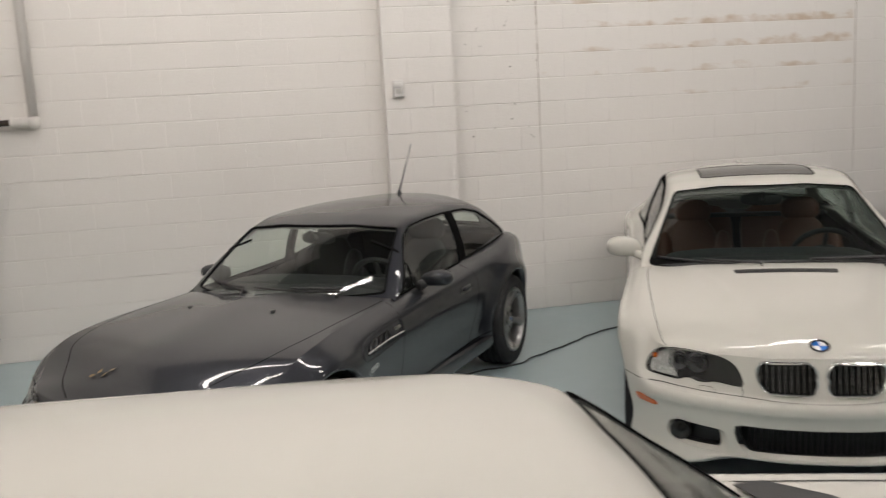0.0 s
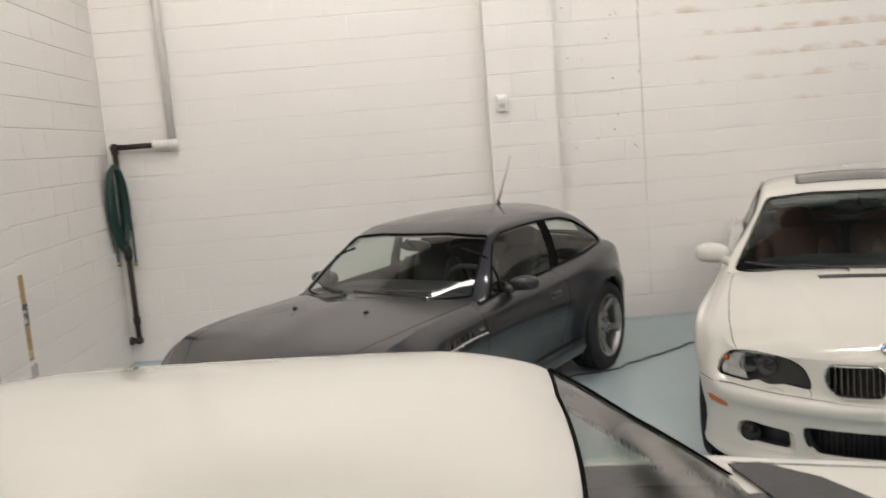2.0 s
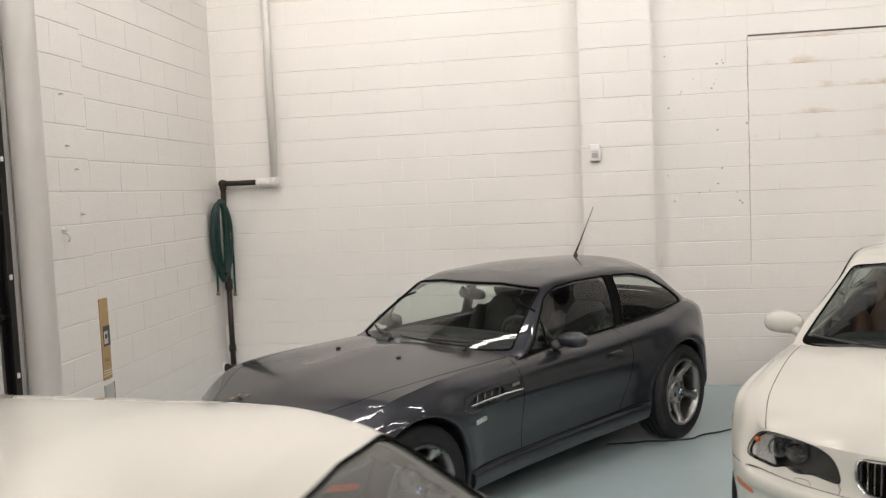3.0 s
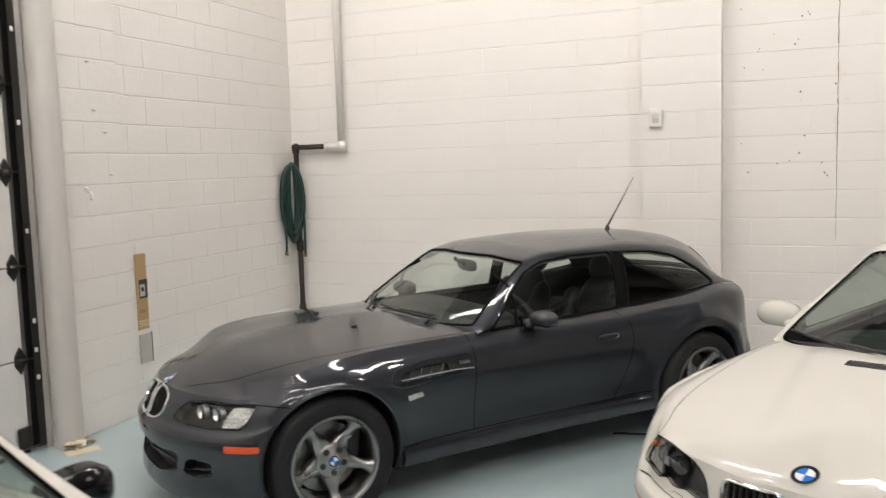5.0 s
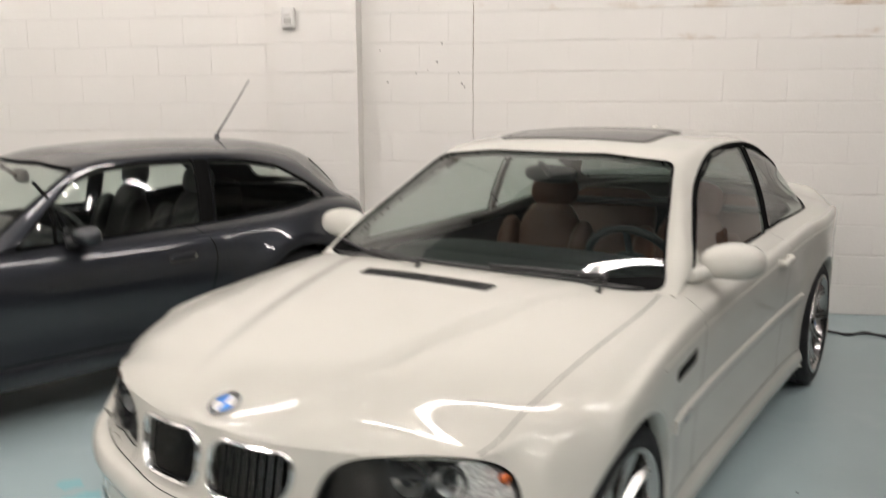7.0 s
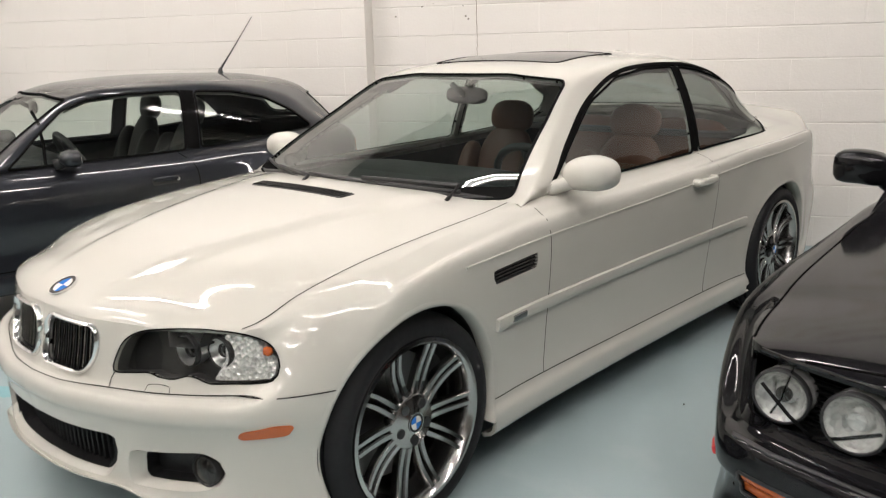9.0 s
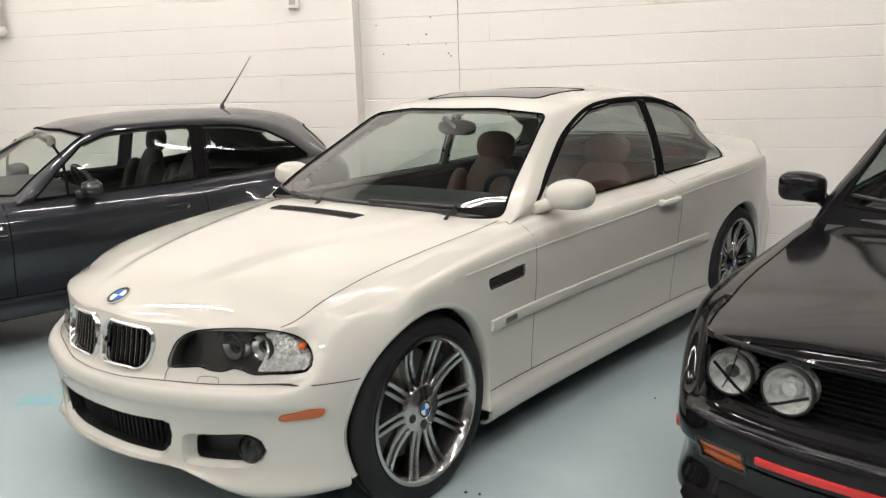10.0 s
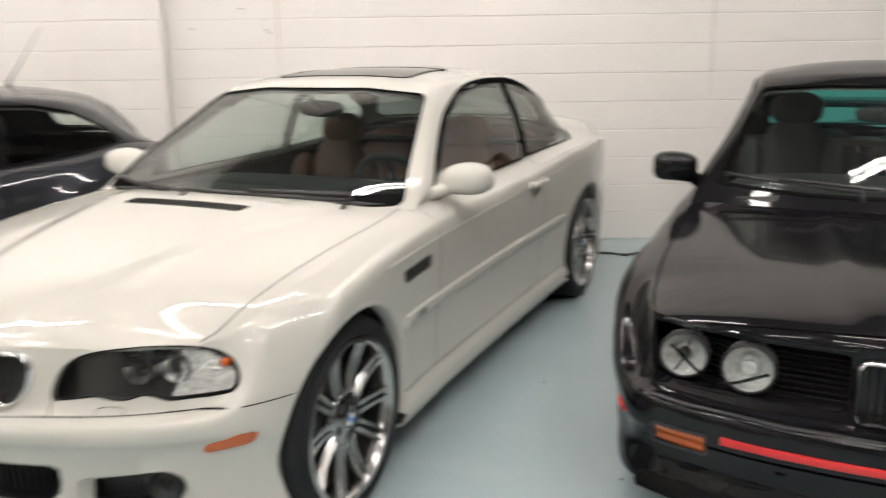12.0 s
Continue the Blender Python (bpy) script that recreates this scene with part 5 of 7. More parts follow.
# ---- the dark grey hatch coupe ----
def grey_coupe():
    ztop = curve((0.55, 0.574), (0.42, 0.640), (0.28, 0.708), (0.12, 0.757), (0.0, 0.779), (-0.3, 0.801), (-0.7, 0.808), (-0.86, 0.810), (-1.3, 0.812), (-1.9, 0.824), (-2.3, 0.848), (-2.66, 0.892), (-3.0, 0.880), (-3.2, 0.845))

    def side(x):
        zt = ztop(x)
        return [(0.185, 0.095), (0.22, 0.045), (0.285, 0.036), (0.42, 0.032), (0.56, 0.010), (min(0.66, zt - 0.125), 0.004), (zt - 0.055, 0.034), (zt, 0.105)]

    def rise(x, y):
        return 0.012 * math.exp(-(y / 0.16) ** 2) * step01(-0.55, -0.1, -x) * step01(-0.8, -0.5, x)

    kidney = rounded([(0.016, 0.488), (0.138, 0.496), (0.192, 0.552), (0.184, 0.606), (0.11, 0.628), (0.018, 0.630)], 0.03)
    lamp = [(p[0], p[1]) for p in rounded([(0.268, 0.526), (0.300, 0.578), (0.335, 0.611), (0.456, 0.626), (0.656, 0.616), (0.662, 0.565), (0.646, 0.518), (0.511, 0.512), (0.367, 0.517)], 0.02)]
    intake = rounded([(-0.372, 0.382), (0.372, 0.382), (0.340, 0.284), (0.2, 0.258), (-0.2, 0.258), (-0.340, 0.284)], 0.02)
    duct = rounded([(0.384, 0.288), (0.412, 0.348), (0.462, 0.372), (0.560, 0.360), (0.554, 0.298), (0.47, 0.280)], 0.012)
    gill = rounded([(-0.355, 0.640), (-0.362, 0.682), (-0.46, 0.702), (-0.63, 0.704), (-0.645, 0.648), (-0.50, 0.636)], 0.012)
    spec = dict(
        name="hatch_coupe", label="dusty dark grey metallic hatch coupe with five-spoke wheels", paint=PAINT_GREY,
        outline=[(-3.17, 0), (-3.15, 0.35), (-3.07, 0.60), (-2.88, 0.77), (-2.42, 0.830), (-1.9, 0.782), (-1.3, 0.762), (-0.7, 0.768), (-0.3, 0.788), (0, 0.797), (0.26, 0.762), (0.46, 0.655), (0.60, 0.455), (0.685, 0.215), (0.705, 0)],
        fx=(0.12, 0.5), rx=(-2.7, -3.1), legs=[3, 4, 6, 8, 8, 8, 7], axle_z=0.318,
        front=[(0.150, 0.05), (0.178, 0.010), (0.30, 0.018), (0.425, 0.0), (0.478, 0.012), (0.512, 0.045), (0.580, 0.072), (0.640, 0.115)],
        rear=[(0.22, 0.10), (0.26, 0.05), (0.35, 0.0), (0.45, 0.0), (0.52, 0.03), (0.65, 0.05), (0.80, 0.06), (0.86, 0.10)],
        side=side, rise=rise, flares=[(0, 0.375, 0.018), (-2.42, 0.385, 0.030)], bend=0.14, deck=26, crown=2.2,
        spine=curve((0.60, 0.632), (0.55, 0.655), (0.48, 0.690), (0.38, 0.730), (0.28, 0.764), (0.15, 0.796), (0.0, 0.818), (-0.2, 0.836), (-0.4, 0.849), (-0.7, 0.858), (-1.0, 0.868), (-3.0, 0.90), (-3.2, 0.86)),
        cuts=[("front2", kidney), ("front2", lamp), ("front", intake), ("front2", duct), ("left", gill)],
        arches=[(0, 0.350), (-2.42, 0.350)], well=(0.46, 0.765), track=(0.665, 0.715), base=2.42, tyre=(0.318, 0.222, 0.230), style="star", kit=WHEEL_KIT_SATIN, under=(0.36, -3.0),
        cabin=dict(
            x=(-0.60, -3.06), bend=curve((-0.60, 0.26), (-0.75, 0.24), (-1.28, 0.08), (-1.7, 0.0), (-2.4, -0.02), (-3.22, -0.16)),
            spine=curve((-0.60, 0.795), (-0.72, 0.870), (-1.0, 1.038), (-1.26, 1.168), (-1.45, 1.208), (-1.9, 1.232), (-2.4, 1.222), (-2.7, 1.185), (-2.84, 1.148), (-2.94, 1.07), (-3.08, 0.88)),
            rail_y=curve((-0.60, 0.67), (-0.75, 0.655), (-1.0, 0.585), (-1.28, 0.525), (-1.7, 0.545), (-2.4, 0.55), (-2.7, 0.565), (-2.9, 0.555), (-3.2, 0.50)),
            rail_z=curve((-0.60, 0.80), (-0.75, 0.898), (-1.0, 1.036), (-1.28, 1.148), (-1.5, 1.174), (-2.0, 1.180), (-2.35, 1.148), (-2.58, 1.092), (-2.80, 0.990), (-2.95, 0.91), (-3.2, 0.82)),
            belt_y=lambda x: 0.668 + 0.03 * step01(1.9, 2.4, -x) - 0.12 * step01(2.6, 3.05, -x), belt_z=lambda x: ztop(x) - 0.012,
            opening=[(-0.72, 0.0), (-0.74, 0.3), (-0.82, 0.5), (-0.93, 0.60), (-1.05, 0.650), (-2.6, 0.65), (-2.9, 0.55), (-3.02, 0.3), (-3.05, 0.0)],
            windows=[("front", rounded([(-0.622, 0.838), (-0.3, 0.832), (0.3, 0.832), (0.622, 0.838), (0.512, 1.130), (0.25, 1.154), (-0.25, 1.154), (-0.512, 1.130)], 0.02), GLASS),
                     ("left", rounded([(-0.945, 0.812), (-1.10, 0.952), (-1.26, 1.078), (-1.40, 1.130), (-1.60, 1.147), (-1.895, 1.147), (-1.862, 0.828)], 0.025), GLASS),
                     ("left", rounded([(-1.950, 0.835), (-1.975, 1.143), (-2.20, 1.130), (-2.39, 1.090), (-2.54, 1.005), (-2.64, 0.915), (-2.62, 0.892)], 0.03), GLASS),
                     ("rear", rounded([(-0.42, 0.93), (0.42, 0.93), (0.38, 1.085), (-0.38, 1.085)], 0.05), GLASS)],
            liner=1.09, tub=(-0.86, -2.95, 0.64), dash=(-1.10, 0.84), seat=(-1.62, 0.27, 0.92), leather=LEATHER_BLACK, mirror=(-1.25, 1.075), seal=0.012),
    )

    def rule(p, n):
        ay = abs(p.y)
        if p.x > 0.29 and p.z < 0.495:
            return "front_bumper"
        if p.x < -2.8 and p.z < 0.55:
            return "rear_bumper"
        if -1.84 < p.x < -0.80 and p.z > 0.318 and ay > 0.55:
            return "door:left" if p.y > 0 else "door:right"
        if p.z < 0.318 and -2.2 < p.x < -0.3:
            return "sill:left" if p.y > 0 else "sill:right"
        if p.x > -1.0 and p.z > 0.56 and (n.z > 0.72 or ay < 0.5) and ay < 0.69:
            return "bonnet"
        return "wing:left" if p.y > 0 else "wing:right"

    spec["rule"] = rule
    root, skin, top = make_car(spec)
    for line in ([(-0.797, 0.805), (-0.801, 0.64), (-0.80, 0.45), (-0.798, 0.318)], [(-1.81, 0.818), (-1.865, 0.76), (-1.884, 0.68), (-1.85, 0.48), (-1.755, 0.318)], [(-0.798, 0.318), (-1.3, 0.316), (-1.755, 0.318)], [(-0.35, 0.318), (-0.798, 0.318)], [(-1.755, 0.318), (-2.05, 0.330)]):
        twin_line(skin, "shut_line", "left", smooth([(*p, 0) for p in line], 0.03), 0.005, GAP, root)
    twin_line(skin, "shut_line", "top", smooth([(0.535, 0.215, 0), (0.472, 0.300, 0), (0.389, 0.385, 0), (0.267, 0.475, 0), (0.14, 0.565, 0), (-0.085, 0.622, 0), (-0.3, 0.638, 0), (-0.62, 0.645, 0), (-0.80, 0.645, 0)], 0.03), 0.005, GAP, root)
    twin_line(skin, "shut_line", "left", smooth([(0.50, 0.610, 0), (0.40, 0.618, 0), (0.30, 0.622, 0), (0.20, 0.618, 0)], 0.02), 0.005, GAP, root)
    twin_line(skin, "bumper_crease", "front", smooth([(0.0, 0.462, 0), (0.3, 0.462, 0), (0.6, 0.466, 0), (0.72, 0.470, 0)], 0.03), 0.010, PAINT_GREY, root, lift=0.0, height=0.004)
    for s in (1, -1):
        sd = "left" if s > 0 else "right"
        kp = [(s * p[0], p[1]) for p in kidney]
        part("grille_backing", patch(skin, "front", kp, lift=-0.04, depth=0), GRILLE, root)
        part("grille_surround", ribbon(skin, "front", kp, 0.016, 0.0, closed=True, height=0.014), CHROME, root, "chrome grille surround", smooth=True)
        for k in range(7):
            y = 0.034 + k * 0.0235
            part("grille_slat", ribbon(skin, "front", [(s * y, (0.494 if y < 0.14 else 0.52) + t * (0.128 if y < 0.14 else 0.09)) for t in (0, 0.5, 1)], 0.006, -0.02, height=0.012), GRILLE, root)
        lp = [(s * a, b) for a, b in lamp]
        unit = new("headlight")
        unit.parent = root
        part("housing", patch(skin, "front", lp, lift=-0.05, depth=-0.045, rings=4), IRON, unit, smooth=True)
        for y, r, z in ((0.408, 0.032, 0.566), (0.498, 0.032, 0.568)):
            co, n = skin.at("front", s * y, z)
            lamp_cup(unit, co + Vector((-0.028, 0, 0)), r, 0.035, (1, 0.15 * s, 0.0), (BOWL, LENS, TRIM), lens=False, name="reflector")
        outer = [(s * p[0], p[1]) for p in rounded([(0.562, 0.522), (0.575, 0.613), (0.648, 0.609), (0.653, 0.565), (0.636, 0.526)], 0.010)]
        part("indicator", patch(skin, "front", outer, lift=-0.012, depth=0.01), INDICATOR, unit, "clear faceted indicator", smooth=True)
        part("lens", patch(skin, "front", lp, lift=0.001, depth=0, rings=6), LENS, unit, smooth=True).visible_shadow = False
        part("lens_seal", ribbon(skin, "front", lp, 0.005, 0.001, closed=True), SEAL, unit)
        dp = [(s * p[0], p[1]) for p in duct]
        part("duct_recess", patch(skin, "front", dp, lift=-0.07, depth=-0.06), TRIM, root)
        part("duct_vane", ribbon(skin, "front", [(s * 0.43, 0.304), (s * 0.49, 0.312), (s * 0.545, 0.322)], 0.010, -0.03, height=0.012), PAINT_GREY, root)
        part("side_marker", patch(skin, sd, rounded([(0.482, 0.424), (0.482, 0.454), (0.352, 0.455), (0.354, 0.426)], 0.008), lift=0.004, depth=0.006), REDLENS, root, "red-orange side marker", smooth=True)
        part("gill_recess", patch(skin, sd, gill, lift=-0.025, depth=-0.022), TRIM, root)
        outline = rounded([(-0.29, 0.650), (-0.33, 0.708), (-0.48, 0.728), (-0.785, 0.728), (-0.785, 0.636), (-0.50, 0.616), (-0.35, 0.618)], 0.02)
        part("gill_frame", ribbon(skin, sd, outline, 0.006, 0.0, closed=True, height=0.004), PAINT_GREY, root, smooth=True)
        part("gill_bar", ribbon(skin, sd, [(-0.35, 0.656), (-0.5, 0.660), (-0.64, 0.660), (-0.785, 0.656)], 0.009, 0.003, height=0.006), CHROME, root, "chrome bar across the gill", smooth=True)
        for k in range(4):
            x = -0.405 - k * 0.062
            part("gill_slat", ribbon(skin, sd, [(x + 0.016, 0.640), (x - 0.002, 0.668), (x - 0.022, 0.698)], 0.005, -0.008, height=0.008), CHROME, root)
        part("gill_badge", ribbon(skin, sd, [(-0.70, 0.690), (-0.765, 0.690)], 0.020, 0.002, height=0.003), ALLOY, root)
        part("side_repeater", patch(skin, sd, rounded([(-0.395, 0.545), (-0.39, 0.572), (-0.475, 0.580), (-0.485, 0.556)], 0.008), lift=0.004, depth=0.005), INDICATOR, root, smooth=True)
        part("door_handle_recess", patch(skin, sd, rounded([(-1.625, 0.664), (-1.625, 0.704), (-1.775, 0.710), (-1.775, 0.668)], 0.015), lift=0.001, depth=0), TRIM, root)
        co, n = skin.at(sd, -1.695, 0.694)
        part("door_handle", moved(blob(0, 0, 0, 0.07, 0.010, 0.014, 3), Matrix.Translation(co + n * 0.012)), PAINT_GREY, root, smooth=True)
        co, n = skin.at(sd, -1.765, 0.690)
        part("door_lock", moved(lathe([(0, 0.004), (0.010, 0.003), (0.011, 0)], 16), Matrix.Translation(co + n * 0.002) @ Matrix.Diagonal((1, s, 1, 1))), CHROME, root, smooth=True)
        part("sill_skirt", ribbon(skin, sd, [(-0.36, 0.262), (-0.7, 0.258), (-1.3, 0.256), (-2.03, 0.262)], 0.095, -0.004, height=0.034), PAINT_GREY, root, smooth=True)
        part("door_pillar", ribbon(top, sd, [(-1.906, 0.832), (-1.912, 0.91), (-1.919, 0.99), (-1.926, 1.07), (-1.935, 1.146)], 0.078, 0.001, height=0.003), SEAL, root, "black pillar between the side windows", smooth=True)
        part("quarter_pillar", ribbon(top, sd, [(-1.13, 0.822), (-1.135, 0.92), (-1.142, 1.02), (-1.15, 1.075)], 0.016, 0.002, height=0.004), SEAL, root)
        co, n = skin.at("top", -0.355, s * 0.26)
        part("washer_nozzle", moved(blob(0, 0, 0.004, 0.016, 0.010, 0.008), Matrix.Translation(co)), TRIM, root, smooth=True)
        part("tail_lamp", patch(skin, sd, rounded([(-2.98, 0.66), (-2.98, 0.80), (-3.08, 0.79), (-3.10, 0.67)], 0.02), lift=0.003, depth=0.004), REDLENS, root)
    part("intake_recess", patch(skin, "front", [(p[0], p[1]) for p in intake], lift=-0.07, depth=-0.06), TRIM, root)
    part("intake_bar", ribbon(skin, "front", [(-0.31, 0.318), (0, 0.318), (0.31, 0.318)], 0.012, -0.03, height=0.012), TRIM, root)
    co, n = skin.at("front", 0, 0.650)
    roundel(root, Matrix.Translation(co + n * 0.004) @ n.to_track_quat("Z", "Y").to_matrix().to_4x4(), 0.038)
    door_mirror(root, (-1.235, 0.778, 0.855), (0.068, 0.100, 0.046), (-1.16, 0.700, 0.820), PAINT_GREY, TRIM)
    wiper(root, top, [(0.42, 0.850), (0.15, 0.862), (-0.10, 0.872)], TRIM)
    wiper(root, top, [(-0.14, 0.852), (-0.35, 0.868), (-0.52, 0.885)], TRIM)
    # roof aerial, leaning back
    co, n = top.at("top", -2.39, 0)
    aerial = new("aerial")
    aerial.parent = root
    part("foot", moved(lathe([(0.0, 0.03), (0.010, 0.028), (0.018, 0.0), (0.022, -0.004)], 16, "z"), Matrix.Translation(co)), TRIM, aerial, smooth=True)
    part("rod", tube([co + Vector((0, 0, 0.02)), co + Vector((-0.07, 0, 0.11)), co + Vector((-0.245, 0, 0.345))], 0.0058, 8, taper=lambda u: 1.25 - 0.85 * u), TRIM, aerial, smooth=True)
    # dead leaves in the dust near the nose
    for k, (x, y) in enumerate(((0.40, -0.12), (0.385, -0.16), (0.41, -0.18), (0.37, -0.10))):
        co, n = skin.at("top", x, y)
        b = bmesh.new()
        bmesh.ops.create_grid(b, x_segments=3, y_segments=2, size=0.012)
        for v in b.verts:
            v.co.z = 0.004 + 0.12 * v.co.x * v.co.y * 40 * 0.02 + 0.004 * math.sin(k + v.co.x * 90)
        part("dead_leaf", moved(b, Matrix.Translation(co + n * 0.002) @ n.to_track_quat("Z", "Y").to_matrix().to_4x4() @ pose(0, 0, 0, 0, 0, 40 * k)), LEAF, root)
    return root


LEAF = plain("dry_leaf", (0.16, 0.11, 0.05), 0.8, grain=0.6, scale=60)
gc = grey_coupe()
gc.matrix_basis = pose(-0.188, 4.394, 0, 0, 0, -125.0)


# ---- two square-cut coupes: a black one with red bumper trim, a white one ----
def square_coupe(name, label, paint, mirror_paint, leather, black_front, mirror_at, foot_at, nose=0.0, wrap=1.0, tail=0.0):
    """nose raises bonnet and scuttle, wrap is how far the windscreen curves round, tail lengthens the roof."""
    top_line = curve((0.66, 0.690), (0.5, 0.715), (0.2, 0.760), (0.0, 0.785), (-0.5, 0.838), (-0.75, 0.860), (-1.5, 0.875), (-2.5, 0.895), (-3.4, 0.900))

    def ztop(x):
        return top_line(x) + nose * step01(-0.66, -0.2, -x)

    def side(x):
        zt = ztop(x)
        return [(0.19, 0.085), (0.225, 0.035), (0.30, 0.020), (0.42, 0.012), (0.55, 0.0), (min(0.70, zt - 0.07), 0.008), (zt - 0.022, 0.040), (zt, 0.095)]

    def rise(x, y):
        edge = 0.135 + (0.65 - x) * 0.10
        return 0.012 * (1 - step01(edge - 0.02, edge + 0.02, abs(y))) * step01(-0.70, -0.45, -x) * step01(-0.6, -0.3, x)

    back = -3.50 if black_front else -3.34
    kidney = rounded([(0.012, 0.488), (0.122, 0.488), (0.136, 0.503), (0.136, 0.632), (0.122, 0.648), (0.012, 0.648)], 0.015)
    panel = [(p[0], p[1]) for p in rounded([(0.150, 0.508), (0.150, 0.662), (0.655, 0.662), (0.668, 0.60), (0.655, 0.508)], 0.02)]
    blinker = [(p[0], p[1]) for p in rounded([(0.484, 0.324), (0.484, 0.392), (0.632, 0.388), (0.632, 0.320)], 0.008)]
    spec = dict(
        name=name, label=label, paint=paint,
        outline=[(back, 0), (back + 0.01, 0.34), (back + 0.10, 0.60), (-3.12, 0.755), (-2.56, 0.825), (-1.9, 0.805), (-1.0, 0.80), (0, 0.822), (0.3, 0.80), (0.5, 0.755), (0.64, 0.665), (0.73, 0.42), (0.762, 0.2), (0.77, 0)],
        fx=(0.2, 0.55), rx=(-3.0, -3.4), legs=[3, 4, 6, 6, 7, 7, 6], axle_z=0.31,
        front=[(0.165, 0.07), (0.195, 0.0), (0.285, 0.025), (0.345, 0.022), (0.372, 0.0), (0.455, 0.004), (0.492, 0.060), (0.680, 0.072)],
        rear=[(0.22, 0.08), (0.26, 0.03), (0.35, 0.0), (0.45, 0.0), (0.55, 0.03), (0.70, 0.03), (0.86, 0.05), (0.89, 0.10)],
        side=side, rise=rise, flares=[(0, 0.37, 0.020), (-2.56, 0.37, 0.020)], bend=0.06, deck=26, crown=3.0,
        spine=curve((0.70, 0.685), (0.67, 0.705), (0.5, 0.748 + nose * 0.2), (0.2, 0.790 + nose * 0.5), (-0.2, 0.832 + nose * 0.8), (-0.55, 0.866 + nose * 0.8), (-0.8, 0.885 + nose * 0.8), (-2.8, 0.92), (-3.4, 0.92)),
        cuts=[("front2", kidney), ("front2", panel), ("front2", blinker)],
        arches=[(0, 0.342), (-2.56, 0.342)], well=(0.48, 0.79), track=(0.695, 0.70), base=2.56, tyre=(0.31, 0.215, 0.225), style="twin", kit=WHEEL_KIT_SATIN, under=(0.36, -3.2),
        cabin=dict(
            x=(-0.42, -2.9), bend=curve((-0.42, 0.17 * wrap), (-0.55, 0.15 * wrap), (-1.05, 0.07 * wrap), (-1.5, 0.0), (-2.2, -0.02), (-2.9, -0.12)),
            spine=curve((-0.42, 0.775), (-0.52, 0.862), (-0.8, 1.086), (-1.05, 1.262), (-1.15, 1.305), (-1.5, 1.350), (-2.0 - tail, 1.343 + 0.03 * tail), (-2.35 - tail, 1.26), (-2.6 - tail * 0.7, 1.10), (-2.9, 0.90)),
            rail_y=curve((-0.42, 0.685), (-0.55, 0.672), (-0.8, 0.585), (-1.05, 0.512), (-1.5, 0.530), (-2.2, 0.535), (-2.9, 0.57)),
            rail_z=curve((-0.42, 0.780), (-0.55, 0.884), (-0.8, 1.074), (-1.08, 1.258), (-1.3, 1.290), (-1.9 - tail, 1.293), (-2.25 - tail, 1.215), (-2.6 - tail * 0.5, 1.02), (-2.85, 0.90)),
            belt_y=lambda x: 0.705, belt_z=lambda x: ztop(x) - 0.012,
            opening=[(-0.53, 0.0), (-0.545, 0.3), (-0.60, 0.5), (-0.70, 0.63), (-0.82, 0.685), (-2.4, 0.68), (-2.65, 0.55), (-2.72, 0.3), (-2.75, 0.0)],
            windows=[("front", rounded([(-0.63, 0.878), (-0.3, 0.862), (0.3, 0.862), (0.63, 0.878), (0.490, 1.238), (0.25, 1.256), (-0.25, 1.256), (-0.490, 1.238)], 0.03), GLASS if black_front else GLASS_SOFT),
                     ("left", rounded([(-0.76, 0.880), (-0.98, 1.080), (-1.17, 1.235), (-1.35, 1.260), (-1.74, 1.262), (-1.80, 0.893)], 0.03), GLASS),
                     ("left", rounded([(-1.86, 0.895), (-1.805, 1.257), (-2.02, 1.240), (-2.28, 0.960), (-2.26, 0.912)], 0.03), GLASS),
                     ("rear", rounded([(-0.54, 0.95), (0.54, 0.95), (0.44, 1.215), (-0.44, 1.215)], 0.05), BAND)],
            liner=1.17, tub=(-0.66, -2.6, 0.65), dash=(-0.92, 0.865), seat=(-1.48, 0.30, 1.0), bench=-2.05, leather=leather, mirror=(-1.12, 1.13), seal=0.016 if black_front else 0.007),
    )

    def rule(p, n):
        ay = abs(p.y)
        if p.x > 0.30 and p.z < 0.485:
            return "front_bumper"
        if p.x < -3.1 and p.z < 0.5:
            return "rear_bumper"
        if -1.76 < p.x < -0.60 and p.z > 0.30 and ay > 0.55:
            return "door:left" if p.y > 0 else "door:right"
        if p.x > -0.72 and p.z > 0.67 and n.z > 0.5 and ay < 0.66:
            return "bonnet"
        if p.x < -2.6 and ay < 0.6 and p.z > 0.6:
            return "boot_lid"
        return "wing:left" if p.y > 0 else "wing:right"

    spec["rule"] = rule
    root, skin, top = make_car(spec)
    for line in ([(-0.60, 0.845), (-0.605, 0.6), (-0.60, 0.30)], [(-1.76, 0.885), (-1.775, 0.6), (-1.72, 0.30)], [(-0.60, 0.30), (-1.72, 0.30)]):
        twin_line(skin, "shut_line", "left", smooth([(*p, 0) for p in line], 0.03), 0.005, GAP, root)
    twin_line(skin, "shut_line", "top", smooth([(0.665, 0.05, 0), (0.655, 0.3, 0), (0.615, 0.56, 0), (0.55, 0.655, 0), (0.2, 0.700, 0), (-0.3, 0.705, 0), (-0.60, 0.700, 0)], 0.03), 0.006, GAP, root)
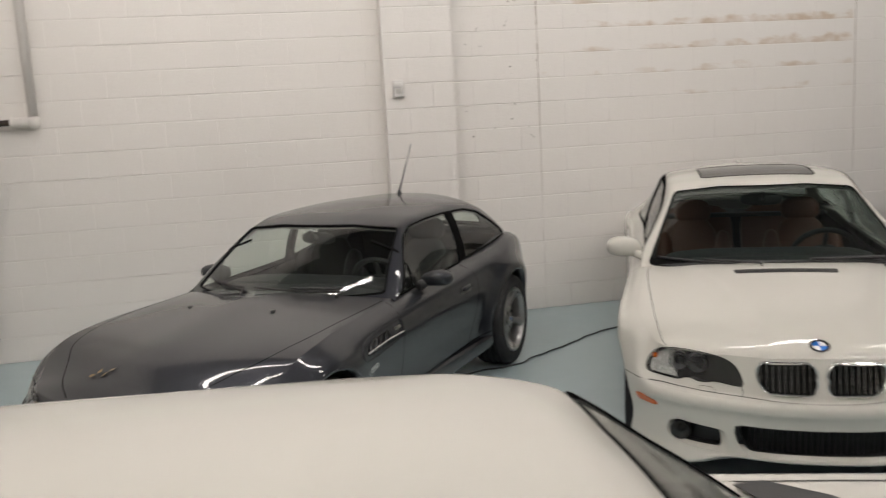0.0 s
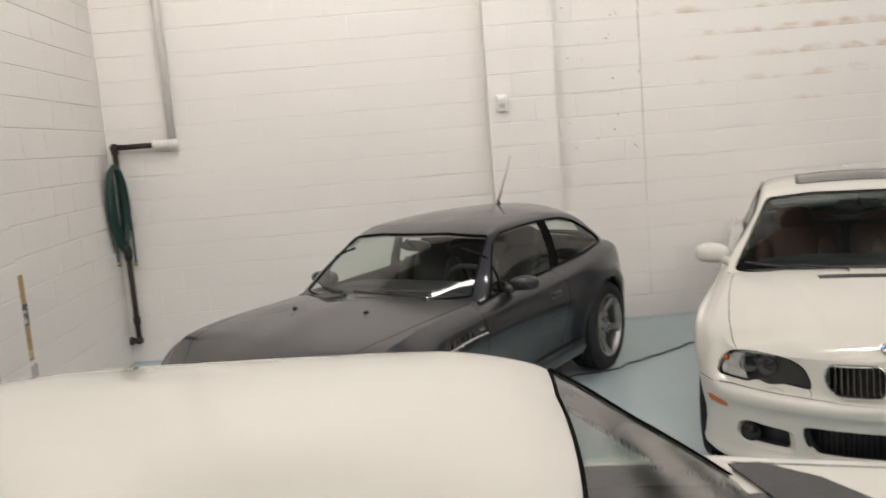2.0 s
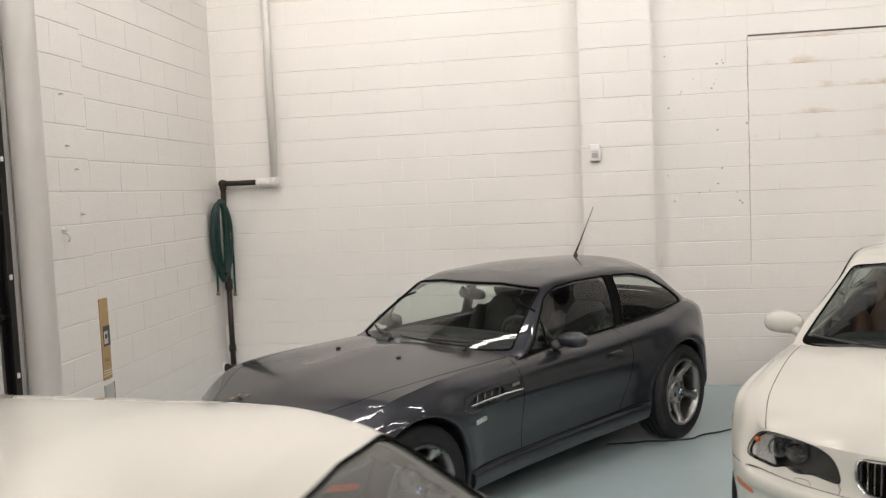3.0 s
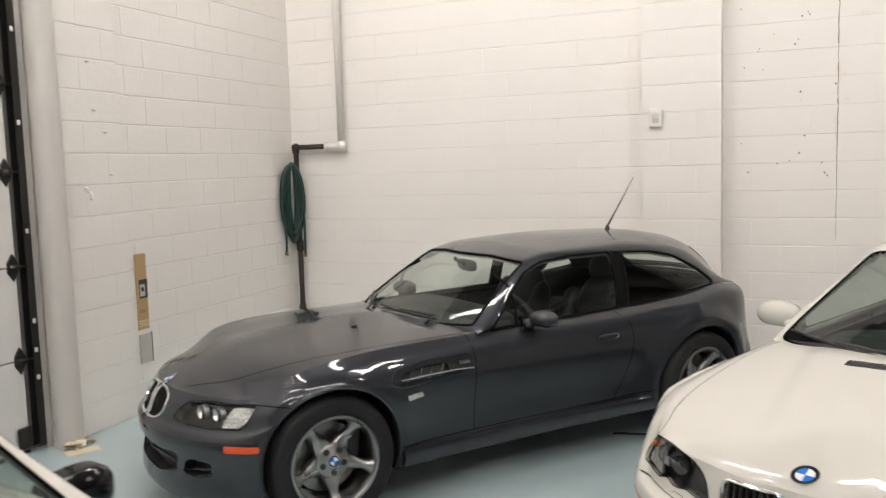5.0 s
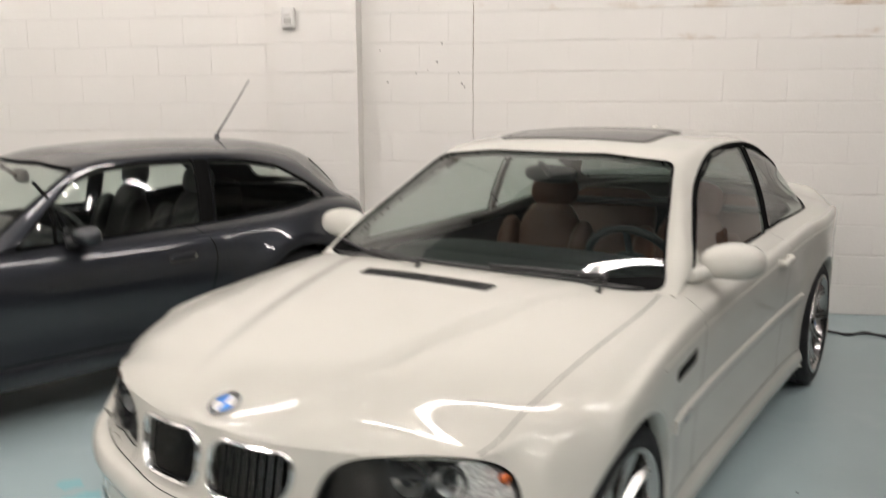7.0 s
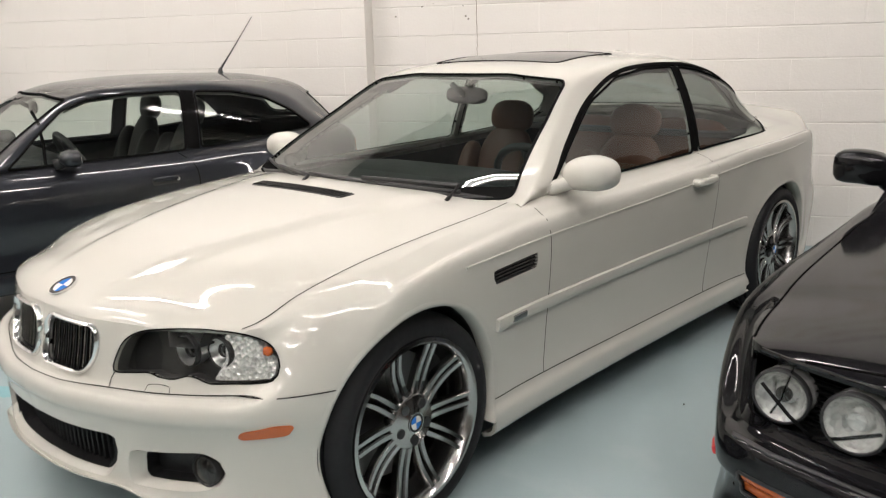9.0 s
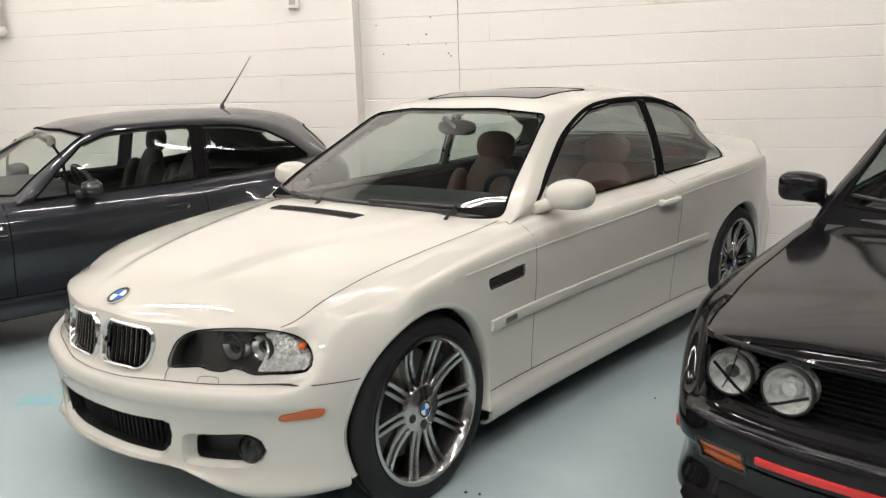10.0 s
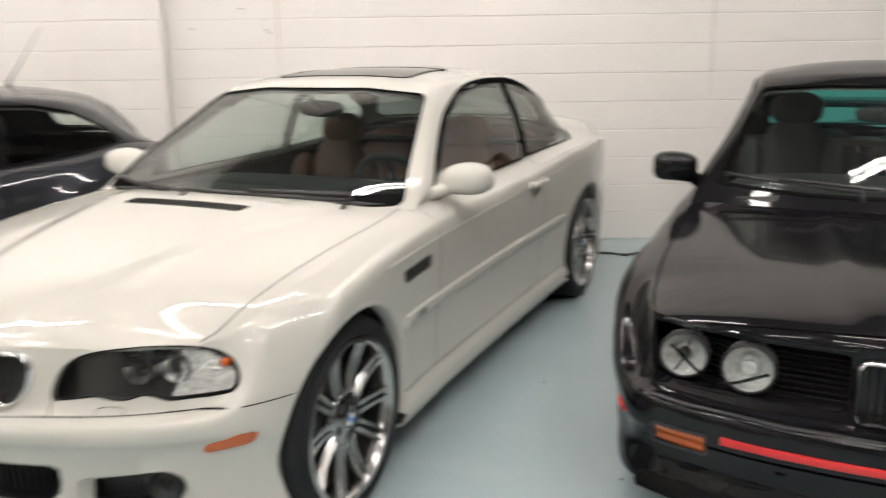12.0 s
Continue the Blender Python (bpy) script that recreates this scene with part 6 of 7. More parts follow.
    for s in (1, -1):
        kp = [(s * p[0], p[1]) for p in kidney]
        part("grille_backing", patch(skin, "front", kp, lift=-0.04, depth=0), GRILLE, root)
        part("grille_surround", ribbon(skin, "front", kp, 0.014, 0.0, closed=True, height=0.022), CHROME, root, "chrome grille surround", smooth=True)
        for k in range(5):
            y = 0.030 + k * 0.020
            part("grille_slat", ribbon(skin, "front", [(s * y, 0.496), (s * y, 0.57), (s * y, 0.640)], 0.006, -0.018, height=0.012), GRILLE, root)
        pp = [(s * a, b) for a, b in panel]
        part("lamp_panel", patch(skin, "front", pp, lift=-0.085, depth=-0.080), TRIM, root)
        for k in range(9):
            z = 0.520 + k * 0.0158
            part("grille_blade", ribbon(skin, "front", [(s * y, z) for y in (0.155, 0.24, 0.32, 0.40, 0.48, 0.56, 0.62, 0.66)], 0.006, -0.072, height=0.020), GRILLE, root)
        for y, r in ((0.562, 0.061), (0.392, 0.064)):
            co, n = skin.at("front", s * y, 0.582)
            unit = lamp_cup(root, co + Vector((0.004, 0, 0)), r, 0.055, (1, 0.05 * s, 0), (LAMP_RIBS, LENS, TRIM), name="round_headlamp")
            part("lamp_glass_rib", moved(lathe([(0, -0.012), (r * 0.3, -0.010), (r * 0.32, -0.03)], 20, "z"), Matrix.Translation(co) @ Vector((1, 0.05 * s, 0)).to_track_quat("Z", "Y").to_matrix().to_4x4()), LAMP_RIBS if y < 0.5 else IRON, unit, smooth=True)
        pivot = skin.at("front", s * 0.475, 0.520)[0] + Vector((0.012, 0, 0))
        wa = new("headlamp_wiper")
        wa.parent = root
        part("arm", tube([pivot, pivot + Vector((0.012, s * 0.05, 0.045)), pivot + Vector((0.006, s * 0.115, 0.105))], 0.0042, 6), SEAL, wa, smooth=True)
        part("blade", tube([pivot, pivot + Vector((0.012, -s * 0.06, 0.022)), pivot + Vector((0.006, -s * 0.135, 0.052))], 0.0042, 6), SEAL, wa, smooth=True)
        bp = [(s * a, b) for a, b in blinker]
        part("front_indicator", patch(skin, "front", bp, lift=-0.006, depth=0.012), AMBER, root, "amber front indicator", smooth=True)
        part("indicator_frame", ribbon(skin, "front", bp, 0.010, 0.0, closed=True, height=0.004), TRIM, root)
        sd = "left" if s > 0 else "right"
        part("bumper_end_stripe", ribbon(skin, sd, [(0.56, 0.370), (0.51, 0.370), (0.46, 0.370)], 0.022, 0.002, height=0.006), REDTRIM if black_front else TRIM, root)
        if black_front:
            part("fender_wedge", patch(skin, "top", [(p[0], s * p[1]) for p in rounded([(-0.50, 0.635), (-0.68, 0.665), (-0.62, 0.55)], 0.012)], lift=0.003), TRIM, root)
    twin_line(skin, "bumper_stripe", "front", [(0.0, 0.392), (0.15, 0.392), (0.3, 0.392), (0.445, 0.392)], 0.024, REDTRIM if black_front else TRIM, root, "red bumper insert" if black_front else "", lift=0.001, height=0.008)
    twin_line(skin, "bumper_top", "front", [(0.0, 0.462), (0.3, 0.462), (0.55, 0.462), (0.66, 0.462)], 0.012, TRIM, root, lift=0.0, height=0.006)
    twin_line(skin, "bumper_gap", "front", [(0.0, 0.325), (0.3, 0.325), (0.55, 0.325), (0.66, 0.325)], 0.010, GAP, root, lift=0.001)
    twin_line(skin, "splitter", "front", [(0.0, 0.205), (0.3, 0.205), (0.55, 0.205), (0.66, 0.205)], 0.05, SEAL, root, lift=0.0, height=0.03)
    twin_line(skin, "bonnet_lip", "front", [(0.14, 0.674), (0.3, 0.674), (0.55, 0.674), (0.62, 0.674)], 0.012, paint, root, lift=0.0, height=0.008)
    co, n = skin.at("top", 0.60, 0)
    roundel(root, Matrix.Translation(co + n * 0.004) @ n.to_track_quat("Z", "Y").to_matrix().to_4x4(), 0.041)
    door_mirror(root, mirror_at, (0.070, 0.090, 0.060), foot_at, mirror_paint, power=4.0)
    wiper(root, top, [(0.45, 0.872), (0.15, 0.880), (-0.12, 0.888)], TRIM)
    wiper(root, top, [(-0.10, 0.874), (-0.38, 0.890), (-0.58, 0.905)], TRIM)
    part("cowl", ribbon(skin, "top", [(-0.60, -0.5), (-0.545, -0.3), (-0.53, 0), (-0.545, 0.3), (-0.60, 0.5)], 0.07, 0.003, height=0.006), TRIM, root, smooth=True)
    if black_front:
        wing = new("boot_spoiler")
        wing.parent = root
        blade = box_bm(-3.26, -3.02, -0.60, 0.60, 1.035, 1.080, 0.014, 3)
        for v in blade.verts:
            v.co.x -= 0.06 * (1 - (abs(v.co.y) / 0.6) ** 2)
            v.co.z += 0.012 * (-3.02 - v.co.x) / 0.24
        part("blade", blade, paint, wing, smooth=True)
        for s in (1, -1):
            post = box_bm(-3.27, -3.02, s * 0.585 - 0.03, s * 0.585 + 0.03, 0.86, 1.06, 0.016, 3)
            for v in post.verts:
                v.co.x -= 0.05 * (1.06 - v.co.z) / 0.2
            part("post", post, paint, wing, smooth=True)
    if not black_front:
        tray = [(-0.31, -0.42), (-0.28, -0.2), (-0.27, 0), (-0.28, 0.2), (-0.31, 0.42), (-0.42, 0.60), (-0.54, 0.685), (-0.62, 0.66), (-0.56, 0.45), (-0.52, 0.2), (-0.51, 0), (-0.52, -0.2), (-0.56, -0.45), (-0.62, -0.66), (-0.54, -0.685), (-0.42, -0.60)]
        part("scuttle_tray", patch(skin, "top", tray, lift=0.012), TRIM, root, "black plastic tray below the windscreen")
    return root, skin, top


bc, _, _ = square_coupe("coupe", "glossy black square-cut coupe with a red bumper stripe", PAINT_BLACK, PAINT_BLACK, CLOTH_GREY, True, (-0.78, 0.800, 0.925), (-0.80, 0.695, 0.850), nose=-0.055)
bc.matrix_basis = pose(5.134, 3.718, 0, 0, 0, -113.94) @ Matrix.Diagonal((0.985, 1.0, 0.98, 1))
wq, _, _ = square_coupe("coupe", "white square-cut coupe with black door mirrors", PAINT_WHITE, PAINT_BLACK, LEATHER_BLACK, False, (-1.15, 0.820, 0.893), (-1.07, 0.690, 0.880), nose=0.045, wrap=0.45, tail=0.22)
wq.matrix_basis = pose(1.79, 1.19, 0, 0, 0, -6.0) @ Matrix.Diagonal((1.0, 1.08, 0.99, 1))

# ---- things on the walls and the floor ----
def fluorescent(x, y, turn, length):
    """A hung batten: housing, two end caps and two bare tubes that give the light."""
    e = new("fluorescent_light")
    e.matrix_basis = pose(x, y, CEILING - 0.30, 0, 0, turn + 90)
    part("housing", box_bm(-0.085, 0.085, -length / 2, length / 2, 0.045, 0.10, 0.01), PLASTIC_WHITE, e)
    for off in (-0.055, 0.055):
        part("tube", moved(lathe([(0.016, -length / 2 + 0.02), (0.016, length / 2 - 0.02)], 12), pose(off, 0, 0)), TUBE_GLOW, e, "glowing warm-white tube", smooth=True)
    for s in (1, -1):
        part("end_cap", box_bm(-0.08, 0.08, s * length / 2 - 0.02, s * length / 2 + 0.02, -0.025, 0.05, 0.006), PLASTIC_WHITE, e)
        part("hanger", tube([(0, s * length * 0.4, 0.10), (0, s * length * 0.4, 0.30)], 0.006, 6), STEEL_DARK, e)
    return tagged(e, "lit pair of bare fluorescent tubes on a white batten", "lamp", "ceiling lights")


TUBE_GLOW, glow_nt, glow_b = material("glowing_tube")
glow_b.inputs["Emission Color"].default_value = (*TUBE_COLOR, 1)
glow_b.inputs["Emission Strength"].default_value = TUBE_POWER
for tx, ty, turn, length in TUBES:
    fluorescent(tx, ty, turn, length)


def wall_pipe():
    """A white drop pipe that turns into dark iron, runs to the corner and down to the floor."""
    e = tagged(new("water_pipe"), "white drop pipe joined to a dark iron standpipe", "pipe")
    y = 7.325
    part("drop_pipe", tube([(-1.455, y, CEILING), (-1.448, y, 1.90)], 0.034, 14), PVC, e, "white painted drop pipe", smooth=True)
    part("elbow", joined(blob(-1.448, y, 1.885, 0.047, 0.047, 0.050, 2.2), tube([(-1.455, y, 1.885), (-1.60, y, 1.885)], 0.036, 14), tube([(-1.595, y, 1.885), (-1.612, y, 1.885)], 0.042, 14)), PVC, e, smooth=True)
    part("cross_pipe", tube([(-1.61, y, 1.885), (-1.93, y, 1.885)], 0.024, 12), IRON_PIPE, e, "dark iron cross pipe", smooth=True)
    part("corner_elbow", joined(blob(-1.94, y, 1.885, 0.038, 0.038, 0.038, 2.2), tube([(-1.94, y, 1.885), (-1.94, y, 1.83)], 0.032, 12)), IRON_PIPE, e, smooth=True)
    part("standpipe", tube([(-1.94, y, 1.86), (-1.94, y, 0.98)], 0.024, 12), IRON_PIPE, e, "dark iron standpipe", smooth=True)
    part("coupling", tube([(-1.94, y, 1.02), (-1.94, y, 0.93)], 0.034, 12), IRON_PIPE, e, smooth=True)
    part("lower_pipe", tube([(-1.94, y, 0.95), (-1.94, y, 0.24)], 0.024, 12), IRON_PIPE, e, smooth=True)
    part("union", tube([(-1.94, y, 0.42), (-1.94, y, 0.36)], 0.032, 12), IRON_PIPE, e, smooth=True)
    part("foot_elbow", joined(blob(-1.94, y, 0.215, 0.036, 0.036, 0.036, 2.2), tube([(-1.94, y, 0.215), (-2.01, y, 0.212)], 0.024, 12), tube([(-1.99, y, 0.212), (-2.02, y, 0.212)], 0.036, 12)), IRON_PIPE, e, smooth=True)
    part("wall_flange", tube([(-2.018, y, 0.212), (-2.034, y, 0.212)], 0.055, 16), PVC, e, smooth=True)
    part("tap", joined(tube([(-1.94, y, 1.08), (-1.94, y - 0.06, 1.08), (-1.95, y - 0.075, 1.03)], 0.014, 8), tube([(-1.965, y - 0.05, 1.12), (-1.915, y - 0.05, 1.12)], 0.008, 6)), BRASS, e, smooth=True)


def garden_hose():
    """A coil of hose slung over the standpipe, with two loose ends."""
    e = tagged(new("garden_hose"), "coiled dark green garden hose hung on the standpipe", "hose")
    rng = random.Random(6)
    for k in range(13):
        half = 0.150 - 0.0100 * k + rng.uniform(-0.004, 0.004)
        top, low = 1.735 - 0.006 * (k % 4), 1.02 + 0.035 * ((k * 4) % 5)
        mid, high = (top + low) / 2, (top - low) / 2
        off = 0.016 * (k % 4) + 0.006
        ring = []
        for i in range(44):
            q = 2 * math.pi * i / 44
            squeeze = 1 - 0.40 * max(0, -math.sin(q)) ** 3
            along = half * squeeze * math.cos(q)
            ring.append((-1.945 + 0.30 * along + off * (0.8 if math.cos(q) > 0 else 0.4), 7.245 - off + 0.80 * along, mid + high * math.sin(q) + 0.01 * math.cos(2 * q + k)))
        part("loop", tube(ring, 0.0105, 8, closed=True), HOSE_DARK if k % 3 == 1 else HOSE_GREEN, e, smooth=True)
    for x, y, z, zl in ((-1.965, 7.14, 1.20, 0.90), (-1.885, 7.325, 1.50, 0.87)):
        line = smooth([(x, y, z), (x + 0.006, y - 0.004, (z + zl) / 2), (x + 0.004, y - 0.006, zl + 0.03)], 0.03)
        part("loose_end", tube(line, 0.0105, 8), HOSE_GREEN, e, smooth=True)
        part("coupling", tube([(x + 0.004, y - 0.006, zl + 0.035), (x + 0.004, y - 0.006, zl)], 0.016, 10), BRASS, e, "dull brass hose coupling", smooth=True)


def wall_sensor():
    e = tagged(new("wall_sensor"), "small white plastic sensor box on the block pier", "sensor")
    part("case", box_bm(1.315, 1.405, 7.205, 7.25, 1.925, 2.065, 0.012, 3), PLASTIC_WHITE, e, smooth=True)
    part("window", box_bm(1.335, 1.385, 7.2005, 7.2065, 1.955, 1.995, 0.002), GREYPLATE, e, "grey lens window")
    part("hood", box_bm(1.325, 1.395, 7.198, 7.212, 2.005, 2.045, 0.006, 2), PLASTIC_WHITE, e, smooth=True)


def wall_scraps():
    e = tagged(new("cardboard_strip"), "strip of brown cardboard packing fixed to the wall", "cardboard")
    x = LEFT + 0.002
    part("sheet", box_bm(x, x + 0.008, 5.275, 5.385, 0.575, 1.12, 0.002), CARD, e)
    part("dark_window", box_bm(x + 0.008, x + 0.010, 5.300, 5.384, 0.800, 0.935), TRIM, e, "black and white printed window")
    part("print_block", box_bm(x + 0.0095, x + 0.0115, 5.305, 5.355, 0.815, 0.900), GREYPLATE, e)
    part("print_mark", box_bm(x + 0.0105, x + 0.0125, 5.318, 5.345, 0.85, 0.880), TRIM, e)
    for z in (0.700, 0.712):
        part("print_line", box_bm(x + 0.008, x + 0.0095, 5.295, 5.350, z, z + 0.004), TRIM, e)
    for z in (0.600, 0.618, 0.634):
        part("print_band", box_bm(x + 0.008, x + 0.0095, 5.278, 5.382, z, z + 0.006), PAPER, e)
    p = tagged(new("cover_plate"), "grey blank cover plate low on the block wall", "plate")
    part("plate", box_bm(x, x + 0.012, 5.275, 5.395, 0.330, 0.540, 0.003), GREYPLATE, p)
    part("shadow_edge", box_bm(x, x + 0.008, 5.395, 5.407, 0.328, 0.542), TRIM, p)
    for y, z, r in ((4.80, 1.60, 0.016), (4.87, 2.42, 0.010), (4.90, 2.11, 0.010), (4.99, 1.97, 0.010), (5.02, 1.69, 0.009)):
        a = tagged(new("wall_anchor"), "small painted-over bolt in the block pier", "bolt", "bolts in the pier")
        part("shank", tube([(-1.954, y, z), (-1.930, y, z), (-1.924, y, z - 0.006)], r * 0.6, 8), PVC, a, smooth=True)
        part("washer", tube([(-1.953, y, z), (-1.947, y, z)], r * 1.3, 12), PVC, a, smooth=True)
    h = tagged(new("wall_hook"), "white painted hook on the block pier", "hook")
    part("hook", tube(smooth([(-1.95, 4.80, 1.585), (-1.92, 4.80, 1.58), (-1.905, 4.80, 1.555), (-1.915, 4.80, 1.53)], 0.01), 0.008, 8), PVC, h, smooth=True)


def garage_door():
    """A sectional door with hinges, running in a dark steel track beside a round column."""
    d = tagged(new("garage_door"), "closed white sectional garage door with dark hinges", "door")
    seams = [0.02, 0.58, 1.15, 1.72, 2.24, 2.81, 3.38]
    for a, b in zip(seams, seams[1:]):
        part("panel", box_bm(-2.12, -2.065, DOOR_Y0, 4.31, a + 0.004, b - 0.004, 0.006, 2), DOOR_PAINT, d)
    for z in seams[1:-1]:
        h = new("hinge")
        h.parent = d
        diamond = bmesh.new()
        ring = [(-0.0, 0.0, 0.085), (0.0, 0.040, 0.03), (0.0, 0.040, -0.03), (0.0, 0.0, -0.085), (0.0, -0.040, -0.03), (0.0, -0.040, 0.03)]
        lo = [diamond.verts.new((-2.065, 4.285 + p[1], z + p[2])) for p in ring]
        hi = [diamond.verts.new((-2.055, 4.285 + p[1] * 0.9, z + p[2] * 0.95)) for p in ring]
        diamond.faces.new(hi)
        for i in range(6):
            diamond.faces.new((lo[i], lo[(i + 1) % 6], hi[(i + 1) % 6], hi[i]))
        bmesh.ops.recalc_face_normals(diamond, faces=diamond.faces[:])
        part("plate", diamond, STEEL_DARK, h)
        part("barrel", tube([(-2.045, 4.25, z), (-2.045, 4.32, z)], 0.014, 10), STEEL_DARK, h, smooth=True)
        part("roller_stem", tube([(-2.04, 4.30, z), (-2.04, 4.375, z)], 0.008, 8), STEEL_DARK, h, smooth=True)
        part("strap", box_bm(-2.06, -2.04, 4.255, 4.315, z - 0.02, z + 0.02, 0.004), STEEL_DARK, h)
    part("bottom_bracket", box_bm(-2.062, -2.03, 4.22, 4.31, 0.04, 0.17, 0.008), STEEL_DARK, d)
    part("bottom_seal", box_bm(-2.115, -2.06, DOOR_Y0, 4.31, 0.0, 0.022, 0.004), TRIM, d)
    t = tagged(new("door_track"), "dark steel door track bolted to the jamb", "track")
    part("back_flange", box_bm(-2.075, -2.070, 4.345, 4.391, 0.03, 3.6), STEEL_DARK, t)
    part("web", box_bm(-2.075, -2.015, 4.391, 4.396, 0.03, 3.6), STEEL_DARK, t)
    part("front_flange", box_bm(-2.02, -2.015, 4.345, 4.391, 0.03, 3.6), STEEL_DARK, t)
    for z in (0.45, 0.62, 0.80, 1.35, 2.0, 2.55, 3.1):
        part("track_bolt", box_bm(-2.016, -2.006, 4.355, 4.375, z, z + 0.03, 0.003), PVC, t)
    j = part("door_jamb", box_bm(-2.28, -2.02, 4.398, 4.44, 0, CEILING), COLUMN_PAINT)
    tagged(j, "grey painted door jamb", "jamb", kind="structure")
    c = tagged(new("round_column"), "light grey painted round column beside the door", "column")
    part("shaft", lathe([(0.0, CEILING), (0.088, CEILING), (0.088, 0.02), (0.096, 0.0)], 36, "z"), COLUMN_PAINT, c, smooth=True)
    c.matrix_basis = pose(-1.945, 4.505, 0)
    r = tagged(new("litter"), "crumpled litter on the floor by the column", "litter")
    rng = random.Random(4)
    for k in range(5):
        b = bmesh.new()
        bmesh.ops.create_grid(b, x_segments=5, y_segments=4, size=0.05)
        for v in b.verts:
            v.co.x *= 1.3
            v.co.z = abs(rng.gauss(0, 0.008)) + 0.004
        part("scrap", moved(b, pose(-1.845 + rng.uniform(-0.03, 0.04), 4.50 + rng.uniform(-0.05, 0.05), 0.001 + 0.006 * k, rng.uniform(-12, 12), rng.uniform(-12, 12), rng.uniform(0, 180))), CARD if k % 2 else PAPER, r)
    n = tagged(new("paper_sheet"), "sheet of cream paper lying on the floor", "paper")
    part("sheet", moved(box_bm(-0.10, 0.10, -0.06, 0.06, 0.001, 0.003), pose(-1.76, 4.42, 0, 0, 0, 62)), PAPER, n)


def cables():
    a = tagged(new("floor_cable"), "thin black cable lying on the floor", "cable")
    line = smooth([(1.35, 5.72, 0.006), (1.60, 5.79, 0.006), (1.87, 5.84, 0.006), (2.00, 5.95, 0.006), (2.164, 6.052, 0.006), (2.410, 6.212, 0.006), (2.60, 6.36, 0.006), (2.811, 6.472, 0.006), (3.2, 6.62, 0.006), (3.7, 6.80, 0.006), (4.2, 6.95, 0.006)], 0.03)
    part("cable", tube([p + Vector((0, 0.006 * math.sin(i * 0.9), 0)) for i, p in enumerate(line)], 0.006, 8), CABLE, a, smooth=True)
    b = tagged(new("floor_cable"), "black cable bunched along the foot of the wall", "cable")
    for k, dy in enumerate((0.0, 0.025)):
        line = smooth([(4.2, 6.97 + dy, 0.006), (4.859, 6.915 + dy, 0.006), (5.0, 6.87 - dy, 0.006), (5.12, 6.89 + dy, 0.010), (5.258, 6.865 - dy, 0.006), (5.7, 6.93, 0.006), (6.4, 7.0 + dy, 0.006)], 0.03)
        part("strand", tube(line, 0.007, 8), CABLE, b, smooth=True)


def floor_marks():
    rng = random.Random(11)
    s = tagged(new("paint_stain"), "turquoise paint splash dried on the floor", "stain")
    for k in range(11):
        b = bmesh.new()
        n = 14
        r = rng.uniform(0.015, 0.06)
        ring = [b.verts.new((r * rng.uniform(0.6, 1.2) * math.cos(2 * math.pi * i / n), r * rng.uniform(0.5, 1.1) * math.sin(2 * math.pi * i / n), 0)) for i in range(n)]
        b.faces.new(ring)
        part("splash", moved(b, pose(1.42 + rng.gauss(0, 0.10), 4.13 + rng.gauss(0, 0.09), 0.0008 + 0.0002 * k)), STAIN, s)
    for k, (x, y) in enumerate(((3.551, 3.623), (3.60, 3.62), (3.43, 3.20), (4.30, 3.75), (3.95, 3.10), (4.15, 4.6))):
        p = tagged(new("grit"), "dark crumb of grit on the floor", "grit", "grit on the floor")
        part("crumb", blob(x, y, 0.003, 0.006 - 0.0006 * k, 0.005, 0.004, 2, 5), IRON, p)


def opening_edges():
    """The steel lintel and open joints round the filled-in doorway."""
    lin = part("lintel_edge", box_bm(2.615, 5.705, BACK - 0.006, BACK + 0.02, 2.879, 2.893), LINTEL)
    tagged(lin, "grey steel lintel edge over a filled doorway", "lintel", kind="structure")
    rng = random.Random(3)
    for x in (2.610, 5.702):
        b = bmesh.new()
        prev = None
        n = 60
        for i in range(n + 1):
            z = 1.05 + (2.88 - 1.05) * i / n
            w = 0.0012 + 0.0030 * rng.random() * step01(1.0, 2.2, z)
            c = x + rng.gauss(0, 0.0018)
            row = (b.verts.new((c - w, BACK - 0.0035, z)), b.verts.new((c + w, BACK - 0.0035, z)))
            if prev:
                b.faces.new((prev[0], prev[1], row[1], row[0]))
            prev = row
        tagged(part("open_joint", b, GRIME), "grimy open joint between old and new blocks", "joint", kind="structure")


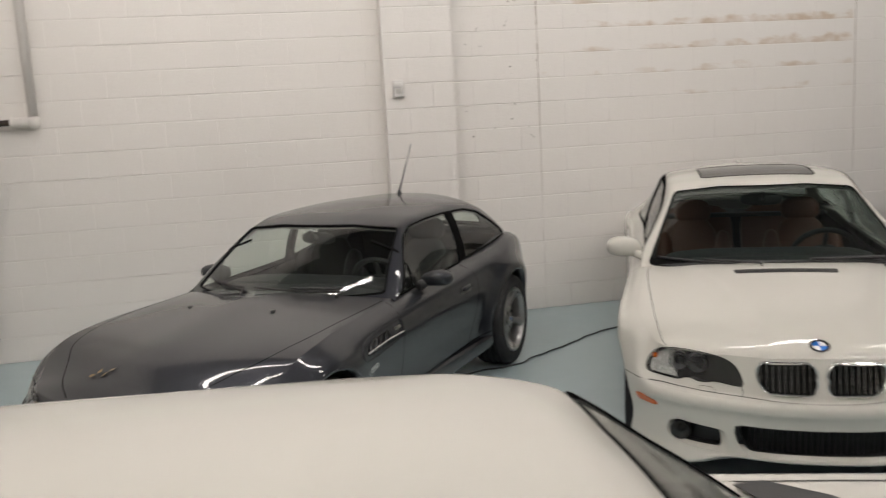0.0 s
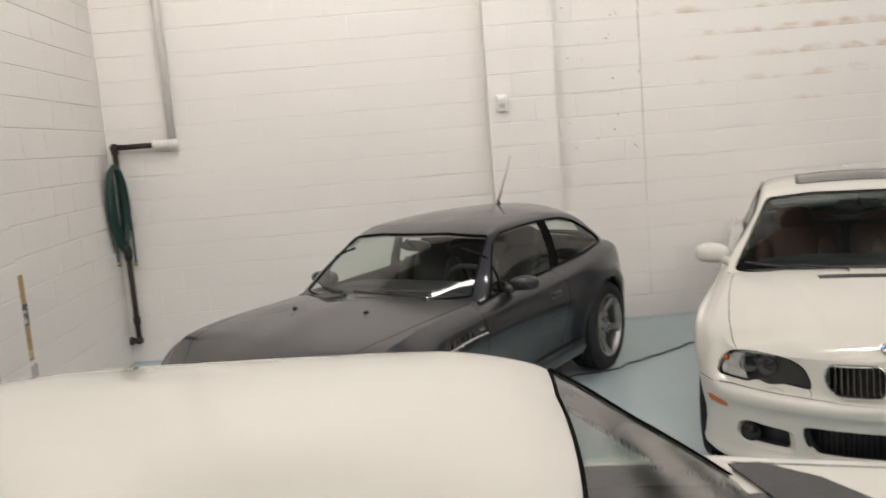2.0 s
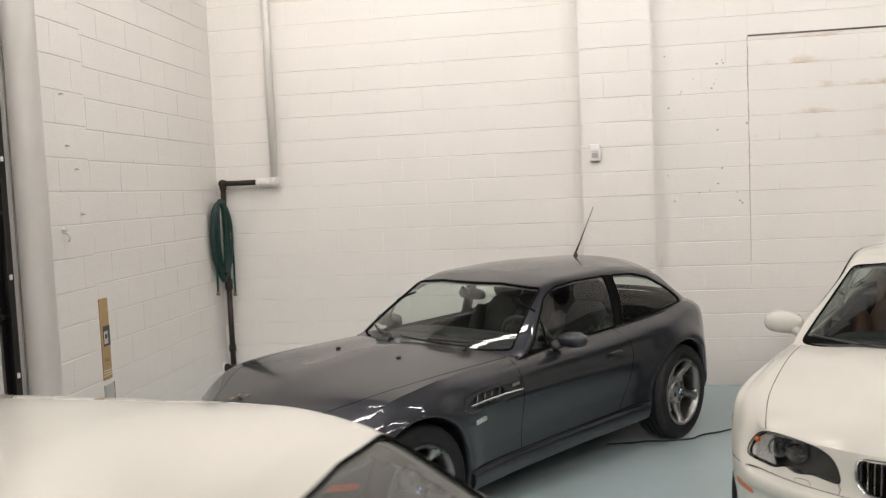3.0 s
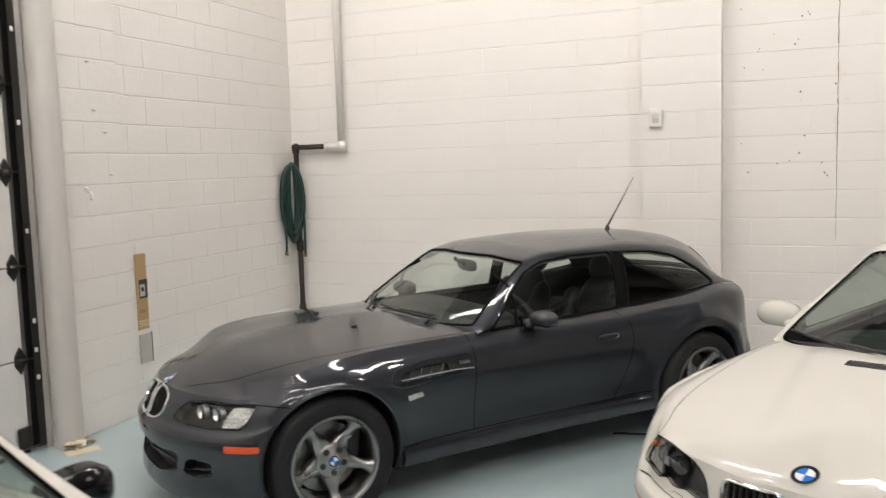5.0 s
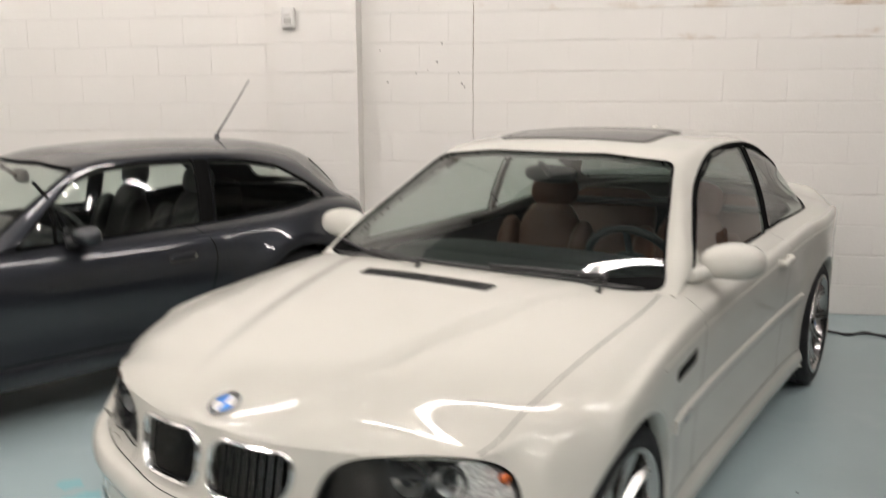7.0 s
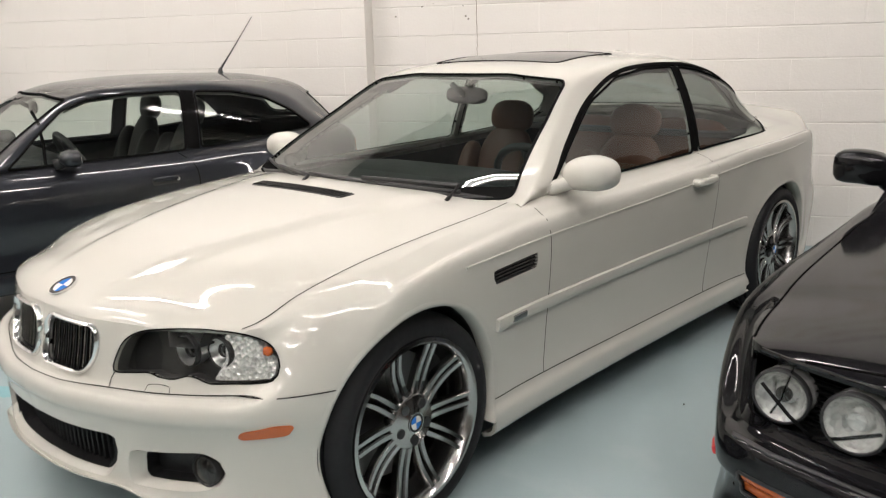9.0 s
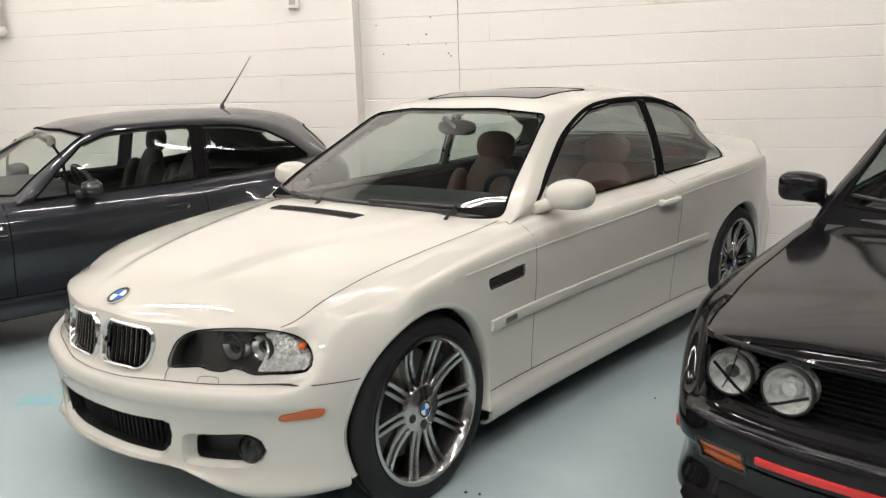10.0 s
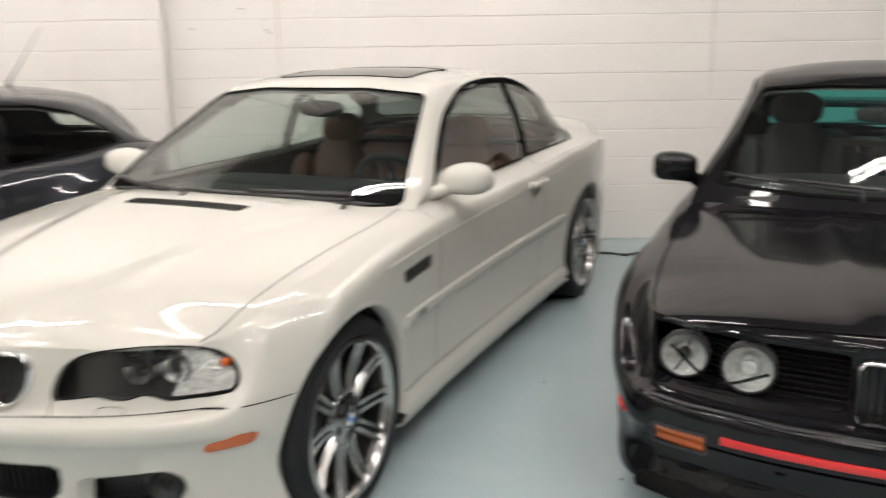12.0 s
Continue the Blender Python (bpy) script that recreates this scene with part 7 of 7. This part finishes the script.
STAIN = plain("turquoise_paint", (0.30, 0.55, 0.59), 0.5, grain=0.4, scale=30)
wall_pipe()
garden_hose()
wall_sensor()
wall_scraps()
garage_door()
cables()
floor_marks()
opening_edges()

# the door side of the room runs a little out of square with the back wall
SKEW = Matrix.Translation((LEFT, BACK, 0)) @ Matrix.Rotation(radians(2.4), 4, "Z") @ Matrix.Translation((-LEFT, -BACK, 0))
for ob in [o for o in scene.collection.objects if o.parent is None]:
    kind_name = ob.name.split(".")[0]
    if kind_name in ("wall_left", "wall_left_far", "wall_left_lintel"):
        ob.matrix_basis = SKEW @ ob.matrix_basis
    elif kind_name in ("pier_left", "garage_door", "door_track", "door_jamb", "round_column", "cardboard_strip", "cover_plate", "wall_anchor", "wall_hook", "litter", "paper_sheet"):
        ob.matrix_basis = SKEW @ Matrix.Translation((0, -0.065, 0)) @ ob.matrix_basis

# ---- wall blocks ----
def on_back(u, z):
    return pose(u, BACK, z)


def on_left(u, z):
    return pose(LEFT, u, z, 0, 0, 90)


lay_blocks(wall_back, LEFT + 0.002, PIER[0], CEILING, on_back, WALL, 0.1, lambda u, z: 0.6 < z < 3.5)
lay_blocks(wall_back, PIER[1], 2.608, CEILING, on_back, WALL, 0.0, lambda u, z: 0.2 < z < 3.5)
lay_blocks(wall_back, 2.612, 5.700, 2.878, on_back, WALL, 0.17, lambda u, z: 0.8 < z and u < 4.6)
lay_blocks(wall_back, 2.612, 5.700, CEILING, on_back, WALL, 0.0, lambda u, z: False, z0=2.9)
lay_blocks(wall_back, 5.704, RIGHT, CEILING, on_back, WALL, 0.0, lambda u, z: False)
lay_blocks(pier_back, PIER[0] + 0.001, PIER[1] - 0.001, CEILING, lambda u, z: pose(u, PIER[2], z), WALL_PLAIN, 0.21, lambda u, z: z < 3.5)
lay_blocks(wall_left, 5.077, BACK - 0.002, CEILING, on_left, WALL_PLAIN, 0.05, lambda u, z: z < 3.6)
lay_blocks(pier_left, 4.602, 5.138, CEILING, lambda u, z: pose(-1.950, u, z, 0, 0, 90), WALL_PLAIN, 0.0, lambda u, z: z < 3.6)
